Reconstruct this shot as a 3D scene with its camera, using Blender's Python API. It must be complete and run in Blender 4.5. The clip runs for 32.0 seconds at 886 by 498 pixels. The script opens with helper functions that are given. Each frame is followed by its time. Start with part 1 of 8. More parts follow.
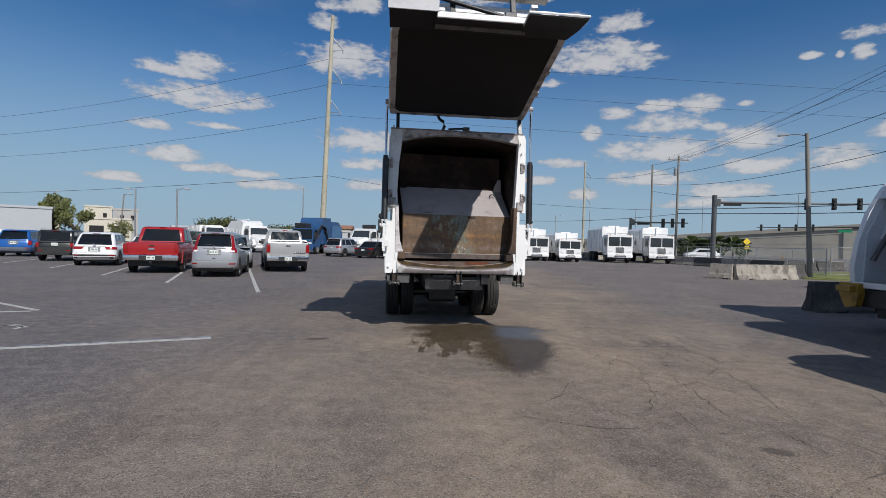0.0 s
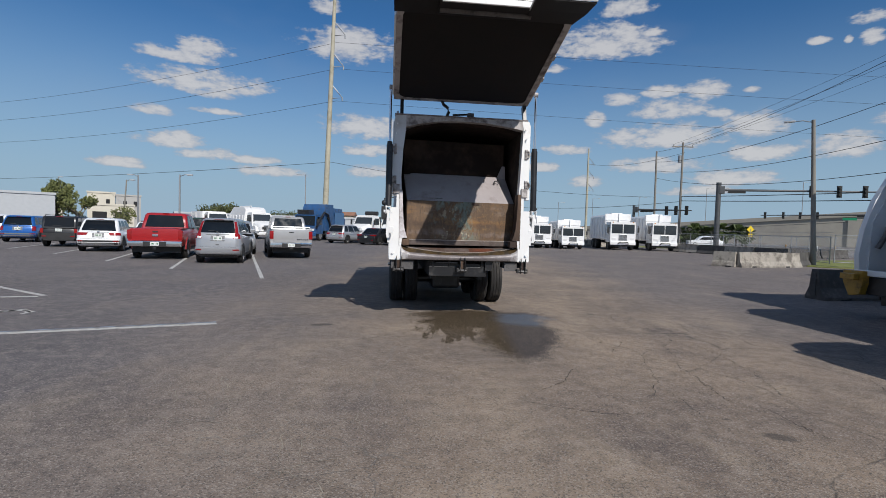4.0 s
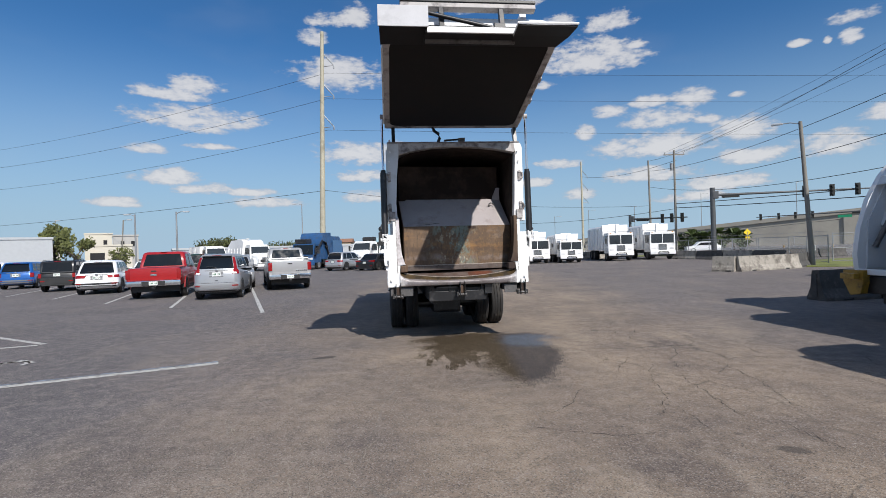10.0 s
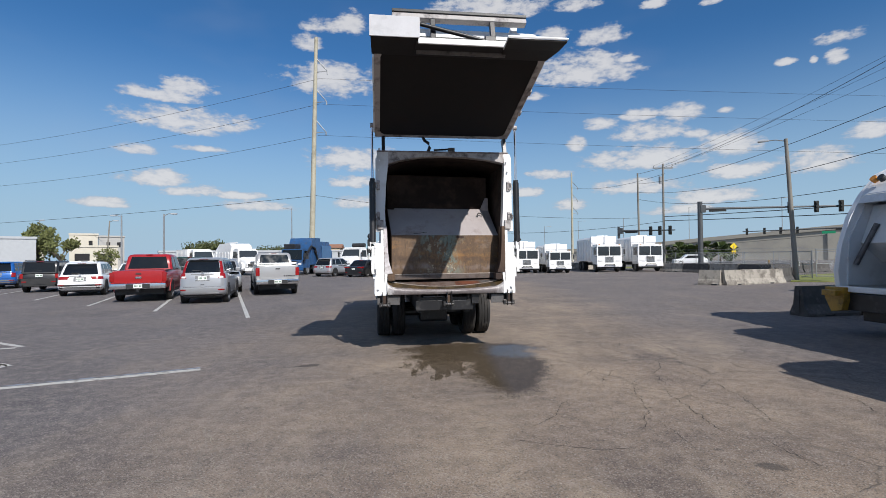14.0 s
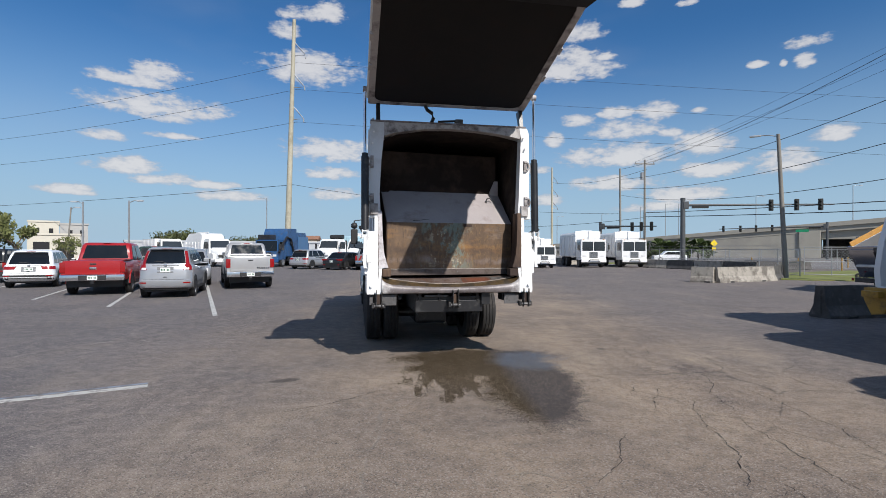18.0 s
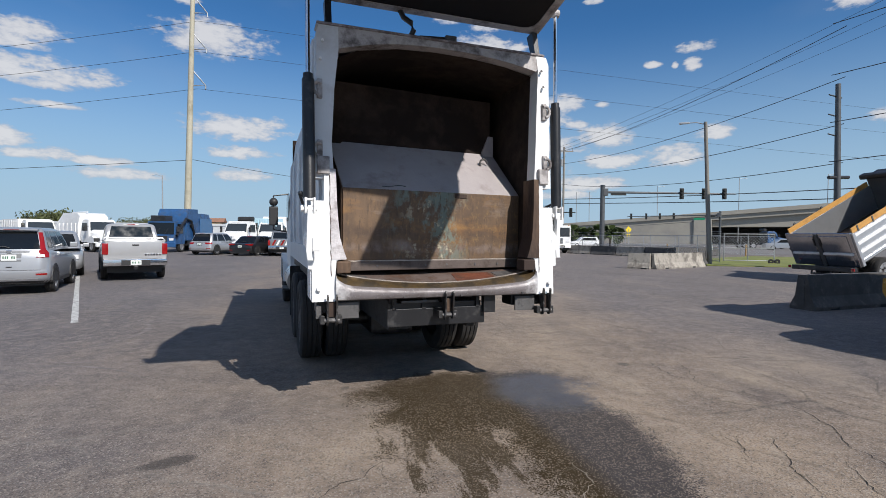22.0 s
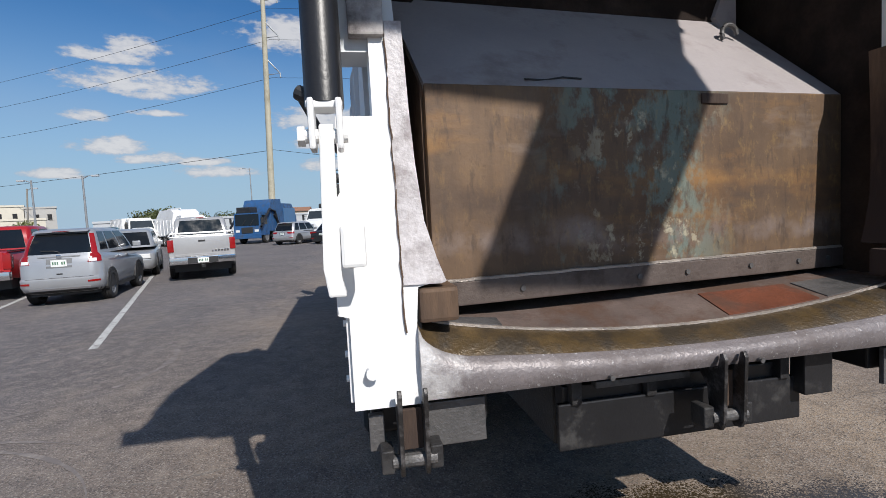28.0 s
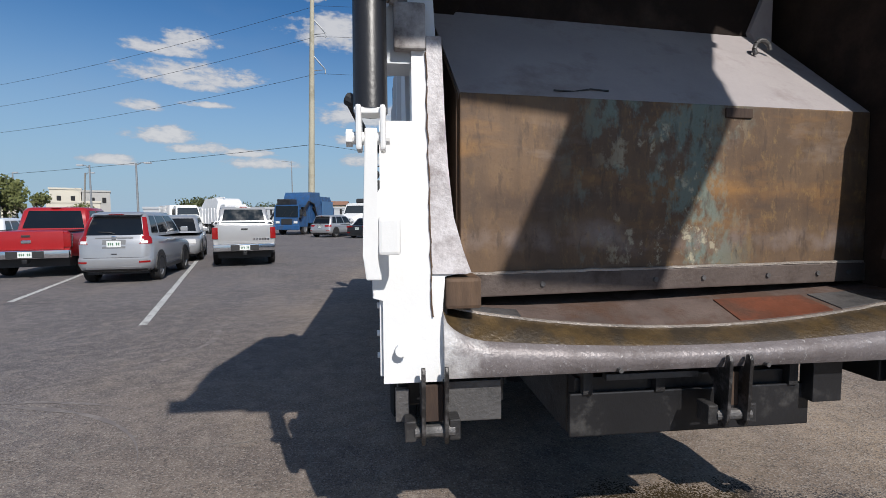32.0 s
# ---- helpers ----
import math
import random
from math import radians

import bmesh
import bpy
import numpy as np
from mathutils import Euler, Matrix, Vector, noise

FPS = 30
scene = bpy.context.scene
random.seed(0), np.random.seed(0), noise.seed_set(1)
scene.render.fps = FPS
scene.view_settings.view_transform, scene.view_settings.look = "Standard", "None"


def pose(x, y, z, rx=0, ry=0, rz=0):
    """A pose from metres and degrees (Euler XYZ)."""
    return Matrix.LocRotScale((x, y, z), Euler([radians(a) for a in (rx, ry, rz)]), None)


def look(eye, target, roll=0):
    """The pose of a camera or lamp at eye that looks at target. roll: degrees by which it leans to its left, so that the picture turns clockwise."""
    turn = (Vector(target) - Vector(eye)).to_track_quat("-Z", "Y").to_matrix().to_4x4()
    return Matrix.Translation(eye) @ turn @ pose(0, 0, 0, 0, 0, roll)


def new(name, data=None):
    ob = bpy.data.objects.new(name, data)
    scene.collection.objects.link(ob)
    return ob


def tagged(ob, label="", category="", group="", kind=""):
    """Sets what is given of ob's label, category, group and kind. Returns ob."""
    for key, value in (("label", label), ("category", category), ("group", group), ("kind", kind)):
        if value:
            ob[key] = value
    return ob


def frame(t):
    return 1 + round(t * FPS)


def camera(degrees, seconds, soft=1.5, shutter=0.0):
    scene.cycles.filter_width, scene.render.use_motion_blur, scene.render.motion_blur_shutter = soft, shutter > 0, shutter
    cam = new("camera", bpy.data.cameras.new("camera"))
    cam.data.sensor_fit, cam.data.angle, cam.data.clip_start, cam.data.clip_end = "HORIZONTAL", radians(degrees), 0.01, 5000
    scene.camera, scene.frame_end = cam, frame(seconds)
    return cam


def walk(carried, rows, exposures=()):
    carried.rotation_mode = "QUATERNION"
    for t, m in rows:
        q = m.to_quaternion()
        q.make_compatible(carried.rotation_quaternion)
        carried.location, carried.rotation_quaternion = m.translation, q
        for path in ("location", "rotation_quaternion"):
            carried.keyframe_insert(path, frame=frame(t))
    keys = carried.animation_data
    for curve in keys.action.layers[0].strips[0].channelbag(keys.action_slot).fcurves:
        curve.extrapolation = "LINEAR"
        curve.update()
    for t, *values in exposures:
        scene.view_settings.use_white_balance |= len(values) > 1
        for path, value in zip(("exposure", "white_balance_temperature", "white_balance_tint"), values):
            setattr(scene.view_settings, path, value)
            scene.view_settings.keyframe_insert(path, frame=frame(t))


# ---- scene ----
cam = camera(83.40, 32.0, 0.8)
PATH = [
    (0.0, 0.000, -0.000, 1.610, 89.15, -1.51, -0.00),
    (0.5, -0.002, 0.002, 1.610, 88.88, -1.61, -0.10),
    (1.0, -0.007, 0.003, 1.609, 88.70, -1.38, -0.08),
    (1.5, -0.011, 0.004, 1.607, 88.46, -1.45, -0.04),
    (2.0, -0.018, 0.004, 1.605, 88.13, -1.95, 0.08),
    (2.5, -0.023, 0.003, 1.604, 87.95, -1.82, 0.23),
    (3.0, -0.027, -0.000, 1.603, 87.70, -2.03, 0.40),
    (3.5, -0.027, -0.003, 1.603, 87.60, -1.63, 0.29),
    (5.5, -0.041, -0.018, 1.618, 87.83, -2.04, 0.38),
    (6.0, -0.042, -0.018, 1.620, 87.63, -2.14, 0.66),
    (6.5, -0.044, -0.018, 1.624, 87.43, -1.75, 0.73),
    (7.0, -0.045, -0.018, 1.630, 87.30, -2.25, 0.80),
    (7.5, -0.045, -0.017, 1.637, 87.27, -1.94, 0.82),
    (8.0, -0.043, -0.015, 1.645, 87.44, -0.58, 0.90),
    (8.5, -0.037, -0.013, 1.653, 88.19, 0.55, 0.81),
    (9.0, -0.032, -0.011, 1.662, 88.77, 1.15, 0.69),
    (9.5, -0.025, -0.008, 1.673, 89.47, 1.46, 0.37),
    (10.0, -0.019, -0.005, 1.682, 89.99, 1.76, 0.07),
    (10.5, -0.013, -0.003, 1.690, 90.28, 1.33, -0.19),
    (11.0, -0.005, -0.002, 1.696, 90.33, 1.08, -0.46),
    (11.5, 0.000, -0.004, 1.702, 90.49, 1.45, -0.62),
    (12.0, 0.006, -0.005, 1.705, 90.54, 0.83, -0.74),
    (12.5, 0.011, -0.007, 1.708, 90.49, 0.98, -0.88),
    (13.0, 0.016, -0.008, 1.710, 90.48, 0.65, -0.99),
    (13.5, 0.021, -0.009, 1.712, 90.64, 0.55, -1.04),
    (14.0, 0.024, -0.010, 1.713, 90.84, 0.60, -1.08),
    (14.5, 0.026, -0.010, 1.714, 90.86, 0.73, -1.17),
    (16.5, -0.175, 0.517, 1.676, 90.65, -3.90, -1.72),
    (17.0, -0.220, 0.814, 1.701, 90.53, -1.77, -1.58),
    (17.5, -0.334, 1.109, 1.690, 90.43, -0.22, -1.97),
    (18.0, -0.370, 1.431, 1.686, 90.09, -0.14, -3.71),
    (18.5, -0.399, 1.824, 1.677, 90.13, 0.80, -4.73),
    (19.0, -0.505, 2.201, 1.642, 89.27, 1.50, -5.86),
    (19.5, -0.569, 2.588, 1.680, 88.69, -0.41, -7.27),
    (20.0, -0.653, 2.950, 1.683, 90.26, -1.16, -8.17),
    (20.5, -0.756, 3.281, 1.676, 89.85, -0.11, -9.15),
    (21.0, -0.788, 3.615, 1.679, 89.35, -1.50, -9.65),
    (21.5, -0.879, 3.853, 1.663, 89.19, -1.11, -10.49),
    (22.0, -0.895, 4.060, 1.650, 88.42, -0.52, -13.44),
    (22.5, -0.868, 4.320, 1.661, 88.44, -0.24, -15.24),
    (23.0, -0.899, 4.535, 1.668, 88.47, 0.16, -16.26),
    (23.5, -0.944, 4.764, 1.669, 88.67, -0.83, -17.89),
    (24.0, -0.928, 5.014, 1.669, 88.62, -0.46, -19.30),
    (24.5, -0.940, 5.283, 1.672, 89.02, -0.48, -18.73),
    (26.5, -0.949, 6.526, 1.650, 87.86, 0.94, -16.47),
    (27.0, -0.886, 6.787, 1.643, 86.98, 1.93, -13.95),
    (27.5, -0.827, 7.005, 1.645, 86.42, 1.67, -8.96),
    (28.0, -0.809, 7.120, 1.636, 86.04, 2.93, -4.24),
    (28.5, -0.825, 7.174, 1.636, 85.81, 3.66, -0.67),
    (29.0, -0.853, 7.162, 1.632, 86.18, 2.49, 1.63),
    (29.5, -0.857, 7.124, 1.636, 86.71, 1.56, 1.01),
    (30.0, -0.868, 7.116, 1.626, 86.51, 1.23, 0.18),
    (30.5, -0.861, 7.101, 1.625, 86.20, 0.69, -0.04),
    (31.0, -0.859, 7.096, 1.623, 85.90, 0.30, -0.28),
    (31.5, -0.845, 7.079, 1.625, 85.91, -0.79, -0.25),
    (32.0, -0.796, 6.947, 1.626, 86.11, 0.36, -0.19),
]
walk(cam, [(t, pose(x, y, z, rx, ry, rz)) for t, x, y, z, rx, ry, rz in PATH], [(0, -0.3), (3.5, -0.28), (6, -0.06), (8.5, 0.03), (13, 0.02), (19, 0.03), (26, 0.1), (27.3, 0.08), (28.5, -0.06), (32, -0.1)])

# sun and sky
SUN = Vector((2.33, -4.74, 4.56)).normalized()
sun = new("sun", bpy.data.lights.new("sun", "SUN"))
sun.data.energy, sun.data.angle, sun.data.color = 5.0, radians(0.55), (1.0, 0.955, 0.90)
sun.matrix_world = look(SUN * 60, (0, 0, 0))

# clouds: bearing, height, half width and half height, in degrees
CLOUDS_A = [(-28.6, 16.2, 3.6, 0.6), (-26.2, 17.2, 2.6, 0.9), (-26.1, 14.0, 5.8, 1.1), (-25.4, 13.0, 2.3, 0.5), (-30.6, 10.8, 1.7, 0.5), (-24.9, 11.3, 2.1, 0.3), (-28.8, 8.1, 3.1, 0.8), (-25.1, 7.0, 2.6, 0.6), (-21.1, 6.7, 2.6, 0.4), (-19.4, 5.6, 3.5, 0.6), (-12.0, 24.6, 2.6, 0.7), (-9.0, 25.0, 1.6, 1.1), (-14.0, 22.8, 1.5, 0.8), (-11.2, 19.4, 4.8, 1.6), (-8.8, 11.1, 5.0, 1.2), (-9.1, 8.5, 3.5, 0.6), (-8.8, 6.2, 2.8, 0.7), (-32.9, 5.5, 2.2, 0.5)]
CLOUDS_B = [(6.2, 26.6, 6.3, 1.3), (16.5, 26.1, 2.4, 0.6), (24.6, 25.0, 1.4, 0.4), (29.7, 24.1, 1.0, 0.3), (19.1, 22.9, 2.5, 0.8), (13.7, 23.5, 1.8, 0.7), (17.1, 19.8, 5.1, 1.6), (21.7, 20.3, 1.2, 0.4), (11.7, 17.5, 1.4, 0.4), (39.8, 18.8, 1.9, 0.5), (39.7, 17.2, 0.8, 0.6), (35.9, 17.6, 0.8, 0.3), (38.1, 17.3, 0.3, 0.3), (52.7, 20.8, 2.0, 1.1), (58.6, 18.2, 1.4, 1.0), (56.0, 10.7, 2.2, 0.6), (59.7, 13.3, 1.1, 0.3), (60.6, 4.7, 1.4, 0.5)]
CLOUDS_C = [(27.0, 14.5, 1.8, 0.9), (31.0, 14.1, 0.7, 0.3), (18.8, 14.1, 1.7, 0.6), (22.8, 14.7, 1.6, 0.6), (16.3, 12.2, 1.1, 0.8), (23.9, 12.9, 3.6, 0.9), (28.2, 12.2, 1.2, 0.4), (23.8, 10.2, 6.3, 1.2), (31.2, 10.8, 2.8, 1.2), (38.3, 8.4, 3.1, 1.0), (41.9, 10.6, 1.6, 0.8), (32.1, 8.2, 3.0, 0.8), (22.7, 7.3, 4.2, 0.8), (13.3, 9.1, 2.3, 0.5), (15.6, 5.6, 2.1, 0.6), (10.6, 7.2, 2.0, 0.5), (29.6, 5.9, 3.8, 0.8), (26.5, 4.6, 3.2, 0.5)]


def sky():
    w = bpy.data.worlds.new("sky")
    scene.world = w
    w.use_nodes = True
    nt = w.node_tree
    nt.nodes.clear()
    N, L = nt.nodes.new, nt.links.new

    def mth(op, a, b=None, c=None):
        n = N("ShaderNodeMath")
        n.operation = op
        for i, v in enumerate((a, b, c)):
            if v is None:
                continue
            if isinstance(v, (int, float)):
                n.inputs[i].default_value = v
            else:
                L(v, n.inputs[i])
        return n.outputs[0]

    def fbm(vec, scale, detail, rough):
        n = N("ShaderNodeTexNoise")
        n.inputs["Scale"].default_value, n.inputs["Detail"].default_value, n.inputs["Roughness"].default_value = scale, detail, rough
        L(vec, n.inputs["Vector"])
        return n.outputs[0]

    tc = N("ShaderNodeTexCoord").outputs["Generated"]
    sep = N("ShaderNodeSeparateXYZ")
    L(tc, sep.inputs[0])
    deg = 180 / math.pi
    az = mth("MULTIPLY", mth("ARCTAN2", sep.outputs[0], sep.outputs[1]), deg)
    el = mth("MULTIPLY", mth("ARCSINE", sep.outputs[2]), deg)
    comb = N("ShaderNodeCombineXYZ")
    L(az, comb.inputs[0])
    L(mth("MULTIPLY", el, 2.2), comb.inputs[1])
    puff = fbm(comb.outputs[0], 0.30, 9.0, 0.60)
    curl = fbm(comb.outputs[0], 0.95, 6.0, 0.62)
    broad = fbm(comb.outputs[0], 0.07, 3.0, 0.5)
    best = None
    for a, e, wd, ht in CLOUDS_A + CLOUDS_B + CLOUDS_C:
        dx = mth("MULTIPLY", mth("SUBTRACT", az, a), 1 / (wd * 1.16))
        dy = mth("SUBTRACT", el, e - 0.12 * ht)
        dy = mth("MAXIMUM", mth("MULTIPLY", dy, 1 / (ht * 1.30)), mth("MULTIPLY", dy, -1 / (ht * 1.0)))
        v = mth("SUBTRACT", 1.0, mth("ADD", mth("MULTIPLY", dx, dx), mth("MULTIPLY", dy, dy)))
        best = v if best is None else mth("MAXIMUM", best, v)
    ragged = mth("ADD", mth("MULTIPLY", mth("SUBTRACT", puff, 0.5), 2.6), mth("MULTIPLY", mth("SUBTRACT", curl, 0.5), 1.7))
    body = mth("ADD", mth("MULTIPLY", mth("MAXIMUM", best, -1.2), 0.85), mth("ADD", 0.16, ragged))
    # broken cloud added all round and overhead, out of view, to brighten shadows
    away = N("ShaderNodeMapRange")
    away.interpolation_type = "SMOOTHSTEP"
    away.inputs[1].default_value, away.inputs[2].default_value = 54.0, 66.0
    L(mth("ABSOLUTE", mth("SUBTRACT", az, 8.0)), away.inputs[0])
    high = N("ShaderNodeMapRange")
    high.interpolation_type = "SMOOTHSTEP"
    high.inputs[1].default_value, high.inputs[2].default_value = 34.0, 42.0
    L(el, high.inputs[0])
    bank = N("ShaderNodeTexNoise")
    bank.inputs["Scale"].default_value, bank.inputs["Detail"].default_value, bank.inputs["Roughness"].default_value = 3.2, 8.0, 0.6
    L(tc, bank.inputs["Vector"])
    rest = mth("MULTIPLY", mth("MAXIMUM", away.outputs[0], high.outputs[0]), mth("ADD", mth("MULTIPLY", mth("SUBTRACT", bank.outputs[0], 0.47), 6.0), 1.0))
    body = mth("MAXIMUM", body, mth("SUBTRACT", rest, 1.0))
    mask = N("ShaderNodeMapRange")
    mask.interpolation_type = "SMOOTHSTEP"
    mask.inputs[1].default_value, mask.inputs[2].default_value = 0.0, 0.85
    L(body, mask.inputs[0])
    thin = N("ShaderNodeMapRange")
    thin.interpolation_type = "SMOOTHSTEP"
    thin.inputs[1].default_value, thin.inputs[2].default_value, thin.inputs[4].default_value = 0.5, 0.8, 0.10
    L(broad, thin.inputs[0])
    cover = mth("MINIMUM", mth("MULTIPLY", mth("MAXIMUM", mask.outputs[0], thin.outputs[0]), 0.86), 1.0)
    tex = N("ShaderNodeTexSky")
    tex.sky_type, tex.sun_disc = "NISHITA", False
    tex.sun_elevation = math.asin(SUN.z)
    tex.sun_rotation = math.atan2(SUN.x, SUN.y)
    tex.air_density, tex.dust_density, tex.ozone_density = 1.0, 0.6, 1.6
    shade = N("ShaderNodeMix")
    shade.data_type = "RGBA"
    shade.inputs[6].default_value = (5.6, 6.0, 7.0, 1)
    shade.inputs[7].default_value = (9.6, 9.5, 9.6, 1)
    sh = N("ShaderNodeMapRange")
    sh.inputs[1].default_value, sh.inputs[2].default_value = 0.1, 1.1
    L(body, sh.inputs[0])
    L(sh.outputs[0], shade.inputs[0])
    haze = N("ShaderNodeMapRange")
    haze.interpolation_type = "SMOOTHSTEP"
    haze.inputs[1].default_value, haze.inputs[2].default_value, haze.inputs[3].default_value, haze.inputs[4].default_value = -2.0, 23.0, 1.0, 0.0
    L(el, haze.inputs[0])
    tint = N("ShaderNodeMix")
    tint.data_type, tint.blend_type = "RGBA", "MULTIPLY"
    tint.inputs[0].default_value = 1.0
    tint.inputs[7].default_value = (0.44, 0.93, 1.36, 1)
    L(tex.outputs[0], tint.inputs[6])
    clear = N("ShaderNodeMix")
    clear.data_type = "RGBA"
    L(haze.outputs[0], clear.inputs[0])
    L(tint.outputs[2], clear.inputs[6])
    clear.inputs[7].default_value = (5.1, 7.1, 9.0, 1)
    mix = N("ShaderNodeMix")
    mix.data_type = "RGBA"
    L(cover, mix.inputs[0])
    L(clear.outputs[2], mix.inputs[6])
    L(shade.outputs[2], mix.inputs[7])
    bg = N("ShaderNodeBackground")
    bg.inputs[1].default_value = 0.074
    L(mix.outputs[2], bg.inputs[0])
    out = N("ShaderNodeOutputWorld")
    L(bg.outputs[0], out.inputs[0])


sky()


# ---- materials ----
MATS = {}


def mat(name, color, rough=0.6, metal=0.0, vary=0.12, scale=3.0, fine=60.0, bump=0.0, dirt=None, dirt_amount=0.0, coat=0.0, dirt_scale=1.2, streak=False, island=False):
    """A painted, rusted or cast surface: base colour, broad stains, fine grain, relief."""
    m = bpy.data.materials.new(name)
    MATS[name] = m
    m.use_nodes = True
    nt = m.node_tree
    N, L = nt.nodes.new, nt.links.new
    p = nt.nodes["Principled BSDF"]
    p.inputs["Roughness"].default_value, p.inputs["Metallic"].default_value = rough, metal
    p.inputs["Coat Weight"].default_value = coat
    tc = N("ShaderNodeTexCoord").outputs["Object"]
    if streak:
        mp = N("ShaderNodeMapping")
        mp.inputs["Scale"].default_value = (1.0, 1.0, 0.22)
        L(tc, mp.inputs[0])
        tc = mp.outputs[0]

    def fbm(sc, det=5.0, rg=0.6):
        n = N("ShaderNodeTexNoise")
        n.inputs["Scale"].default_value, n.inputs["Detail"].default_value, n.inputs["Roughness"].default_value = sc, det, rg
        L(tc, n.inputs["Vector"])
        return n.outputs[0]

    def remap(v, a, b, c, d):
        n = N("ShaderNodeMapRange")
        for i, x in enumerate((a, b, c, d)):
            n.inputs[i + 1].default_value = x
        L(v, n.inputs[0])
        return n.outputs[0]

    def mixc(fac, a, b, kind="MIX"):
        n = N("ShaderNodeMix")
        n.data_type, n.blend_type = "RGBA", kind
        if isinstance(fac, float):
            n.inputs[0].default_value = fac
        else:
            L(fac, n.inputs[0])
        for i, v in ((6, a), (7, b)):
            if isinstance(v, tuple):
                n.inputs[i].default_value = (*v, 1)
            else:
                L(v, n.inputs[i])
        return n.outputs[2]

    lo = tuple(c * (1 - vary) for c in color)
    hi = tuple(min(1, c * (1 + vary)) for c in color)
    broad, grain = fbm(scale), fbm(fine, 3.0)
    col = mixc(remap(broad, 0.3, 0.7, 0, 1), lo, hi)
    col = mixc(remap(grain, 0.3, 0.7, 0, 0.35), col, tuple(c * (1 - 1.6 * vary) if vary < 0.6 else c * 0.2 for c in color))
    if dirt:
        st = fbm(dirt_scale, 8.0, 0.68)
        e = 0.62 - 0.3 * dirt_amount
        f = remap(st, e, e + 0.16, 0, min(1.0, 0.35 + dirt_amount))
        col = mixc(f, col, dirt)
        r = remap(f, 0, 1, rough, min(1, rough + 0.3))
        L(r, p.inputs["Roughness"])
    else:
        L(remap(broad, 0.3, 0.7, max(0.02, rough - 0.06), min(1, rough + 0.06)), p.inputs["Roughness"])
    L(col, p.inputs["Base Color"])
    if bump:
        b = N("ShaderNodeBump")
        b.inputs["Strength"].default_value, b.inputs["Distance"].default_value = bump, 0.01
        L(grain, b.inputs["Height"])
        L(b.outputs[0], p.inputs["Normal"])
    return m


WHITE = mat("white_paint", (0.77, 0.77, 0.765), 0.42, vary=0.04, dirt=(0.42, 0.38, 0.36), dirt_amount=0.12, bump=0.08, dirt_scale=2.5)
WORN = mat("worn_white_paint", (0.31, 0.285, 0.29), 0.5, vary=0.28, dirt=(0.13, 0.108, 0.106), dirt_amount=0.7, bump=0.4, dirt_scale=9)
# greyer, bluer copy of the white, also on the left upper post
SIDE_WHITE = mat("grey_white_paint", (0.62, 0.64, 0.66), 0.5, vary=0.06, dirt=(0.36, 0.34, 0.32), dirt_amount=0.3)
RUST = mat("rusted_steel", (0.16, 0.10, 0.062), 0.62, 0.35, vary=0.35, scale=2.2, dirt=(0.06, 0.042, 0.036), dirt_amount=0.75, bump=0.35, streak=True)
# rust well below the plain one, shade inside the body put into it
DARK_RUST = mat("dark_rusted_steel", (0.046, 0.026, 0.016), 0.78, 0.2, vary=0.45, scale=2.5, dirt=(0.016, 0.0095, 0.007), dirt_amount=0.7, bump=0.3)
GREY_PAINT = mat("grey_painted_steel", (0.36, 0.325, 0.325), 0.55, vary=0.1, dirt=(0.2, 0.16, 0.15), dirt_amount=0.32, bump=0.15, dirt_scale=2.0)
WET_BROWN = mat("wet_brown_steel", (0.10, 0.066, 0.03), 0.28, 0.2, vary=0.4, scale=6, dirt=(0.035, 0.025, 0.015), dirt_amount=0.7, bump=0.4, dirt_scale=5)
FLOOR_RUST = mat("floor_rust", (0.16, 0.12, 0.105), 0.5, 0.2, vary=0.3, scale=4, dirt=(0.10, 0.055, 0.036), dirt_amount=0.55, bump=0.3, dirt_scale=5)
WELD = mat("weld_bead", (0.42, 0.37, 0.33), 0.45, 0.5, vary=0.3, fine=120, bump=0.6)
EDGE_WORN = mat("rubbed_white_edge", (0.60, 0.57, 0.58), 0.5, vary=0.16, scale=5, dirt=(0.24, 0.205, 0.205), dirt_amount=0.45, bump=0.4, dirt_scale=7)
LUG_STEEL = mat("rubbed_lug_steel", (0.03, 0.028, 0.028), 0.4, 0.4, vary=0.3, dirt=(0.17, 0.16, 0.16), dirt_amount=0.45, bump=0.3, dirt_scale=14)
WEAR_STRIP = mat("wear_strip_steel", (0.125, 0.098, 0.086), 0.55, 0.3, vary=0.25, scale=4, dirt=(0.07, 0.05, 0.042), dirt_amount=0.45, bump=0.3, dirt_scale=7)
SEAM_RUST = mat("seam_rust", (0.12, 0.075, 0.05), 0.8, vary=0.4, bump=0.4)
RIM_DIRT = mat("dirty_white_rim", (0.46, 0.43, 0.42), 0.6, vary=0.2, dirt=(0.05, 0.04, 0.04), dirt_amount=0.5, bump=0.2, dirt_scale=3)
BLACK = mat("black_paint", (0.016, 0.016, 0.018), 0.38, vary=0.3, dirt=(0.09, 0.085, 0.08), dirt_amount=0.25, bump=0.1, dirt_scale=6)
BLACK_DUSTY = mat("dusty_black_steel", (0.022, 0.021, 0.022), 0.55, vary=0.35, dirt=(0.06, 0.056, 0.053), dirt_amount=0.4, bump=0.4, dirt_scale=9)
GREY_STEEL = mat("scuffed_steel", (0.13, 0.125, 0.125), 0.5, 0.4, vary=0.3, dirt=(0.04, 0.04, 0.04), dirt_amount=0.4, bump=0.4, dirt_scale=8)
CHROME = mat("chrome", (0.75, 0.75, 0.76), 0.14, 1.0, vary=0.03)
DULL_CHROME = mat("dull_chrome", (0.55, 0.55, 0.55), 0.3, 0.9, vary=0.08)
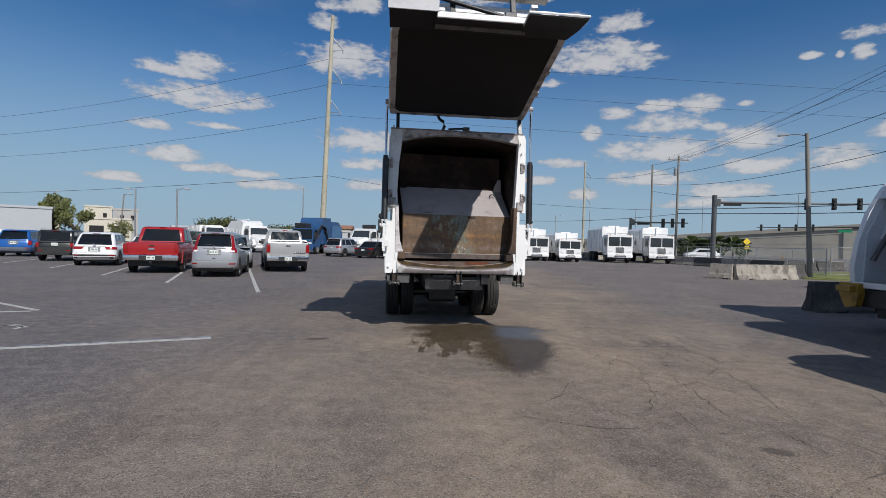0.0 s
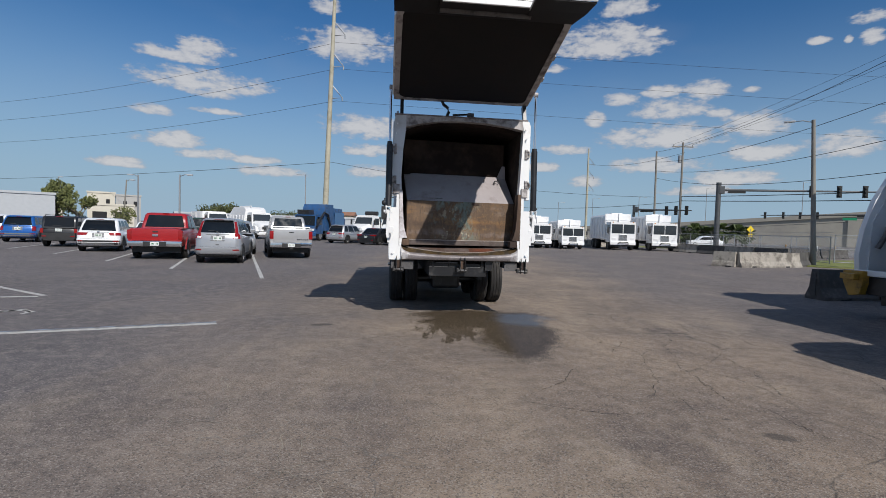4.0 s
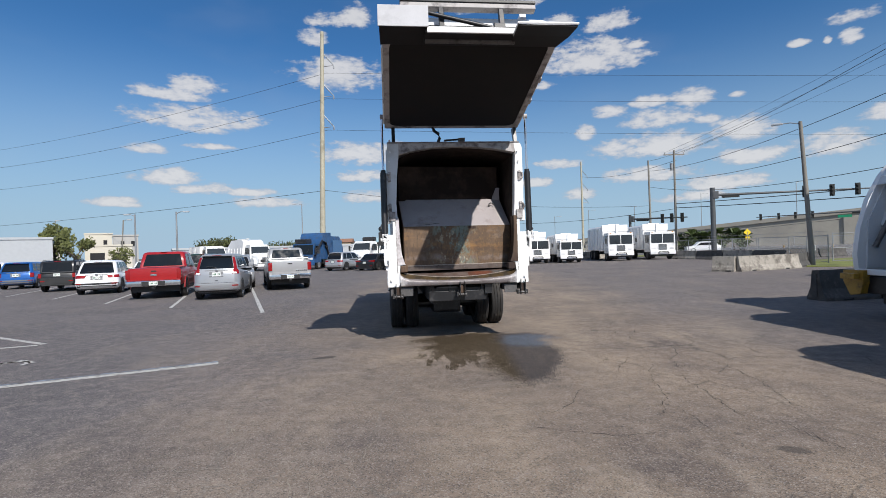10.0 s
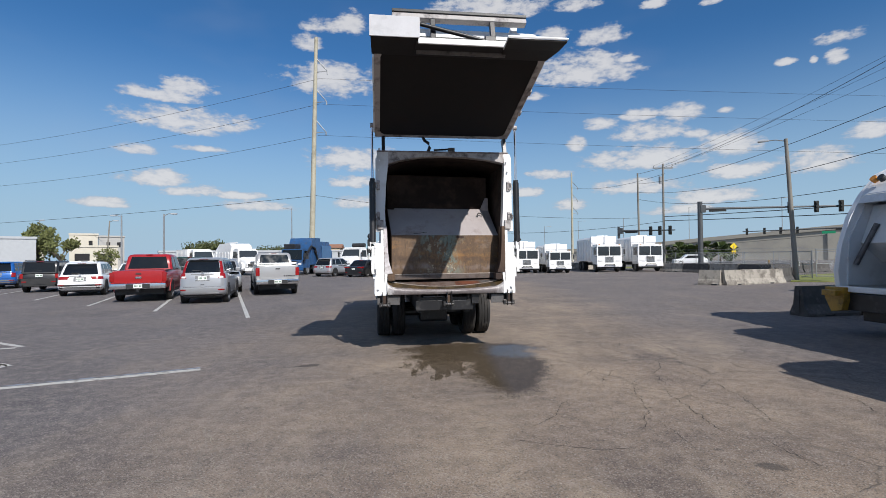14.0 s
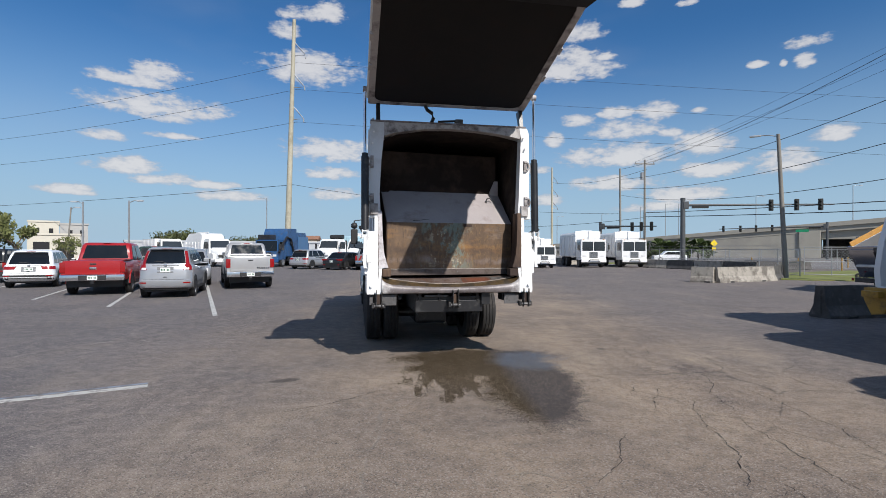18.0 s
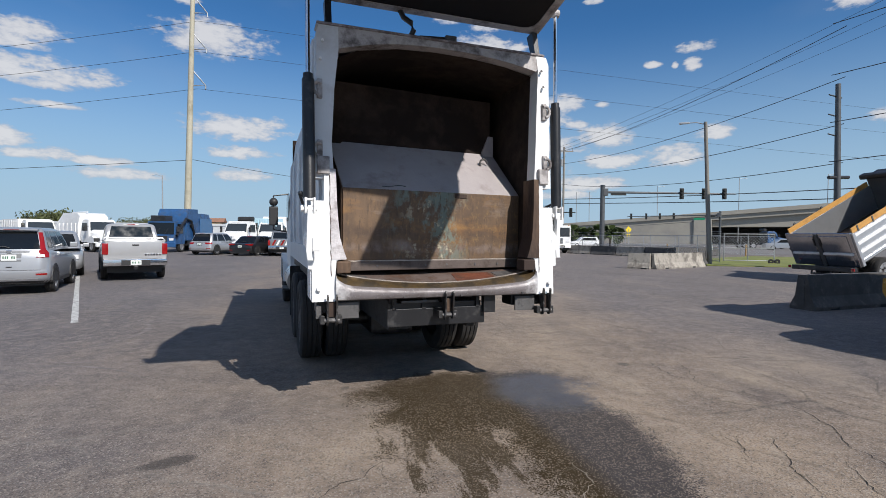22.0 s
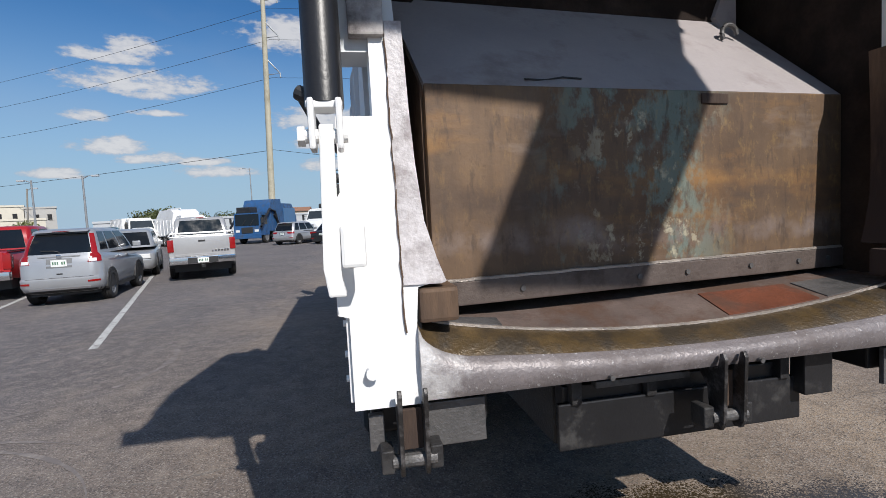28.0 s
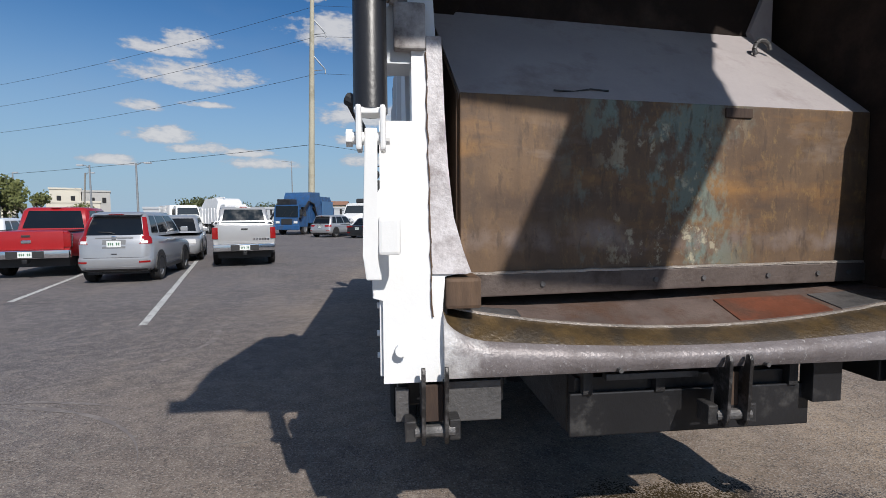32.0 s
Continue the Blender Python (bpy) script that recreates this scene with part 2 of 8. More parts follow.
RUBBER = mat("tyre_rubber", (0.022, 0.021, 0.021), 0.85, vary=0.25, dirt=(0.085, 0.075, 0.065), dirt_amount=0.3, bump=0.3, dirt_scale=5)
RIM = mat("wheel_alloy", (0.45, 0.45, 0.46), 0.35, 0.8, vary=0.1)
GLASS = mat("tinted_glass", (0.008, 0.009, 0.010), 0.08, vary=0.1)
CAB_GLASS = mat("cab_glass", (0.035, 0.042, 0.048), 0.1, vary=0.1)
PLASTIC = mat("black_plastic", (0.025, 0.025, 0.026), 0.55, vary=0.2, bump=0.1)
GREY_PLASTIC = mat("grey_plastic", (0.16, 0.165, 0.17), 0.5, vary=0.1)
LAMP_RED = mat("red_lens", (0.27, 0.008, 0.009), 0.16, vary=0.12, coat=0.3)
LAMP_CLEAR = mat("clear_lens", (0.72, 0.72, 0.72), 0.12, vary=0.05, coat=0.6)
LAMP_AMBER = mat("amber_lens", (0.65, 0.25, 0.02), 0.15, coat=0.5)
PLATE_WHITE = mat("plate_white", (0.72, 0.74, 0.72), 0.4, vary=0.05)
PLATE_GREEN = mat("plate_ink", (0.06, 0.16, 0.09), 0.5)
CONCRETE = mat("barrier_concrete", (0.36, 0.33, 0.285), 0.9, vary=0.18, scale=2.0, dirt=(0.13, 0.115, 0.10), dirt_amount=0.55, bump=0.5, dirt_scale=2.2)
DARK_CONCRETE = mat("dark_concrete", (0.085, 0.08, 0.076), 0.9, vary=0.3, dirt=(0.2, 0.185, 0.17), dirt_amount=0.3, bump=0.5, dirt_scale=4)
BRIDGE = mat("bridge_concrete", (0.36, 0.335, 0.285), 0.9, vary=0.08, scale=0.2, dirt=(0.28, 0.265, 0.24), dirt_amount=0.4, dirt_scale=0.15)
GALV = mat("galvanised_steel", (0.33, 0.34, 0.35), 0.5, 0.6, vary=0.12, scale=4)
DARK_GALV = mat("weathered_grey_steel", (0.10, 0.105, 0.11), 0.5, 0.4, vary=0.15)
POLE_TAN = mat("weathered_pole", (0.42, 0.39, 0.30), 0.75, vary=0.1, scale=0.8, dirt=(0.25, 0.23, 0.17), dirt_amount=0.4, dirt_scale=0.6)
WOOD_POLE = mat("weathered_grey_pole", (0.23, 0.215, 0.19), 0.9, vary=0.2, scale=2, bump=0.3, streak=True)
WOOD = mat("varnished_boards", (0.58, 0.30, 0.075), 0.5, vary=0.25, scale=3, dirt=(0.25, 0.12, 0.04), dirt_amount=0.4, bump=0.2, dirt_scale=3)
POLISHED = mat("polished_aluminium", (0.52, 0.52, 0.54), 0.17, 1.0, vary=0.06, dirt=(0.2, 0.19, 0.18), dirt_amount=0.2)
ALU = mat("aluminium", (0.62, 0.63, 0.65), 0.33, 0.85, vary=0.06, dirt=(0.3, 0.3, 0.3), dirt_amount=0.25)
YELLOW = mat("yellow_paint", (0.40, 0.22, 0.025), 0.45, vary=0.15, dirt=(0.10, 0.065, 0.03), dirt_amount=0.35, bump=0.2, dirt_scale=5)
LINE = mat("road_paint", (0.52, 0.52, 0.50), 0.75, vary=0.12, scale=4, dirt=(0.16, 0.15, 0.145), dirt_amount=0.5, bump=0.3, dirt_scale=8)
LINE_OLD = mat("faded_road_paint", (0.46, 0.45, 0.43), 0.8, vary=0.15, scale=4, dirt=(0.14, 0.13, 0.125), dirt_amount=0.45, bump=0.3, dirt_scale=8)
LINE_BLUE = mat("faded_blue_paint", (0.20, 0.24, 0.30), 0.8, vary=0.2, dirt=(0.11, 0.10, 0.1), dirt_amount=0.6, dirt_scale=5)
GRASS = mat("grass", (0.17, 0.19, 0.045), 0.9, vary=0.35, scale=0.8, fine=14, dirt=(0.24, 0.21, 0.09), dirt_amount=0.35, bump=0.4, dirt_scale=0.5)
ROAD = mat("road_asphalt", (0.14, 0.13, 0.125), 0.9, vary=0.12, scale=0.3, fine=30, dirt=(0.2, 0.185, 0.165), dirt_amount=0.4, dirt_scale=0.2)
LEAF = mat("tree_leaves", (0.135, 0.15, 0.045), 0.7, vary=0.45, scale=1.2, fine=8)
LEAF_DARK = mat("dark_leaves", (0.085, 0.10, 0.032), 0.7, vary=0.45, scale=1.0, fine=8)
PALM = mat("palm_fronds", (0.07, 0.10, 0.026), 0.6, vary=0.4, scale=1.5, fine=6)
BARK = mat("bark", (0.14, 0.105, 0.075), 0.9, vary=0.25, bump=0.4)
STUCCO = mat("cream_stucco", (0.60, 0.56, 0.47), 0.9, vary=0.05, scale=0.5)
GREY_WALL = mat("grey_wall", (0.42, 0.41, 0.39), 0.9, vary=0.06, scale=0.5)
TAN_WALL = mat("tan_wall", (0.55, 0.45, 0.32), 0.9, vary=0.06, scale=0.4)
ROOF_RED = mat("terracotta_roof", (0.30, 0.15, 0.09), 0.85, vary=0.15)
METAL_WALL = mat("pale_metal_wall", (0.46, 0.48, 0.50), 0.5, 0.2, vary=0.05)
DARK_VOID = mat("dark_opening", (0.02, 0.02, 0.022), 0.9)
SIGN_GREEN = mat("green_sign", (0.01, 0.26, 0.12), 0.5)
SIGN_YELLOW = mat("yellow_sign", (0.75, 0.55, 0.02), 0.5)
SIGNAL = mat("signal_black", (0.012, 0.013, 0.012), 0.6)
BOX_BLUE = mat("pale_blue_box", (0.42, 0.60, 0.68), 0.5, vary=0.06, scale=0.8)
TRUCK_BLUE = mat("blue_truck_paint", (0.022, 0.085, 0.22), 0.4, vary=0.2, dirt=(0.06, 0.07, 0.09), dirt_amount=0.4, dirt_scale=2)
TRUCK_BLUE_LIGHT = mat("light_blue_panel", (0.07, 0.17, 0.33), 0.45, vary=0.15)


def car_paint(name, color, metal=0.0, rough=0.28):
    return mat(name, color, rough, metal, vary=0.05, coat=0.4, dirt=tuple(0.6 * c + 0.05 for c in color), dirt_amount=0.1, dirt_scale=3)


P_RED = car_paint("red_car_paint", (0.33, 0.012, 0.015))
P_SILVER = car_paint("silver_car_paint", (0.37, 0.38, 0.40), 0.4, 0.30)
P_TUNDRA = car_paint("silver_truck_paint", (0.42, 0.42, 0.425), 0.35, 0.32)
P_WHITE = car_paint("white_car_paint", (0.80, 0.81, 0.82))
P_BLACK = car_paint("black_car_paint", (0.012, 0.012, 0.013), 0, 0.35)
P_BLUE = car_paint("blue_car_paint", (0.015, 0.11, 0.38), 0.2)
P_GREY = car_paint("grey_car_paint", (0.25, 0.26, 0.27), 0.5)
P_GREEN = car_paint("dark_green_car_paint", (0.02, 0.045, 0.035))
P_TAN = car_paint("tan_car_paint", (0.36, 0.28, 0.18))


def rust_face():
    """The ram's face: rust in vertical runs, bands of orange, flakes of old blue-green and cream paint."""
    m = bpy.data.materials.new("rusty_ram_face")
    m.use_nodes = True
    nt = m.node_tree
    N, L = nt.nodes.new, nt.links.new
    p = nt.nodes["Principled BSDF"]
    tc = N("ShaderNodeTexCoord").outputs["Object"]

    def fbm(scale, det=6.0, rg=0.62, sz=(1, 1, 1), off=(0, 0, 0)):
        mp = N("ShaderNodeMapping")
        mp.inputs["Scale"].default_value, mp.inputs["Location"].default_value = sz, off
        L(tc, mp.inputs[0])
        n = N("ShaderNodeTexNoise")
        n.inputs["Scale"].default_value, n.inputs["Detail"].default_value, n.inputs["Roughness"].default_value = scale, det, rg
        L(mp.outputs[0], n.inputs["Vector"])
        return n.outputs[0]

    def remap(v, a, b, c=0.0, d=1.0):
        n = N("ShaderNodeMapRange")
        for i, x in enumerate((a, b, c, d)):
            n.inputs[i + 1].default_value = x
        L(v, n.inputs[0])
        return n.outputs[0]

    def mixc(fac, a, b):
        n = N("ShaderNodeMix")
        n.data_type = "RGBA"
        L(fac, n.inputs[0])
        for i, v in ((6, a), (7, b)):
            if isinstance(v, tuple):
                n.inputs[i].default_value = (*v, 1)
            else:
                L(v, n.inputs[i])
        return n.outputs[2]

    def mul(a, b):
        n = N("ShaderNodeMath")
        n.operation = "MULTIPLY"
        L(a, n.inputs[0]), L(b, n.inputs[1])
        return n.outputs[0]

    def mask_noise(sc, sz, off, broad, off2):
        """Fine flakes that gather where a broad noise runs high."""
        return mul(fbm(sc, 7, 0.7, sz, off), fbm(broad, 4, 0.55, (1, 1, 1), off2))

    col = mixc(remap(fbm(2.0), 0.3, 0.7), (0.088, 0.055, 0.036), (0.19, 0.12, 0.069))
    col = mixc(remap(fbm(9, sz=(1, 1, 0.12)), 0.42, 0.68, 0, 0.6), col, (0.085, 0.058, 0.042))
    col = mixc(remap(fbm(1.8, sz=(0.7, 1, 2.2), off=(3, 0, 1)), 0.52, 0.72, 0, 0.75), col, (0.33, 0.165, 0.05))
    col = mixc(remap(fbm(12, 8, 0.7, sz=(1, 1, 0.3), off=(1, 4, 0)), 0.56, 0.74, 0, 0.45), col, (0.34, 0.20, 0.07))
    col = mixc(remap(fbm(1.4, sz=(0.8, 1, 2.6), off=(7, 0, 0.4)), 0.56, 0.7, 0, 0.5), col, (0.30, 0.25, 0.22))
    sep = N("ShaderNodeSeparateXYZ")
    L(tc, sep.inputs[0])
    waver = fbm(3.0, 5, 0.6, sz=(1, 1, 0.3), off=(4, 2, 7))
    lift = N("ShaderNodeMath")
    lift.operation = "MULTIPLY_ADD"
    lift.inputs[1].default_value = 0.22
    L(waver, lift.inputs[0]), L(sep.outputs[2], lift.inputs[2])
    rubbed = mul(remap(lift.outputs[0], 1.70, 1.75), remap(lift.outputs[0], 1.84, 1.79))
    col = mixc(mul(rubbed, remap(fbm(5, 6), 0.35, 0.6, 0.15, 0.7)), col, (0.075, 0.05, 0.038))
    pale = mul(remap(lift.outputs[0], 1.56, 1.60), remap(lift.outputs[0], 1.70, 1.64))
    col = mixc(mul(pale, remap(fbm(4, 6, off=(6, 1, 1)), 0.42, 0.62, 0.0, 0.6)), col, (0.27, 0.225, 0.215))
    zone = mul(remap(sep.outputs[0], -0.62, -0.35), remap(sep.outputs[0], 0.42, 0.1))
    flake = mul(zone, remap(mask_noise(9, (1.2, 1, 0.75), (2, 2, 2), 2.6, (5, 1, 3)), 0.262, 0.325, 0, 0.8))
    col = mixc(flake, col, (0.17, 0.225, 0.195))
    zone2 = mul(remap(sep.outputs[0], -0.45, -0.2), remap(sep.outputs[0], 0.35, 0.1))
    fl2 = mul(zone2, remap(mask_noise(13, (1.1, 1, 0.85), (5, 1, 9), 2.9, (8, 1, 6)), 0.285, 0.33, 0, 0.9))
    col = mixc(fl2, col, (0.44, 0.40, 0.29))
    ochre = mul(remap(sep.outputs[0], -0.7, -0.2, 0.35, 1.0), remap(fbm(20, 8, 0.72, sz=(1.2, 1, 0.6), off=(8, 3, 4)), 0.54, 0.70, 0, 0.5))
    col = mixc(ochre, col, (0.38, 0.24, 0.085))
    col = mixc(remap(fbm(16, sz=(1.3, 1, 0.4), off=(3, 6, 2)), 0.55, 0.64, 0, 0.55), col, (0.06, 0.042, 0.034))
    col = mixc(remap(fbm(45, 3), 0.60, 0.75, 0, 0.4), col, (0.045, 0.03, 0.024))
    L(col, p.inputs["Base Color"])
    L(remap(fbm(5), 0.3, 0.7, 0.5, 0.75), p.inputs["Roughness"])
    p.inputs["Metallic"].default_value = 0.25
    b = N("ShaderNodeBump")
    b.inputs["Strength"].default_value, b.inputs["Distance"].default_value = 0.3, 0.006
    L(fbm(30, 8), b.inputs["Height"])
    L(b.outputs[0], p.inputs["Normal"])
    return m


RAM_FACE = rust_face()


def asphalt():
    """Old lot surface: dark sealed asphalt on one side, sandy and worn in the lane, cracked, wet where the truck drips."""
    m = bpy.data.materials.new("lot_asphalt")
    m.use_nodes = True
    nt = m.node_tree
    N, L = nt.nodes.new, nt.links.new
    p = nt.nodes["Principled BSDF"]
    tc = N("ShaderNodeTexCoord").outputs["Object"]

    def fbm(scale, det=6.0, rg=0.6, sz=(1, 1, 1), off=(0, 0, 0)):
        mp = N("ShaderNodeMapping")
        mp.inputs["Scale"].default_value, mp.inputs["Location"].default_value = sz, off
        L(tc, mp.inputs[0])
        n = N("ShaderNodeTexNoise")
        n.inputs["Scale"].default_value, n.inputs["Detail"].default_value, n.inputs["Roughness"].default_value = scale, det, rg
        L(mp.outputs[0], n.inputs["Vector"])
        return n.outputs[0]

    def remap(v, a, b, c=0.0, d=1.0, smooth=False):
        n = N("ShaderNodeMapRange")
        if smooth:
            n.interpolation_type = "SMOOTHSTEP"
        for i, x in enumerate((a, b, c, d)):
            n.inputs[i + 1].default_value = x
        L(v, n.inputs[0])
        return n.outputs[0]

    def mixc(fac, a, b):
        n = N("ShaderNodeMix")
        n.data_type = "RGBA"
        L(fac, n.inputs[0])
        for i, v in ((6, a), (7, b)):
            if isinstance(v, tuple):
                n.inputs[i].default_value = (*v, 1)
            else:
                L(v, n.inputs[i])
        return n.outputs[2]

    def mth(op, a, b=None):
        n = N("ShaderNodeMath")
        n.operation = op
        for i, v in enumerate((a, b)):
            if v is None:
                continue
            if isinstance(v, (int, float)):
                n.inputs[i].default_value = v
            else:
                L(v, n.inputs[i])
        return n.outputs[0]

    def cracks(scale, width, off, warp):
        w = N("ShaderNodeTexNoise")
        w.inputs["Scale"].default_value, w.inputs["Detail"].default_value = scale * 3.0, 6
        L(tc, w.inputs["Vector"])
        va = N("ShaderNodeVectorMath")
        va.operation = "MULTIPLY_ADD"
        L(w.outputs[1], va.inputs[0])
        va.inputs[1].default_value = (warp, warp, 0)
        L(tc, va.inputs[2])
        mp = N("ShaderNodeMapping")
        mp.inputs["Location"].default_value = off
        L(va.outputs[0], mp.inputs[0])
        vo = N("ShaderNodeTexVoronoi")
        vo.feature = "DISTANCE_TO_EDGE"
        vo.inputs["Scale"].default_value = scale
        L(mp.outputs[0], vo.inputs["Vector"])
        return remap(vo.outputs[0], 0.0, width, 1.0, 0.0)

    sep = N("ShaderNodeSeparateXYZ")
    L(tc, sep.inputs[0])
    X, Y = sep.outputs[0], sep.outputs[1]
    wob = mth("MULTIPLY", mth("SUBTRACT", fbm(0.25, 4), 0.5), 6.0)
    lane = remap(mth("ADD", X, wob), -6.0, 0.8, smooth=True)
    broad = fbm(0.35, 7, 0.62)
    col = mixc(remap(broad, 0.32, 0.68), (0.080, 0.073, 0.080), (0.140, 0.126, 0.131))
    warm = mixc(remap(fbm(0.5, 6, 0.6, off=(9, 3, 0)), 0.35, 0.68), (0.142, 0.108, 0.087), (0.300, 0.228, 0.163))
    lane = mth("MULTIPLY", lane, remap(mth("ADD", X, mth("MULTIPLY", wob, 0.7)), 3.2, 7.2, 1.0, 0.22, True))
    col = mixc(lane, col, warm)
    drift = mth("MULTIPLY", remap(fbm(0.8, 6, 0.62, sz=(1.0, 0.45, 1), off=(4, 8, 0)), 0.52, 0.72, 0, 0.75), mth("MULTIPLY", remap(X, -5, 1.5, 0.25, 1.0), remap(X, 3.5, 7.0, 1.0, 0.35)))
    col = mixc(drift, col, (0.36, 0.285, 0.205))
    tyre = remap(fbm(0.9, 5, 0.6, sz=(0.25, 1.6, 1), off=(1, 1, 5)), 0.58, 0.72, 0, 0.16)
    col = mixc(tyre, col, (0.052, 0.048, 0.05))
    spots = remap(fbm(2.6, 3, 0.4, off=(5, 5, 0)), 0.72, 0.76, 0, 0.6)
    col = mixc(spots, col, (0.035, 0.032, 0.03))
    stone = N("ShaderNodeTexVoronoi")
    stone.inputs["Scale"].default_value = 95
    L(tc, stone.inputs["Vector"])
    sp = N("ShaderNodeSeparateColor")
    L(stone.outputs["Color"], sp.inputs[0])
    col = mixc(remap(sp.outputs[0], 0.62, 1.0, 0, 0.6), col, (0.36, 0.32, 0.28))
    col = mixc(remap(sp.outputs[1], 0.6, 1.0, 0, 0.62), col, (0.032, 0.03, 0.03))
    mott = fbm(5.0, 6, 0.7, off=(3, 1, 2))
    col = mixc(remap(mott, 0.5, 0.72, 0, 0.34), col, (0.048, 0.043, 0.042))
    col = mixc(remap(mott, 0.5, 0.3, 0, 0.34), col, (0.34, 0.29, 0.245))
    chip = N("ShaderNodeTexVoronoi")
    chip.inputs["Scale"].default_value = 7
    L(tc, chip.inputs["Vector"])
    sc = N("ShaderNodeSeparateColor")
    L(chip.outputs["Color"], sc.inputs[0])
    bit = mth("MULTIPLY", remap(chip.outputs["Distance"], 0.05, 0.09, 1.0, 0.0), remap(sc.outputs[0], 0.6, 0.62))
    col = mixc(mth("MULTIPLY", bit, 0.6), col, mixc(remap(sc.outputs[1], 0.45, 0.5), (0.42, 0.38, 0.33), (0.03, 0.027, 0.025)))
    some = remap(fbm(0.22, 3, 0.5, off=(2, 7, 0)), 0.42, 0.58)
    c1 = mth("MULTIPLY", cracks(0.42, 0.010, (0.3, 0.2, 0), 0.55), some)
    c2 = mth("MULTIPLY", cracks(1.5, 0.013, (5, 2, 0), 0.3), remap(fbm(0.35, 3, 0.5, off=(7, 1, 0)), 0.55, 0.66))
    c1 = mth("MULTIPLY", c1, remap(fbm(3.0, 4), 0.35, 0.55))
    cr = mth("MAXIMUM", c1, c2)
    left = remap(X, -1.0, 1.5)
    col = mixc(mth("MULTIPLY", cr, 0.5), col, mixc(left, (0.19, 0.175, 0.155), (0.03, 0.027, 0.024)))

    def blot(cx, cy, rx, ry, turn):
        c, s = math.cos(radians(turn)), math.sin(radians(turn))
        dx, dy = mth("SUBTRACT", X, cx), mth("SUBTRACT", Y, cy)
        a = mth("MULTIPLY", mth("ADD", mth("MULTIPLY", dx, c), mth("MULTIPLY", dy, s)), 1 / rx)
        b = mth("MULTIPLY", mth("SUBTRACT", mth("MULTIPLY", dy, c), mth("MULTIPLY", dx, s)), 1 / ry)
        return mth("SUBTRACT", 1.0, mth("SQRT", mth("ADD", mth("MULTIPLY", a, a), mth("MULTIPLY", b, b))))

    edge = mth("MULTIPLY", mth("SUBTRACT", fbm(2.2, 9, 0.72), 0.5), 1.5)
    runs = mth("MULTIPLY", mth("SUBTRACT", fbm(3.2, 6, 0.65, sz=(1.6, 0.35, 1)), 0.5), 2.4)
    pebble = N("ShaderNodeTexVoronoi")
    pebble.inputs["Scale"].default_value = 120
    L(tc, pebble.inputs["Vector"])
    sq = N("ShaderNodeSeparateColor")
    L(pebble.outputs["Color"], sq.inputs[0])
    dots = mth("MULTIPLY", mth("SUBTRACT", sq.outputs[0], 0.5), 0.34)
    edge = mth("ADD", mth("MULTIPLY", edge, 0.7), dots)
    pool = mth("MAXIMUM", blot(0.68, 9.15, 1.36, 0.72, 5), mth("MAXIMUM", blot(1.15, 7.75, 0.68, 1.75, -6), blot(0.35, 8.6, 0.85, 0.75, 0)))
    wet = remap(mth("ADD", pool, edge), 0.06, 0.14, smooth=True)
    drip = remap(mth("ADD", mth("ADD", blot(0.1, 7.9, 0.75, 1.2, 8), runs), mth("MULTIPLY", edge, 0.8)), 0.36, 0.46, 0, 0.9, True)
    wet = mth("MULTIPLY", mth("MAXIMUM", wet, drip), remap(sq.outputs[1], 0.12, 0.3, 0.35, 1.0))
    # sky and truck reflections painted in: wet colour turns from brown to grey here
    side = remap(mth("ADD", X, mth("MULTIPLY", Y, 0.0)), 0.85, 1.05)
    col = mixc(mth("MULTIPLY", wet, 0.98), col, mixc(side, (0.034, 0.023, 0.009), (0.047, 0.042, 0.042)))
    spill = remap(mth("ADD", mth("MAXIMUM", blot(2.72, 3.95, 0.16, 0.09, -20), blot(-1.99, 7.94, 0.22, 0.10, 20)), mth("MULTIPLY", edge, 0.9)), 0.1, 0.3, 0, 0.6)
    col = mixc(spill, col, (0.02, 0.018, 0.017))
    L(col, p.inputs["Base Color"])
    smooth = mth("MULTIPLY", wet, remap(fbm(6, 4), 0.3, 0.6, 0.45, 1.0))
    glossy = mth("MULTIPLY", remap(mth("ADD", blot(1.45, 8.95, 0.8, 0.8, 0), mth("MULTIPLY", edge, 0.6)), 0.05, 0.4), wet)
    rg = mth("SUBTRACT", 0.90, mth("ADD", mth("MULTIPLY", smooth, 0.10), mth("MULTIPLY", glossy, 0.48)))
    L(rg, p.inputs["Roughness"])
    L(mth("SUBTRACT", 0.5, mth("MULTIPLY", mth("SUBTRACT", wet, glossy), 0.38)), p.inputs["Specular IOR Level"])
    b = N("ShaderNodeBump")
    b.inputs["Distance"].default_value = 0.006
    L(mth("SUBTRACT", 0.6, mth("ADD", mth("MULTIPLY", glossy, 0.22), mth("MULTIPLY", wet, 0.3))), b.inputs["Strength"])
    L(mth("SUBTRACT", mth("ADD", stone.outputs["Distance"], mth("MULTIPLY", fbm(60, 4), 0.8)), mth("MULTIPLY", cr, 1.5)), b.inputs["Height"])
    L(b.outputs[0], p.inputs["Normal"])
    return m


ASPHALT = asphalt()


# ---- mesh tools ----
def mesh_of(name, bm, material, smooth=False):
    me = bpy.data.meshes.new(name)
    bmesh.ops.recalc_face_normals(bm, faces=bm.faces)
    bm.to_mesh(me)
    bm.free()
    me.materials.append(material)
    if smooth:
        me.polygons.foreach_set("use_smooth", [True] * len(me.polygons))
        me.set_sharp_from_angle(angle=radians(38))
    return me


def part(name, bm, material, parent, label="", smooth=False, m=None):
    ob = new(name, mesh_of(name, bm, material, smooth))
    ob.parent = parent
    if m is not None:
        ob.matrix_basis = m
    if label:
        ob["label"] = label
    return ob


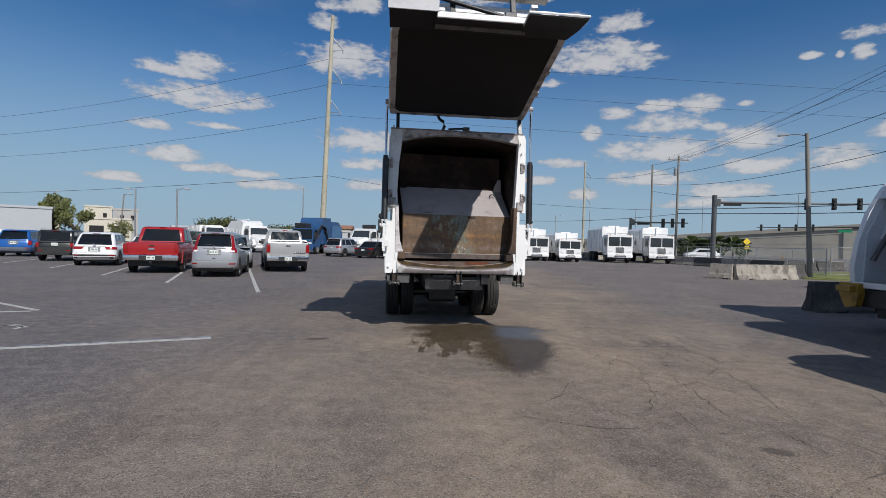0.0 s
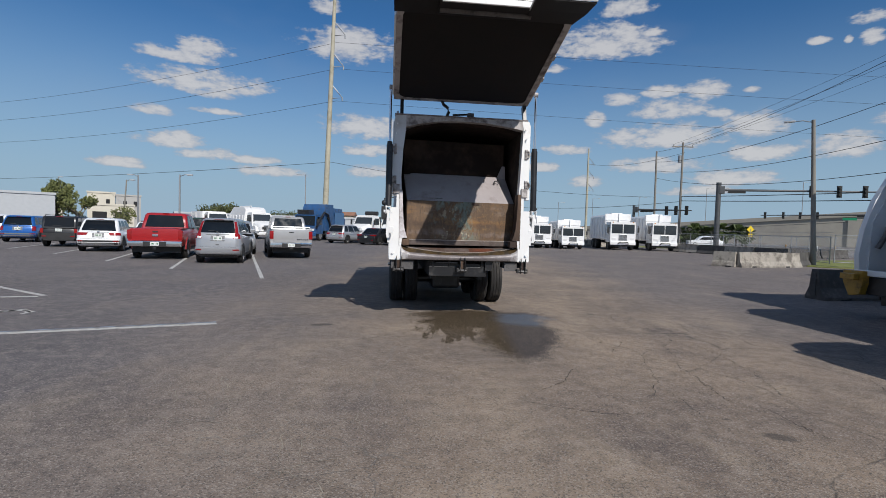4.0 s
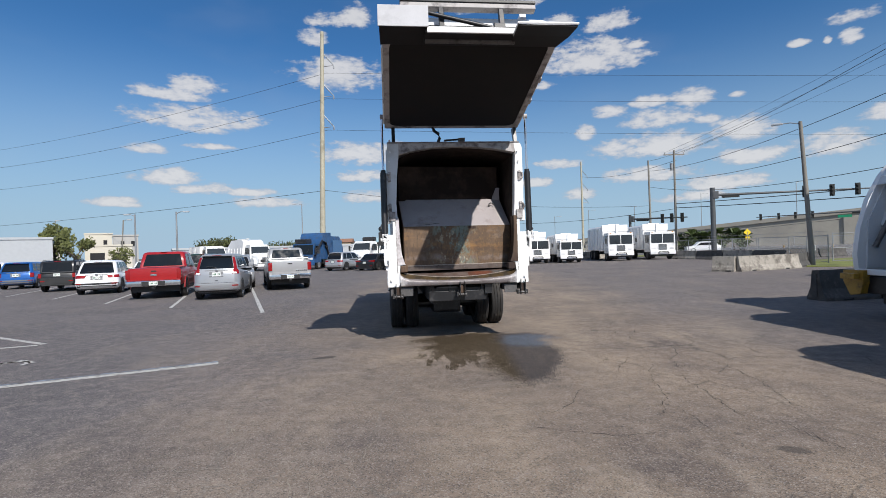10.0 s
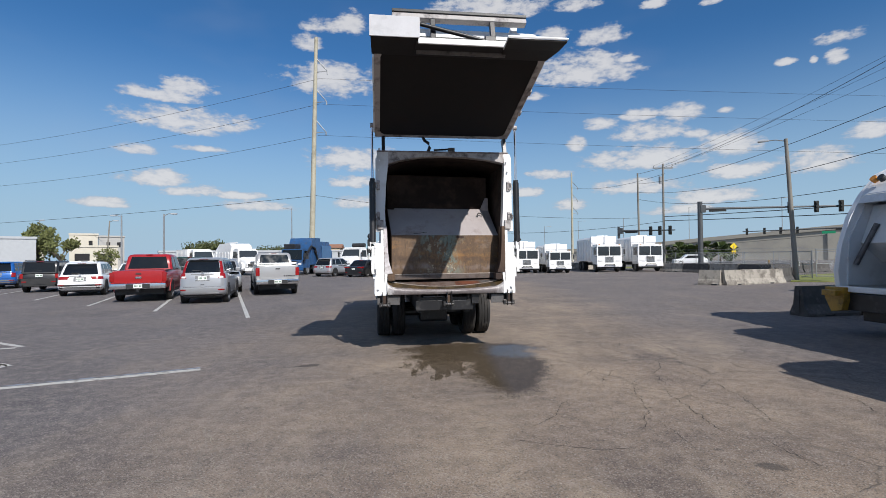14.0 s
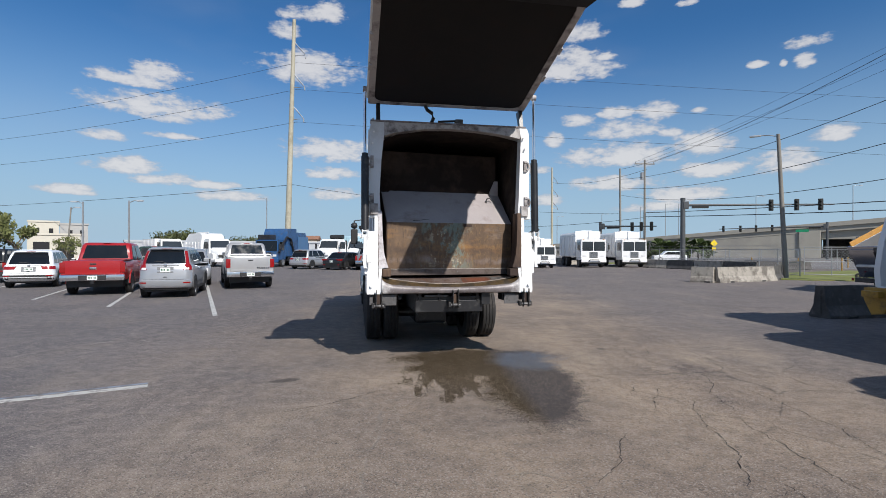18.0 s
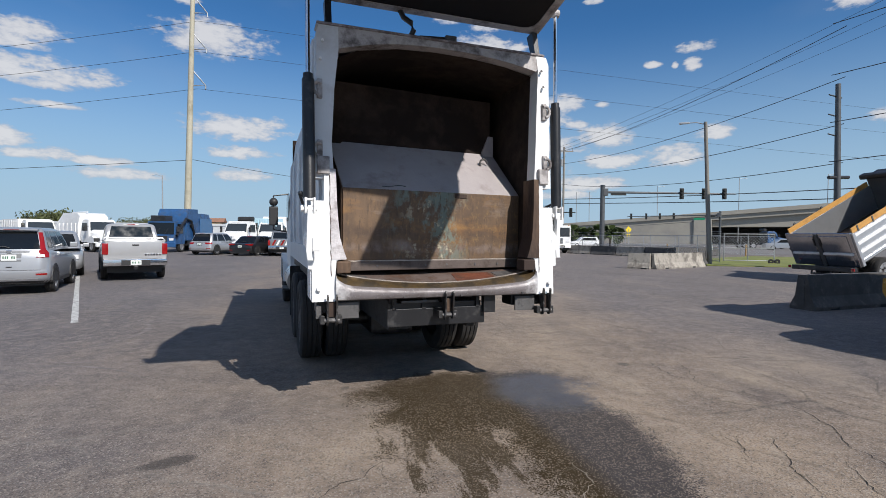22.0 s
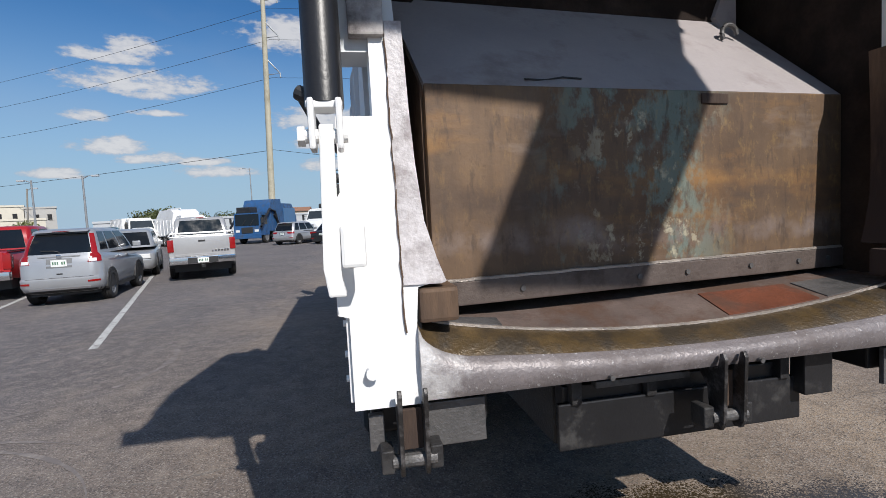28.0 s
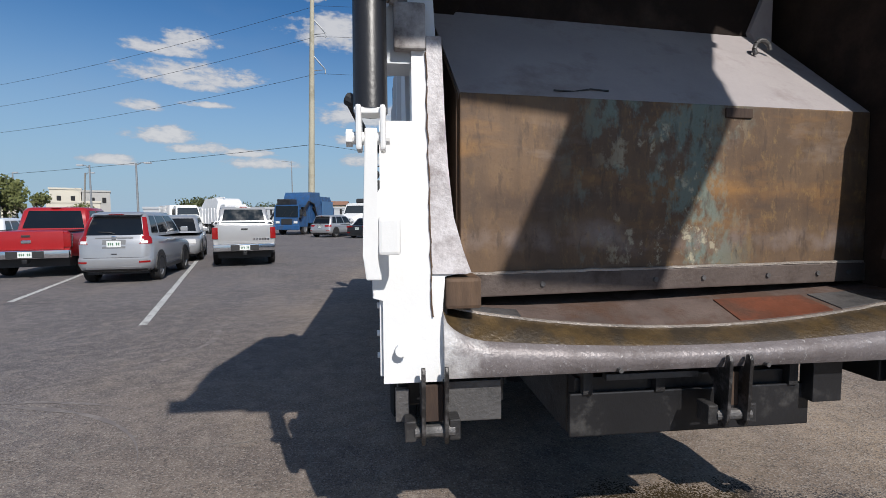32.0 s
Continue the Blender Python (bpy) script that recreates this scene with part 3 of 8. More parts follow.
def again(src, parent, m):
    """Another part on the same mesh."""
    ob = new(src.name.split(".")[0], src.data)
    ob.parent, ob.matrix_basis = parent, m
    if "label" in src:
        ob["label"] = src["label"]
    return ob


def thing(name, m, label, category, group="", kind=""):
    ob = new(name)
    ob.empty_display_size = 0.2
    ob.matrix_basis = m
    return tagged(ob, label, category, group, kind)


def cube(bm, x0, x1, y0, y1, z0, z1, bevel=0.0, m=None):
    r = bmesh.ops.create_cube(bm, size=1)
    vs = r["verts"]
    for v in vs:
        v.co = Vector(((x0 + x1) / 2 + v.co.x * (x1 - x0), (y0 + y1) / 2 + v.co.y * (y1 - y0), (z0 + z1) / 2 + v.co.z * (z1 - z0)))
    if bevel:
        es = {e for v in vs for e in v.link_edges}
        r2 = bmesh.ops.bevel(bm, geom=list(es), offset=bevel, segments=2, affect="EDGES", profile=0.6)
        vs = [v for v in bm.verts if v.is_valid and (v in r2["verts"] or v in vs)]
    if m is not None:
        bmesh.ops.transform(bm, matrix=m, verts=[v for v in vs if v.is_valid])
    return bm


def block(x0, x1, y0, y1, z0, z1, bevel=0.0, m=None):
    return cube(bmesh.new(), x0, x1, y0, y1, z0, z1, bevel, m)


def rod(bm, a, b, r, seg=12, r2=None):
    a, b = Vector(a), Vector(b)
    d = b - a
    m = Matrix.Translation((a + b) / 2) @ d.to_track_quat("Z", "Y").to_matrix().to_4x4()
    bmesh.ops.create_cone(bm, cap_ends=True, segments=seg, radius1=r, radius2=r if r2 is None else r2, depth=d.length, matrix=m)
    return bm


def stick(a, b, r, seg=12, r2=None):
    return rod(bmesh.new(), a, b, r, seg, r2)


def wire(pts, r, seg=5):
    """A thin tube through points."""
    bm = bmesh.new()
    rings = []
    pts = [Vector(p) for p in pts]
    for i, p in enumerate(pts):
        d = (pts[min(i + 1, len(pts) - 1)] - pts[max(i - 1, 0)]).normalized()
        q = d.to_track_quat("Z", "Y")
        rings.append([bm.verts.new(p + q @ Vector((r * math.cos(2 * math.pi * k / seg), r * math.sin(2 * math.pi * k / seg), 0))) for k in range(seg)])
    for a, b in zip(rings, rings[1:]):
        for k in range(seg):
            bm.faces.new((a[k], a[(k + 1) % seg], b[(k + 1) % seg], b[k]))
    return bm


def prism(poly, axis, a, b, bevel=0.0):
    """A flat outline drawn out along an axis: x takes (y, z), y takes (x, z), z takes (x, y)."""
    bm = bmesh.new()

    def put(p, t):
        return {"x": (t, p[0], p[1]), "y": (p[0], t, p[1]), "z": (p[0], p[1], t)}[axis]

    lo, hi = [bm.verts.new(put(p, a)) for p in poly], [bm.verts.new(put(p, b)) for p in poly]
    bm.faces.new(lo), bm.faces.new(hi)
    n = len(poly)
    for i in range(n):
        bm.faces.new((lo[i], lo[(i + 1) % n], hi[(i + 1) % n], hi[i]))
    if bevel:
        bmesh.ops.bevel(bm, geom=list(bm.edges), offset=bevel, segments=2, affect="EDGES", profile=0.6)
    return bm


def loft(rings, closed=True, caps=True):
    bm = bmesh.new()
    vs = [[bm.verts.new(p) for p in r] for r in rings]
    for a, b in zip(vs, vs[1:]):
        n = len(a)
        for i in range(n if closed else n - 1):
            bm.faces.new((a[i], a[(i + 1) % n], b[(i + 1) % n], b[i]))
    if caps:
        bm.faces.new(vs[0]), bm.faces.new(vs[-1])
    return bm


def lathe(profile, seg=28, axis="x"):
    """Turn (along, radius) points round an axis."""
    rings = []
    for k in range(seg):
        a = 2 * math.pi * k / seg
        rings.append([(t, r * math.cos(a), r * math.sin(a)) for t, r in profile])
    bm = bmesh.new()
    vs = [[bm.verts.new(p) for p in r] for r in rings]
    for k in range(seg):
        A, B = vs[k], vs[(k + 1) % seg]
        for i in range(len(profile) - 1):
            bm.faces.new((A[i], A[i + 1], B[i + 1], B[i]))
    bmesh.ops.remove_doubles(bm, verts=bm.verts, dist=1e-4)
    return bm


WHEELS = {}


def wheel(parent, x, y, r, w, side, rim_mat=None, spokes=5, name="wheel"):
    """A tyre with tread blocks' grooves and a spoked rim; the shapes are shared."""
    rim_mat = rim_mat or RIM
    key = (round(r, 3), round(w, 3), rim_mat.name, spokes)
    if key not in WHEELS:
        h = w / 2
        prof = [(-h * 0.8, r * 0.62), (-h, r * 0.72), (-h, r * 0.9), (-h * 0.82, r * 0.985), (-h * 0.5, r), (-h * 0.45, r * 0.975), (-h * 0.38, r), (-h * 0.06, r), (0, r * 0.972), (h * 0.06, r), (h * 0.38, r), (h * 0.45, r * 0.975), (h * 0.5, r), (h * 0.82, r * 0.985), (h, r * 0.9), (h, r * 0.72), (h * 0.8, r * 0.62)]
        tyre = mesh_of("tyre", lathe(prof, 32), RUBBER, True)
        rp = [(-h * 0.7, r * 0.63), (h * 0.6, r * 0.63), (h * 0.85, r * 0.65), (h * 0.85, r * 0.58), (h * 0.35, r * 0.54), (h * 0.3, 0.0)]
        bm = lathe(rp, 28)
        for k in range(spokes):
            a = 2 * math.pi * k / spokes
            cube(bm, h * 0.3, h * 0.75, -0.055 * r / 0.35, 0.055 * r / 0.35, 0.02, r * 0.6, m=Matrix.Rotation(a, 4, "X"))
        rod(bm, (h * 0.3, 0, 0), (h * 0.8, 0, 0), r * 0.17, 12)
        WHEELS[key] = tyre, mesh_of("rim", bm, rim_mat, True)
    tyre, rim = WHEELS[key]
    ob = new(name, tyre)
    ob.parent = parent
    ob.matrix_basis = pose(x, y, r, 0, 0, 0 if side > 0 else 180)
    ri = new("rim", rim)
    ri.parent = ob
    return ob


# ---- the ground ----
bm = bmesh.new()
bmesh.ops.create_grid(bm, x_segments=40, y_segments=40, size=900)
ground = new("ground", mesh_of("ground", bm, ASPHALT))
tagged(ground, "cracked sandy grey asphalt lot with a wet patch", "ground", kind="structure")


def stripe(name, a, b, width, material, label):
    a, b = Vector(a), Vector(b)
    d = (b - a).normalized()
    n = Vector((-d.y, d.x)) * width / 2
    bm = bmesh.new()
    k = max(2, int((b - a).length / 0.25))
    lo, up = [], []
    for i in range(k + 1):
        c = a + (b - a) * i / k
        e1, e2 = 1 + random.uniform(-0.1, 0.06), 1 + random.uniform(-0.1, 0.06)
        for lst, q in ((lo, c - n * e1), (up, c + n * e2)):
            lst.append((bm.verts.new((q.x, q.y, 0.001)), bm.verts.new((q.x, q.y, 0.005))))
    for i in range(k):
        bm.faces.new((lo[i][1], lo[i + 1][1], up[i + 1][1], up[i][1]))
        bm.faces.new((lo[i][0], lo[i + 1][0], lo[i + 1][1], lo[i][1]))
        bm.faces.new((up[i][0], up[i + 1][0], up[i + 1][1], up[i][1]))
    ob = new(name, mesh_of(name, bm, material))
    return tagged(ob, label, "road marking", "parking bay lines", "structure")


STALL = Vector((-0.384, 0.923))
for ex, ey, ln in ((-5.3, 14.35, 14.5), (-9.15, 16.5, 11), (-12.85, 18.75, 9), (-17.2, 21.75, 8), (-21.5, 24.3, 8), (-25.8, 27.0, 8)):
    e = Vector((ex, ey))
    stripe("parking_line", e, e + STALL * ln, 0.115, LINE, "white painted parking bay line on asphalt")
stripe("parking_line", (-9.3, 23.9), (-10.9, 23.2), 0.1, LINE, "short white cross line of a parking bay")
stripe("parking_line", (-3.6, 7.78), (-8.6, 5.56), 0.13, LINE_OLD, "faded white painted bay line on asphalt")
stripe("parking_line", (-3.66, 7.9), (-8.7, 5.66), 0.06, LINE_BLUE, "faded blue edge of a bay line")
stripe("parking_line", (-8.15, 10.05), (-11.2, 11.75), 0.11, LINE_OLD, "faded white painted bay line on asphalt")
stripe("parking_line", (-8.2, 9.95), (-10.2, 9.1), 0.11, LINE_OLD, "faded white painted bay line on asphalt")
# the worn wheelchair mark of the bay
bm = bmesh.new()
for k in range(14):
    a0 = radians(-70 + k * 20)
    if k < 13:
        a1 = a0 + radians(20)
        q = [(0.30 * math.cos(a0), 0.30 * math.sin(a0)), (0.30 * math.cos(a1), 0.30 * math.sin(a1)), (0.22 * math.cos(a1), 0.22 * math.sin(a1)), (0.22 * math.cos(a0), 0.22 * math.sin(a0))]
        bm.faces.new([bm.verts.new((x, y, 0.005)) for x, y in q])
for x0, x1, y0, y1 in ((-0.04, 0.04, 0.22, 0.62), (-0.03, 0.3, 0.18, 0.26), (-0.07, 0.07, 0.68, 0.82), (0.24, 0.32, -0.2, 0.18)):
    bm.faces.new([bm.verts.new(p) for p in ((x0, y0, 0.005), (x1, y0, 0.005), (x1, y1, 0.005), (x0, y1, 0.005))])
ob = new("bay_symbol", mesh_of("bay_symbol", bm, LINE_OLD))
ob.matrix_basis = pose(-7.2, 8.1, 0, 0, 0, 60)
tagged(ob, "worn white painted wheelchair mark on asphalt", "road marking", kind="structure")


def crack_web():
    """Cracks in the lot: ragged runs between their turning points, with short side branches."""
    runs = [((3.71, 9.78), (3.21, 8.74), (3.63, 8.08), (3.45, 7.54), (3.15, 7.03), (3.06, 6.4)), ((3.3, 9.87), (3.12, 9.18), (3.3, 8.75)), ((5.0, 9.3), (4.55, 8.6)), ((4.16, 8.1), (4.24, 7.5), (4.6, 6.9)),
            ((2.75, 7.41), (2.43, 6.97), (2.2, 6.5)), ((2.9, 6.94), (2.59, 6.45), (2.31, 5.29), (2.02, 4.74)), ((2.46, 7.47), (2.17, 7.0)), ((3.71, 7.29), (3.7, 5.87), (3.43, 5.01), (3.66, 4.7)), ((2.91, 6.27), (2.82, 5.16), (2.79, 4.66)),
            ((3.03, 4.61), (3.07, 4.16), (3.1, 3.8)), ((2.31, 5.02), (2.31, 4.3)), ((0.65, 4.69), (1.4, 4.33), (1.9, 4.4)), ((4.6, 6.4), (4.9, 5.6), (4.6, 4.9)), ((5.6, 8.0), (5.9, 7.1), (5.5, 6.3)), ((5.4, 11.0), (4.9, 10.2), (5.6, 9.6)), ((1.6, 5.9), (1.25, 5.2), (0.9, 4.9)),
            ((-1.73, 6.66), (-1.14, 7.02), (-0.39, 7.68))]
    bm = bmesh.new()

    def run(pts, width):
        fine = []
        for (x0, y0), (x1, y1) in zip(pts, pts[1:]):
            n = max(3, int(math.hypot(x1 - x0, y1 - y0) / 0.045))
            dx, dy = 0.0, 0.0
            for i in range(n):
                f = i / n
                dx, dy = 0.72 * dx + random.uniform(-0.022, 0.022), 0.72 * dy + random.uniform(-0.022, 0.022)
                fine.append((x0 + (x1 - x0) * f + dx, y0 + (y1 - y0) * f + dy))
        prev = None
        for i, (x, y) in enumerate(fine):
            a = fine[max(0, i - 1)]
            b = fine[min(len(fine) - 1, i + 1)]
            d = Vector((b[1] - a[1], a[0] - b[0]))
            d = d.normalized() if d.length > 1e-6 else Vector((1, 0))
            k = width * random.uniform(0.35, 1.2) * min(1.0, (i + 1) / 5, (len(fine) - i) / 5)
            v = (bm.verts.new((x - d.x * k, y - d.y * k, 0.004)), bm.verts.new((x + d.x * k, y + d.y * k, 0.004)))
            if prev:
                bm.faces.new((prev[0], prev[1], v[1], v[0]))
            prev = v
        return fine

    for pts in runs:
        f = run(pts, 0.0034)
        for k in range(max(1, len(f) // 16)):
            x, y = random.choice(f)
            a = random.uniform(0, 6.28)
            r = random.uniform(0.15, 0.45)
            run(((x, y), (x + r * math.cos(a), y + r * math.sin(a))), 0.0022)
    ob = new("pavement_crack", mesh_of("pavement_crack", bm, CRACK))
    tagged(ob, "dark branching cracks in the worn asphalt", "crack", kind="structure")
    # sand-filled hairlines on the sealed side
    bm = bmesh.new()
    random.seed(11)
    for k in range(26):
        x, y = random.uniform(-4.2, 0.6), random.uniform(2.2, 6.6)
        a = random.uniform(0.6, 2.4)
        pts = [(x, y)]
        for i in range(random.randint(2, 5)):
            a += random.uniform(-0.8, 0.8)
            r = random.uniform(0.15, 0.4)
            pts.append((pts[-1][0] + r * math.cos(a), pts[-1][1] + r * math.sin(a)))
        f = run(pts, 0.0042)
        if k % 2:
            bx, by = random.choice(f)
            run(((bx, by), (bx + random.uniform(-0.4, 0.4), by + random.uniform(0.1, 0.4))), 0.003)
    random.seed(0)
    ob = new("pavement_crack", mesh_of("pavement_crack", bm, CRACK_SAND))
    tagged(ob, "pale sand-filled hairline cracks in asphalt", "crack", kind="structure")


CRACK = mat("crack_dirt", (0.028, 0.024, 0.021), 0.95, vary=0.3)
CRACK_SAND = mat("crack_sand", (0.27, 0.235, 0.19), 0.95, vary=0.3)
crack_web()


def tyre_marks():
    """Pale scuffs left by turning wheels on the sealed side of the lot."""
    for cx, cy, r, a0, a1 in ((-4.6, 9.6, 1.9, 20, 250), (-4.4, 9.4, 2.3, 60, 170), (-3.0, 12.6, 3.1, 150, 260), (-6.4, 13.2, 2.6, -60, 60)):
        bm = bmesh.new()
        n = 64
        prev = None
        for i in range(n + 1):
            a = radians(lerp_(a0, a1, i / n))
            k = 0.05 * random.uniform(0.3, 1.0) * min(1.0, 4 * i / n, 4 * (n - i) / n) + 0.002
            v = [bm.verts.new((cx + (r + d) * math.cos(a), cy + (r + d) * 0.8 * math.sin(a), 0.003)) for d in (-k, k)]
            if prev and random.random() > 0.12:
                bm.faces.new((prev[0], prev[1], v[1], v[0]))
            prev = v
        ob = new("tyre_scuff", mesh_of("tyre_scuff", bm, SCUFF))
        tagged(ob, "faint pale tyre scuff curving over the asphalt", "tyre mark", kind="structure")


def lerp_(a, b, t):
    return a + (b - a) * t


SCUFF = mat("tyre_scuff_dust", (0.23, 0.205, 0.19), 0.9, vary=0.25, dirt=(0.15, 0.132, 0.128), dirt_amount=0.8, dirt_scale=7)
tyre_marks()


# ---- the refuse truck with its raised tailgate ----
TRUCK = thing("refuse_truck", pose(0.24, 8.806, 0, 0, 0, 6.49), "white refuse truck with tailgate raised and rusty ejector ram showing", "truck")


def rake(z):
    return 0.06 * max(0.0, z - 1.04)


def leaned(bm):
    for v in bm.verts:
        v.co.y += rake(v.co.z)
    return bm


def rear_posts():
    for sd in (-1, 1):
        # lower post: outer plate with a stepped outer edge and a swept inner edge
        out = [(1.25, 1.04), (1.25, 1.33), (1.285, 1.34), (1.285, 1.5), (1.315, 1.56), (1.315, 1.63), (1.255, 1.72), (1.255, 1.955), (1.14, 1.955), (1.14, 2.2)]
        inn = [(1.05, 2.2), (1.055, 1.98), (1.05, 1.8), (1.03, 1.62), (0.995, 1.5), (0.955, 1.425), (1.03, 1.41), (1.04, 1.3), (1.04, 1.04)]
        pts = [(sd * x, z) for x, z in out + inn]
        part("lower_post", leaned(prism(pts, "y", -0.02, 0.10)), WHITE, TRUCK, "bright white painted steel post")
        # return along the inner edge: left worn to grey, right browned to paint shade
        strip = [(sd * x, z) for x, z in [(1.088, 2.25), (1.086, 1.98), (1.084, 1.8), (1.08, 1.62), (1.076, 1.42), (0.955, 1.418), (0.938, 1.424), (0.965, 1.5), (0.998, 1.62), (1.016, 1.8), (1.026, 1.98), (1.034, 2.25)]]
        part("post_edge", leaned(prism(strip, "y", -0.028, 0.2)), EDGE_WORN if sd < 0 else RUST, TRUCK, "swept edge with white paint worn to dull grey" if sd < 0 else "swept edge coloured brown for the shaded inner side")
        seam = [(sd * (1.078 + 0.012 * (z - 1.3) / 0.9), z) for z in [1.27 + 0.044 * k for k in range(22)]]
        part("weld_seam", leaned(wire([(x + random.uniform(-0.003, 0.003), -0.027, z) for x, z in seam], 0.003)), SEAM_RUST, TRUCK, "rusty weld seam")
        # upper post
        up = [(1.25, 2.16), (1.25, 2.34), (1.215, 2.36), (1.205, 3.5), (1.18, 3.58), (1.0, 3.58), (1.0, 3.36), (1.04, 3.0), (1.065, 2.5), (1.05, 2.22), (1.06, 2.16)]
        if sd > 0:
            up = [(1.25, 2.16), (1.25, 2.34), (1.235, 2.36), (1.25, 3.5), (1.22, 3.58), (1.1, 3.58), (1.12, 3.425), (1.095, 3.0), (1.07, 2.5), (1.05, 2.22), (1.06, 2.16)]
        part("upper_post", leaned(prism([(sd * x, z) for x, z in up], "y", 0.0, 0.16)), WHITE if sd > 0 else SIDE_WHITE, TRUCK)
        for z0, z1 in ((1.1, 1.93), (2.24, 3.5)):
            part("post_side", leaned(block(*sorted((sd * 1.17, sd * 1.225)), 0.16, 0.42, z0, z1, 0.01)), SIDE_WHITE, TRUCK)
        bm = cube(bmesh.new(), *sorted((sd * 1.09, sd * 1.2)), -0.045, 0.02, 2.2, 2.36, 0.008)
        part("latch_block", leaned(bm), RIM_DIRT, TRUCK, "scuffed grey latch block")
        for z in (2.42, 2.98):
            bm = bmesh.new()
            for k in range(7):
                a = radians(-90 + k * 30)
                rod(bm, (sd * (1.185 + 0.05 * math.cos(a)), -0.03, z + 0.06 * math.sin(a)), (sd * (1.185 + 0.05 * math.cos(a + 0.52)), -0.03, z + 0.06 * math.sin(a + 0.52)), 0.016, 8)
            cube(bm, *sorted((sd * 1.15, sd * 1.2)), -0.03, 0.03, z - 0.09, z + 0.09, 0.01)
            part("hook", leaned(bm), RIM_DIRT, TRUCK, "worn steel latch hook")
        for x, z in ((1.19, 1.16), (1.15, 3.42), (1.17, 3.25)):
            part("bolt", leaned(stick((sd * x, -0.055, z), (sd * x, -0.015, z), 0.02 if z < 2 else 0.012)), WHITE, TRUCK)
        # side plates with bolt heads
        part("side_plate", leaned(block(*sorted((sd * 1.25, sd * 1.262)), 0.0, 0.3, 1.06, 1.6, 0.004)), WHITE, TRUCK)
        for z in (1.12, 1.2, 1.3, 1.36):
            part("rivet", leaned(stick((sd * 1.26, 0.06, z), (sd * 1.272, 0.06, z), 0.011, 8)), WHITE, TRUCK)


rear_posts()


def arch(x):
    return 3.52 - (0.16 if x < 0 else 0.095) * (abs(x) / 1.05) ** 2.2


top = [(x / 10, 3.585) for x in range(-12, 13)] + [(x / 10, arch(x / 10)) for x in range(11, -11, -1)]
part("header", leaned(prism(top, "y", 0.004, 0.15)), RIM_DIRT, TRUCK, "arched white header stained dark")
part("header_cap", leaned(block(-1.2, 1.2, -0.01, 0.2, 3.585, 3.61, 0.008)), WORN, TRUCK)


def sill():
    """The rear edge of the body: a worn apron that sweeps up into the posts, a wet rolled lip behind it, a weld bead and the floor."""
    xs = sorted({round(-1.04 + 2.08 * i / 28, 4) for i in range(29)} | {sd * (0.87 + 0.17 * k / 12) for sd in (-1, 1) for k in range(13)})

    def sag(x):
        return 0.095 * (1 - (x / 1.04) ** 2) - 0.012

    def sweep(x):
        u = min(1.0, max(0.0, (abs(x) - 0.87) / 0.17))
        return 0.095 * (1 - math.sqrt(max(0.0, 1 - u * u)))

    def top(x):
        return 1.185 - 0.62 * sag(x) + sweep(x)

    def weld(x):
        return 1.268 - 1.12 * sag(x) + 0.2 * sweep(x)

    def sheet(name, prof, material, label):
        return part(name, loft([[(x, y, z) for y, z in prof(x)] for x in xs], closed=True), material, TRUCK, label, True)

    def apron(x):
        t = top(x)
        m = (t - 1.045) / 0.14
        return [(0.0, 1.04), (-0.034, 1.052), (-0.046, 1.075), (-0.05, 1.045 + 0.075 * m), (-0.044, 1.045 + 0.105 * m), (-0.03, t - 0.012), (-0.012, t), (0.03, t - 0.004), (0.03, 1.04)]

    def trough(x):
        t, w = top(x), max(weld(x), top(x) + 0.004)
        return [(-0.014, t - 0.006), (-0.004, t + 0.006), (0.03, lerp_(t, w, 0.55)), (0.07, lerp_(t, w, 0.88)), (0.105, w), (0.105, t - 0.05), (0.02, t - 0.05)]

    def floor(x):
        w = max(weld(x), top(x) + 0.004)
        return [(0.10, w + 0.001), (0.3, lerp_(w, 1.27, 0.7)), (0.6, 1.30), (5.6, 1.32), (5.6, 1.15), (0.10, 1.1)]

    sheet("apron", apron, APRON, "apron with white paint worn to dull grey metal")
    sheet("trough", trough, WET_BROWN, "wet brown rusted lip")
    sheet("hopper_floor", floor, FLOOR_RUST, "rust brown steel floor")
    bead = [(lerp_(-1.0, 1.0, i / 120)) for i in range(121)]
    part("weld_seam", wire([(x, 0.102 + random.uniform(-0.003, 0.003), max(weld(x), top(x) + 0.004) + 0.003) for x in bead], 0.006), WELD, TRUCK, "pale weld bead")
    for x0, x1, y0, y1, mt in ((-0.93, -0.72, 0.125, 0.2, GREY_STEEL), (0.2, 0.62, 0.125, 0.3, PATCH_RED), (0.66, 0.98, 0.125, 0.3, GREY_STEEL)):
        def at(x, y):
            w = max(weld(x), top(x) + 0.004)
            return w + (lerp_(w, 1.27, 0.7) - w) * (y - 0.10) / 0.2
        part("floor_patch", loft([[(x, y, at(x, y) + dz) for y, dz in ((y0, 0.005), (y1, 0.005), (y1, -0.004), (y0, -0.004))] for x in [lerp_(x0, x1, k / 6) for k in range(7)]]), mt, TRUCK, "patch plate on the floor")
    for x, z in ((-0.4, 1.062), (0.18, 1.06), (0.86, 1.066)):
        part("drip_stud", stick((x, -0.06, z), (x, -0.04, z), 0.009, 8), GREY_STEEL, TRUCK)


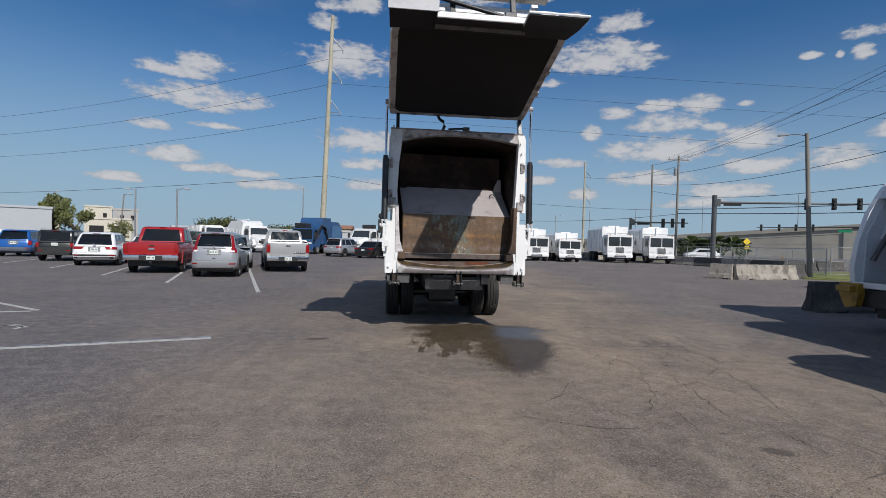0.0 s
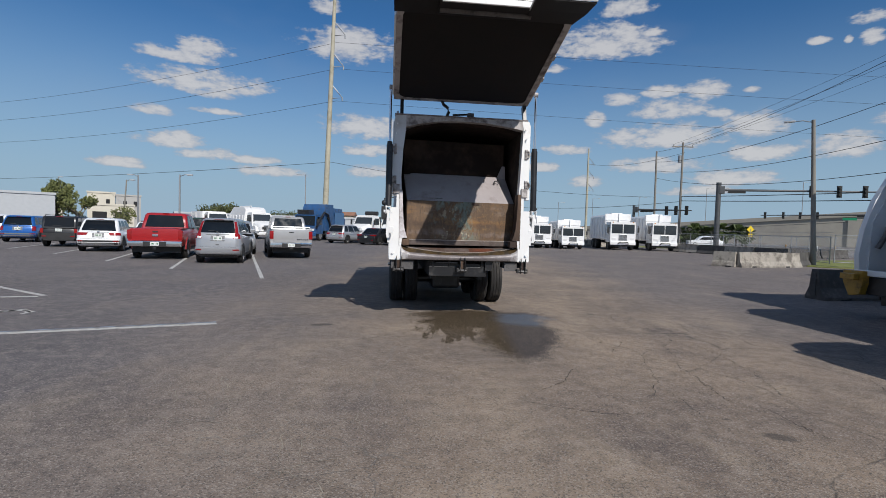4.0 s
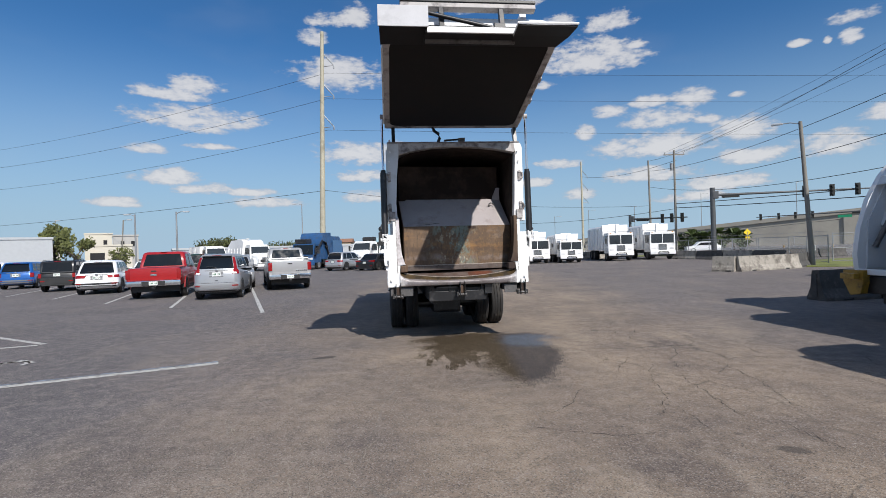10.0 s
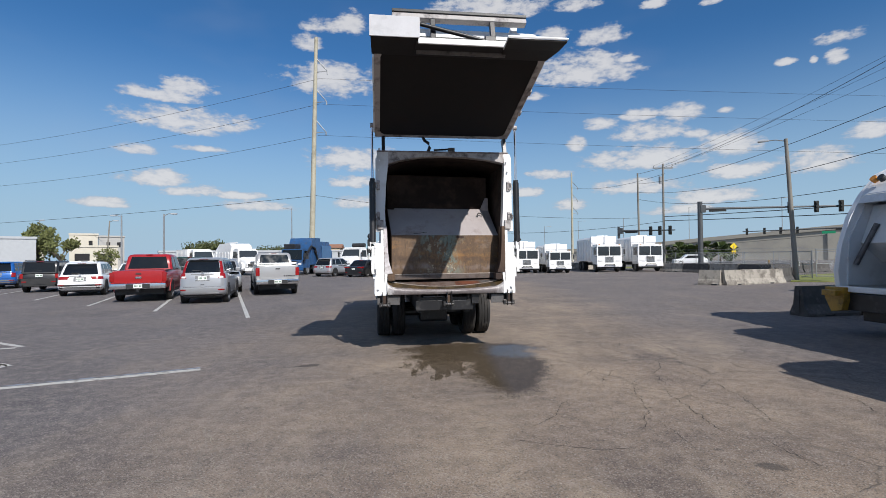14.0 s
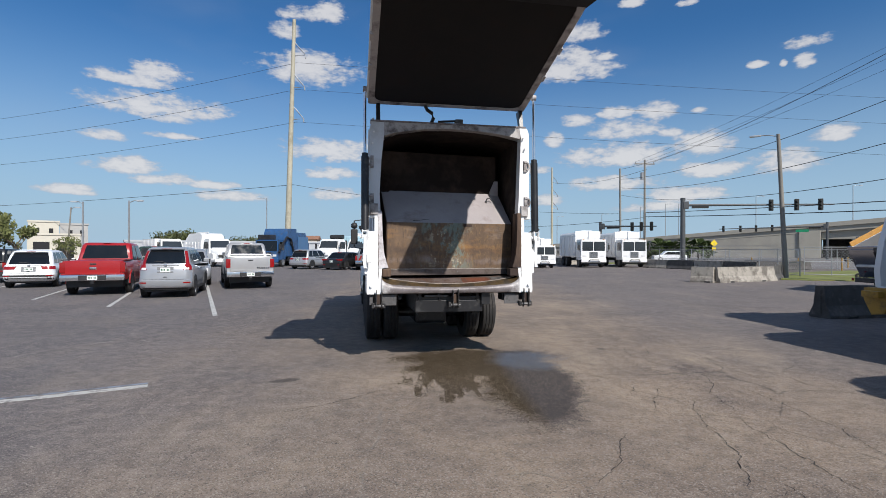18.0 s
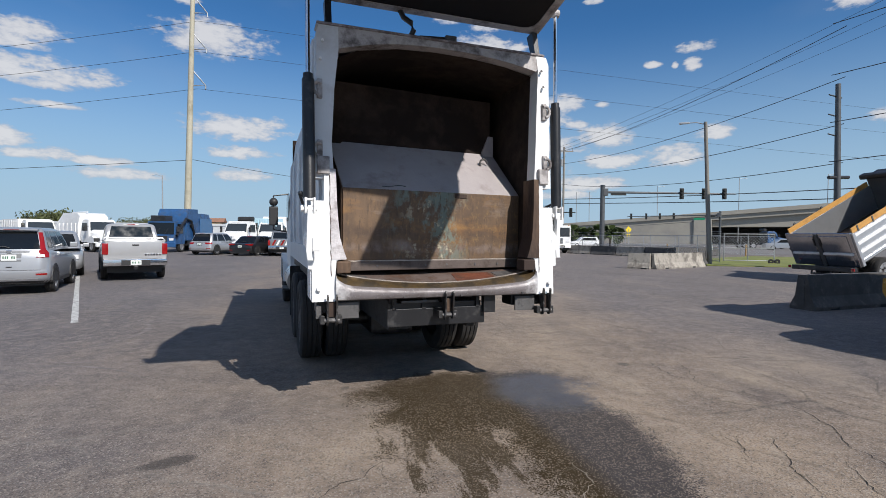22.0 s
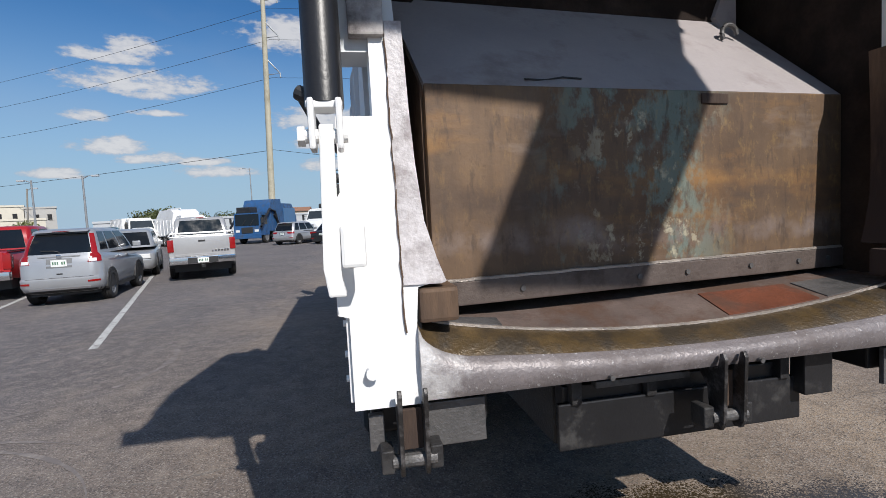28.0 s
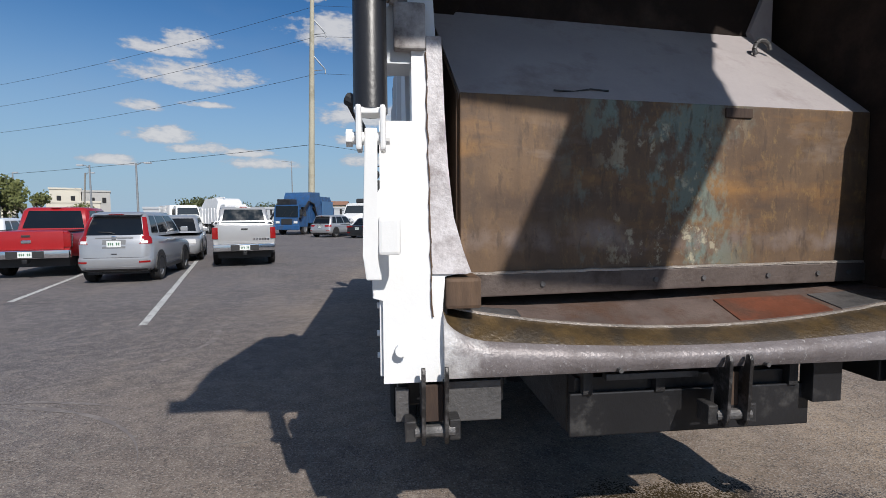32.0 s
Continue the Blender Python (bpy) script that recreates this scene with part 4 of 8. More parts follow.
def apron_paint():
    """White at both ends, rubbed down to dull metal between them, with dark runs and pale scuffs."""
    m = mat("worn_apron_paint", (0.19, 0.168, 0.17), 0.42, 0.15, vary=0.22, scale=7, dirt=(0.12, 0.10, 0.098), dirt_amount=0.5, bump=0.35, dirt_scale=6)
    nt = m.node_tree
    N, L = nt.nodes.new, nt.links.new
    p = nt.nodes["Principled BSDF"]
    old = p.inputs["Base Color"].links[0].from_socket
    tc = N("ShaderNodeTexCoord").outputs["Object"]
    sep = N("ShaderNodeSeparateXYZ")
    L(tc, sep.inputs[0])
    ax = N("ShaderNodeMath")
    ax.operation = "ABSOLUTE"
    L(sep.outputs[0], ax.inputs[0])
    no = N("ShaderNodeTexNoise")
    no.inputs["Scale"].default_value, no.inputs["Detail"].default_value, no.inputs["Roughness"].default_value = 9.0, 8.0, 0.7
    L(tc, no.inputs["Vector"])
    ad = N("ShaderNodeMath")
    ad.operation = "MULTIPLY_ADD"
    ad.inputs[1].default_value = 0.55
    L(no.outputs[0], ad.inputs[0]), L(ax.outputs[0], ad.inputs[2])
    r = N("ShaderNodeMapRange")
    r.inputs[1].default_value, r.inputs[2].default_value = 1.16, 1.40
    L(ad.outputs[0], r.inputs[0])
    sp = N("ShaderNodeTexNoise")
    sp.inputs["Scale"].default_value, sp.inputs["Detail"].default_value, sp.inputs["Roughness"].default_value = 60.0, 6.0, 0.75
    L(tc, sp.inputs["Vector"])
    r2 = N("ShaderNodeMapRange")
    r2.inputs[1].default_value, r2.inputs[2].default_value, r2.inputs[4].default_value = 0.58, 0.70, 0.5
    L(sp.outputs[0], r2.inputs[0])
    mx = N("ShaderNodeMath")
    mx.operation = "MAXIMUM"
    L(r.outputs[0], mx.inputs[0]), L(r2.outputs[0], mx.inputs[1])
    mix = N("ShaderNodeMix")
    mix.data_type = "RGBA"
    mix.inputs[7].default_value = (0.72, 0.71, 0.71, 1)
    L(mx.outputs[0], mix.inputs[0]), L(old, mix.inputs[6]), L(mix.outputs[2], p.inputs["Base Color"])
    return m


APRON = apron_paint()
PATCH_RED = mat("red_rust_plate", (0.17, 0.052, 0.026), 0.55, 0.2, vary=0.3, scale=5, dirt=(0.08, 0.04, 0.026), dirt_amount=0.5, bump=0.3, dirt_scale=6)
sill()
for sd in (-1, 1):
    bm = cube(bmesh.new(), *sorted((sd * 0.9, sd * 1.03)), -0.005, 0.16, 1.292, 1.405, 0.014)
    part("corner_block", bm, RUST, TRUCK, "rusty steel corner block")
    part("corner_gasket", block(*sorted((sd * 1.02, sd * 1.045)), 0.02, 0.2, 1.27, 1.42, 0.006), PLASTIC, TRUCK)


def ram():
    """The ejector ram, run out to the tail."""
    L, R, Y, Z0, Z1 = -1.0, 1.01, 0.0, 1.3, 2.1
    ob = thing("ejector_ram", pose(0.05, 0.305, 0, 0, 0, 6.0), "", "")
    for k in ("label", "category"):
        if k in ob:
            del ob[k]
    ob.parent = TRUCK
    part("face_plate", block(L, R, Y, Y + 0.03, Z0 + 0.085, Z1, 0.006), RAM_FACE, ob, "rusty face plate with flaked old paint")
    part("wear_strip", block(L + 0.005, R - 0.005, Y - 0.016, Y + 0.03, Z0, Z0 + 0.09, 0.006), WEAR_STRIP, ob, "grey-brown bolted wear strip")
    part("weld_seam", wire([(L + 0.02 + (R - L - 0.04) * i / 40, Y - 0.012, Z0 + 0.094 + random.uniform(-0.002, 0.002)) for i in range(41)], 0.007), WELD, ob, "pale weld bead")
    for x in (-0.66, -0.14, 0.1, 0.44, 0.72, 0.9):
        part("bolt", stick((x, Y - 0.024, Z0 + 0.045), (x, Y - 0.01, Z0 + 0.045), 0.011, 8), GREY_STEEL, ob)
    part("top_tab", block(0.2, 0.34, Y - 0.008, Y + 0.01, Z1 - 0.055, Z1 - 0.012, 0.004), RUST, ob)
    for x in (L, R):
        part("side_plate", prism([(Y + 0.03, Z0), (Y + 0.03, Z1), (Y + 0.62, 2.66), (Y + 1.3, 2.66), (Y + 1.3, Z0)], "x", x - 0.008, x + 0.008), RUST, ob)
    slope = prism([(Y + 0.004, Z1), (Y + 0.62, 2.66), (Y + 0.64, 2.64), (Y + 0.04, Z1 - 0.03)], "x", L, R)
    part("sloped_plate", slope, GREY_PAINT, ob, "pale grey painted sloped plate")
    part("upper_plate", block(L, R - 0.03, Y + 0.6, Y + 0.64, 2.6, 3.28, 0.006), DARK_RUST, ob, "rusted upper plate, darkened for the shade inside")
    for sd, x in ((-1, L), (1, R)):
        part("corner_gusset", prism([(x, 2.45), (x, 2.86), (x - sd * 0.06, 2.86), (x - sd * 0.15, 2.66)], "y", Y + 0.57, Y + 0.6), GREY_PAINT if sd > 0 else DARK_RUST, ob)
    bm = bmesh.new()
    for k in range(6):
        a = radians(k * 36)
        rod(bm, (0.78 + 0.05 * math.cos(a), Y + 0.4, 2.5 + 0.05 * math.sin(a)), (0.78 + 0.05 * math.cos(a + 0.63), Y + 0.4, 2.5 + 0.05 * math.sin(a + 0.63)), 0.012, 8)
    part("lifting_eye", bm, GREY_STEEL, ob)
    bm = wire([(-0.6, Y + 0.02, Z1 + 0.03), (-0.5, Y + 0.045, Z1 + 0.035), (-0.42, Y + 0.05, Z1 + 0.05), (-0.34, Y + 0.045, Z1 + 0.045)], 0.004)
    part("wire_scrap", bm, BLACK_DUSTY, ob)
    return ob


ram()


def body():
    # inner skin: bowed walls and an arched roof, coloured dark for the shade inside
    def section(y, inset):
        pts = [(-1.05, 1.25), (-1.06, 1.8), (-1.065, 2.6), (-1.01, 3.33)] + [(x / 10, arch(x / 10)) for x in range(-8, 9, 4)] + [(1.12, 3.4), (1.075, 2.6), (1.06, 1.8), (1.05, 1.25)]
        return [(x * (1 - inset), y + rake(z), z - inset * 0.6) for x, z in pts]

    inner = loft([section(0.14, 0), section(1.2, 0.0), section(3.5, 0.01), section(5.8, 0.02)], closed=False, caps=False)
    part("inner_skin", inner, DARK_RUST, TRUCK, "rusted inner skin, interior shade darkened into its colour", True)
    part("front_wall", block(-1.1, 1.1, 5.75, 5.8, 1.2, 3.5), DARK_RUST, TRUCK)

    def outer(y, s=1.0):
        pts = [(-1.06, 1.16), (-1.10, 1.5), (-1.115, 2.1), (-1.11, 2.9), (-1.05, 3.42), (-0.5, 3.54), (0, 3.57), (0.5, 3.56), (1.14, 3.46), (1.14, 2.9), (1.115, 2.1), (1.10, 1.5), (1.06, 1.16)]
        return [(x * s, y + rake(z) * max(0, 1 - y), z) for x, z in pts]

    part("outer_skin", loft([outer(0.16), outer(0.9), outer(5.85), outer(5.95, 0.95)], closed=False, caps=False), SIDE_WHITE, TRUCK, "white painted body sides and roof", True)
    for y in (0.5, 1.9, 3.3, 4.7, 5.8):
        for sd in (-1, 1):
            k = 0.045 if sd > 0 else 0.0
            part("body_rib", prism([(sd * (1.09 + k), 1.45), (sd * (1.14 + k), 1.6), (sd * (1.145 + k), 2.2), (sd * (1.14 + k), 2.95), (sd * (1.09 + k), 3.1)], "y", y - 0.05, y + 0.05), SIDE_WHITE, TRUCK)
    part("body_floor", block(-1.06, 1.06, 0.35, 5.9, 1.05, 1.19), BLACK_DUSTY, TRUCK)
    for sd in (-1, 1):
        part("skirt", prism([(0.3, 1.5), (0.3, 1.1), (0.8, 1.04), (1.3, 1.22), (5.8, 1.22), (5.8, 1.5)], "x", *sorted((sd * 1.14, sd * 1.11))), SIDE_WHITE, TRUCK)
    part("light_bar", block(-0.5, 0.5, 5.9, 6.0, 3.5, 3.58, 0.01), WHITE, TRUCK)
    bm = rod(bmesh.new(), (-1.15, 0.5, 3.35), (-1.15, 0.5, 3.72), 0.02, 8)
    part("vent_stub", bm, WHITE, TRUCK)


body()


def lift_rams():
    for sd, x, y, k in ((-1, -1.28, -0.14, 0.2), (1, 1.325, 0.02, 0.0)):
        part("cylinder_barrel", stick((x, y + 0.05, 1.955), (x, y + 0.1 + 0.55 * k, 3.04), 0.055, 20), BLACK, TRUCK, "gloss black hydraulic cylinder", True)
        part("cylinder_gland", stick((x, y + 0.1 + 0.55 * k, 3.04), (x, y + 0.103 + 0.57 * k, 3.09), 0.045, 16), BLACK, TRUCK)
        part("piston_rod", stick((x, y + 0.1 + 0.57 * k, 3.09), (x, y + 0.12 + k, 4.03), 0.022, 12), CHROME, TRUCK, "chrome piston rod", True)
        bm = rod(bmesh.new(), (x - 0.03, y + 0.12 + k, 4.06), (x + 0.03, y + 0.12 + k, 4.06), 0.045, 14)
        part("rod_eye", bm, RIM_DIRT, TRUCK)
        # clevis and pin at the foot
        bm = bmesh.new()
        for dx in (-0.045, 0.03):
            cube(bm, x + dx, x + dx + 0.018, y - 0.02, y + 0.08, 1.83, 1.97, 0.008)
        cube(bm, x - 0.05, x + 0.05, y, y + 0.09, 1.945, 1.965, 0.004)
        part("clevis", bm, WHITE, TRUCK)
        part("clevis_pin", stick((x - 0.062, y + 0.02, 1.87), (x + 0.06, y + 0.02, 1.87), 0.02, 12), WHITE, TRUCK)
        part("pin_nut", stick((x - 0.076, y + 0.02, 1.87), (x - 0.056, y + 0.02, 1.87), 0.028, 6), WHITE, TRUCK)
        part("stay_bar", prism([(x - 0.018, 1.9), (x + 0.022, 1.9), (x + 0.012, 1.5), (x + 0.03, 1.42), (x - 0.02, 1.42), (x - 0.03, 1.5)], "y", y - 0.005, y + 0.06, 0.006), WHITE, TRUCK)
        part("stay_lug", block(*sorted((x + -sd * 0.02, x - sd * 0.09)), y - 0.01, y + 0.05, 1.5, 1.62, 0.01), WHITE, TRUCK)
        bm = rod(bmesh.new(), (x + sd * 0.03, y + 0.08, 1.985), (x + sd * 0.075, y + 0.1, 2.01), 0.022, 10)
        part("hose_fitting", bm, PLASTIC, TRUCK)
        part("hose", wire([(x + sd * 0.07, y + 0.1, 2.01), (x + sd * 0.075, y + 0.2, 2.02), (x + sd * 0.03, y + 0.45, 1.95), (x - sd * 0.06, y + 0.7, 1.88)], 0.014, 8), PLASTIC, TRUCK, "black hydraulic hose")
        if sd > 0:
            bm = prism([(1.255, 1.97), (1.31, 1.97), (1.31, 1.5), (1.25, 1.44)], "y", 0.08, 0.1)
            part("bracket_plate", bm, DARK_GALV, TRUCK, "grey bracket plate with round holes")
            for z in (1.62, 1.75, 1.88):
                part("bracket_boss", stick((1.28, 0.06, z), (1.28, 0.085, z), 0.024, 12), GALV, TRUCK)


lift_rams()


def tailgate():
    """Raised about its top hinge: u across, s out along the gate, h above its inner face."""
    a, b = Vector((0, 0.36, 3.9)), Vector((0, -1.95, 4.56))
    e = (b - a).normalized()
    nrm = Vector((0, -e.z, e.y)) * -1
    if nrm.z < 0:
        nrm = -nrm
    S = (b - a).length
    m = Matrix(((1, 0, 0, 0), (0, e.y, nrm.y, a.y), (0, e.z, nrm.z, a.z), (0, 0, 0, 1)))
    g = thing("tailgate", m, "", "")
    for k in ("label", "category"):
        if k in g:
            del g[k]
    g.parent = TRUCK

    def rect(u, s0, s1, r):
        pts = []
        for cx, cy, a0 in ((u - r, s1 - r, 0), (-u + r, s1 - r, 90), (-u + r, s0 + r, 180), (u - r, s0 + r, 270)):
            for k in range(4):
                t = radians(a0 + k * 30)
                pts.append((cx + r * math.cos(t), cy + r * math.sin(t)))
        return pts

    # rim round the opening, then walls going in to the dish
    o, i0, i1 = rect(1.23, 0.0, S, 0.03), rect(1.14, 0.07, S - 0.06, 0.13), rect(1.06, 0.16, S - 0.16, 0.16)
    part("rim", loft([[(x, y, 0.02) for x, y in o], [(x, y, 0.0) for x, y in o], [(x, y, 0.0) for x, y in i0], [(x, y, 0.05) for x, y in i0]], caps=False), RIM_DIRT, g, "dirty white rim of the gate")
    # the dish's shade is put into its near-black colour
    part("dish", loft([[(x, y, 0.012) for x, y in i0], [(x, y, 0.34) for x, y in i1], [(x * 0.5, y * 0.5 + S * 0.25, 0.4) for x, y in i1]], caps=True), SHADE_RUST, g, "rusted inner dish with its shade painted near black", True)
    o2 = rect(1.17, 0.1, S - 0.1, 0.1)
    part("outer_shell", loft([[(x, y, 0.014) for x, y in o], [(x, y, 0.16) for x, y in o], [(x, y, 0.44) for x, y in o2]], caps=True), WHITE, g, "white outer shell")
    for x in (-0.8, 0.8):
        part("stiffener", block(x - 0.05, x + 0.05, 0.1, S - 0.1, 0.44, 0.54, 0.01), WHITE, g)
    part("edge_band", block(-1.23, 1.23, S, S + 0.035, -0.02, 0.2, 0.008), BLACK_DUSTY, g, "blackened outer edge")
    for sd in (-1, 1):
        part("side_lip", block(*sorted((sd * 1.23, sd * 1.255)), 0.1, S * 0.9, 0.03, 0.09, 0.006), WHITE, g)
        for s in (0.9, 1.5):
            part("lip_tab", block(*sorted((sd * 1.2, sd * 1.25)), s - 0.06, s + 0.06, -0.02, 0.03, 0.006), RIM_DIRT, g)
    # sheets carried out past the edge, given in the truck's own axes
    back = m.inverted()

    def sheet(name, stations, material, label=""):
        rings = [[(u0, v, z), (u1, v, z), (u1, v, z - 0.018), (u0, v, z - 0.018)] for v, u0, u1, z in stations]
        return part(name, loft(rings), material, g, label, False, back)

    # black here paints the shaded underside, the white wire its sunlit edge
    sheet("drooping_flap", [(-1.82, 0.56, 1.24, 4.545), (-2.4, 0.48, 1.22, 4.45), (-3.0, 0.37, 1.1, 4.31)], SHADE_RUST, "flap drooping outwards, its shaded underside painted black")
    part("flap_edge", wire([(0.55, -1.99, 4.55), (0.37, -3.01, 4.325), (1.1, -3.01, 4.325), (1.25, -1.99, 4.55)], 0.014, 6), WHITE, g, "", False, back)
    sheet("flap_root", [(-1.82, -1.26, -0.64, 4.545), (-2.4, -1.27, -0.65, 4.53)], SHADE_RUST, "flap root painted black for shade")
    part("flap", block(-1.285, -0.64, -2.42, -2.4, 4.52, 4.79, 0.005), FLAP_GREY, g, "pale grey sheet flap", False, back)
    sheet("lip_sheet", [(-1.82, -0.68, 0.6, 4.545), (-2.4, -0.68, 0.52, 4.48)], SHADE_RUST)
    part("white_lip", block(-0.66, 0.5, -2.41, -2.38, 4.455, 4.53, 0.006), WHITE, g, "", False, back)
    part("edge_tube", stick((-0.66, -2.06, 4.5), (0.57, -2.06, 4.5), 0.045, 12), GREY_STEEL, g, "", True, back)
    for x in (-0.42, 0.42):
        part("bar_post", block(x - 0.035, x + 0.035, S + 0.06, S + 0.13, 0.0, 0.42, 0.006), BLACK, g)
    part("bumper_bar", block(-0.98, 0.92, S + 0.02, S + 0.13, 0.425, 0.5, 0.01), RIM_DIRT, g, "scuffed white bumper bar")
    part("bar_cap", block(-0.98, 0.92, S + 0.015, S + 0.15, 0.5, 0.545, 0.006), BLACK, g)
    part("hydraulic_strut", stick((-0.72, S + 0.18, 0.3), (0.34, S + 0.16, 0.05), 0.028, 12), BLACK, g, "", True)
    part("strut_eye", block(0.28, 0.44, S + 0.06, S + 0.2, 0.0, 0.12, 0.01), BLACK, g)
    for x in (-0.58, 0.62):
        part("grab_eye", wire([(x, S + 0.14, 0.02), (x - 0.03, S + 0.2, -0.01), (x + 0.03, S + 0.22, -0.01), (x + 0.05, S + 0.15, 0.02)], 0.009, 6), GREY_STEEL, g)


# rust taken almost to black to stand for shade under the raised gate
SHADE_RUST = mat("shade_black_rust", (0.0055, 0.0035, 0.0035), 0.85, 0.1, vary=0.5, dirt=(0.016, 0.010, 0.008), dirt_amount=0.3, dirt_scale=3)
FLAP_GREY = mat("flap_grey", (0.50, 0.50, 0.52), 0.5, vary=0.08, dirt=(0.25, 0.25, 0.26), dirt_amount=0.3)
tailgate()
# hinges and hoses between header and gate
for x in (-1.08, 1.16):
    part("hinge_post", prism([(0.22, 3.6), (0.3, 3.6), (0.42, 3.88), (0.3, 3.9)], "x", x - 0.03, x + 0.03), BLACK, TRUCK)
part("hose", wire([(-0.28, 0.3, 3.6), (-0.24, 0.26, 3.7), (-0.26, 0.28, 3.78), (-0.33, 0.32, 3.84), (-0.36, 0.35, 3.92)], 0.028, 8), BLACK, TRUCK, "black hydraulic hose")
part("valve_pipe", wire([(-0.16, 0.3, 3.66), (0.1, 0.3, 3.68), (0.14, 0.3, 3.66)], 0.018, 8), BLACK_DUSTY, TRUCK)
part("valve_block", block(0.1, 0.22, 0.24, 0.34, 3.61, 3.7, 0.01), GREY_STEEL, TRUCK)


def underside():
    for sd in (-1, 1):
        part("frame_rail", block(*sorted((sd * 0.38, sd * 0.47)), 0.3, 9.2, 0.68, 0.98, 0.01), BLACK_DUSTY, TRUCK)
    part("bumper_plate", block(-0.53, 0.5, 0.1, 0.125, 0.75, 0.925, 0.006), BLACK, TRUCK, "dusty black steel bumper plate")
    part("bumper_backing", block(-0.5, 0.47, 0.125, 0.2, 0.8, 0.98, 0.006), BLACK, TRUCK)
    for x in (-0.46, -0.16, 0.42):
        part("bumper_hanger", block(x - 0.02, x + 0.02, 0.09, 0.24, 0.92, 1.05, 0.004), BLACK_DUSTY, TRUCK)
    # two plain blocks added to hide lit ground and keep the underside dark
    part("rear_light_block", block(-0.3, 0.3, 2.0, 4.0, 0.3, 0.75, 0.06), BLACK, TRUCK)
    part("front_light_block", block(-0.36, 0.36, 4.2, 7.6, 0.4, 0.9, 0.05), BLACK, TRUCK)
    part("cross_bar", block(-0.4, -0.02, 0.06, 0.1, 0.985, 1.01, 0.004), GREY_STEEL, TRUCK)
    part("corner_plate", block(0.47, 0.6, 0.05, 0.12, 0.86, 1.04, 0.006), BLACK, TRUCK)

    def lug(x, y, parts):
        for dx in (-0.048, 0.032):
            part("lug_plate", prism([(y + 0.05, 1.04), (y - 0.075, 1.05), (y - 0.082, 1.105), (y - 0.098, 1.11), (y - 0.108, 1.09), (y - 0.098, 0.86), (y - 0.082, 0.83), (y - 0.05, 0.825), (y - 0.03, 0.85), (y - 0.02, 0.98)], "x", x + dx, x + dx + 0.014, 0.003), LUG_STEEL, TRUCK, "black lug plate rubbed bright at its edge")
        part("lug_web", block(x - 0.034, x + 0.032, y - 0.05, y - 0.035, 0.9, 1.03, 0.003), RUST, TRUCK)
        part("lug_pin", stick((x - 0.07, y - 0.06, 0.872), (x + 0.07, y - 0.06, 0.872), 0.022, 12), GREY_STEEL, TRUCK)
        for dx in (-0.085, 0.07):
            part("pin_stop", block(x + dx - 0.02, x + dx + 0.02, y - 0.075, y + 0.0, 0.84, 0.915, 0.006), BLACK_DUSTY, TRUCK)

    for x in (-1.075, 0.05, 1.14):
        lug(x, 0.02 if x else 0.0, 2)
    for sd in (-1, 1):
        part("foot_plate", block(*sorted((sd * 0.82, sd * 1.05)), 0.03, 0.05, 0.87, 1.02, 0.004), GREY_STEEL, TRUCK, "scuffed steel plate")
        part("foot_back", block(*sorted((sd * 0.8, sd * 1.2)), 0.08, 0.3, 0.92, 1.04, 0.008), BLACK, TRUCK)
        part("reflector_strip", block(*sorted((sd * 1.16, sd * 1.21)), 0.03, 0.06, 0.88, 1.0, 0.004), GREY_STEEL, TRUCK)
    for y in (2.3, 3.68):
        part("axle", stick((-1.0, y, 0.5), (1.0, y, 0.5), 0.09, 14), BLACK, TRUCK)
        for sd in (-1, 1):
            wheel(TRUCK, sd * 1.08, y, 0.52, 0.27, sd, GREY_STEEL, 8)
            wheel(TRUCK, sd * 0.76, y, 0.52, 0.27, sd, GREY_STEEL, 8)
    part("axle", stick((-1.0, 8.2, 0.5), (1.0, 8.2, 0.5), 0.08, 14), BLACK, TRUCK)
    for sd in (-1, 1):
        wheel(TRUCK, sd * 1.05, 8.2, 0.52, 0.3, sd, GREY_STEEL, 8)
        part("mud_flap", block(*sorted((sd * 0.62, sd * 1.22)), 4.35, 4.37, 0.25, 1.1, 0.004), RUBBER, TRUCK)
        part("fuel_tank", stick((sd * 0.95, 5.2, 0.75), (sd * 0.95, 6.6, 0.75), 0.28, 18), DULL_CHROME, TRUCK, "", True)
        part("front_fender", prism([(7.5, 0.55), (7.6, 1.0), (7.9, 1.18), (8.5, 1.18), (8.8, 1.0), (8.9, 0.55), (8.75, 0.55), (8.65, 0.95), (8.4, 1.08), (8.0, 1.08), (7.75, 0.95), (7.65, 0.55)], "x", *sorted((sd * 0.9, sd * 1.22))), WHITE, TRUCK)
        part("step", block(*sorted((sd * 1.0, sd * 1.25)), 6.7, 7.4, 0.42, 0.47, 0.01), BLACK, TRUCK)


underside()


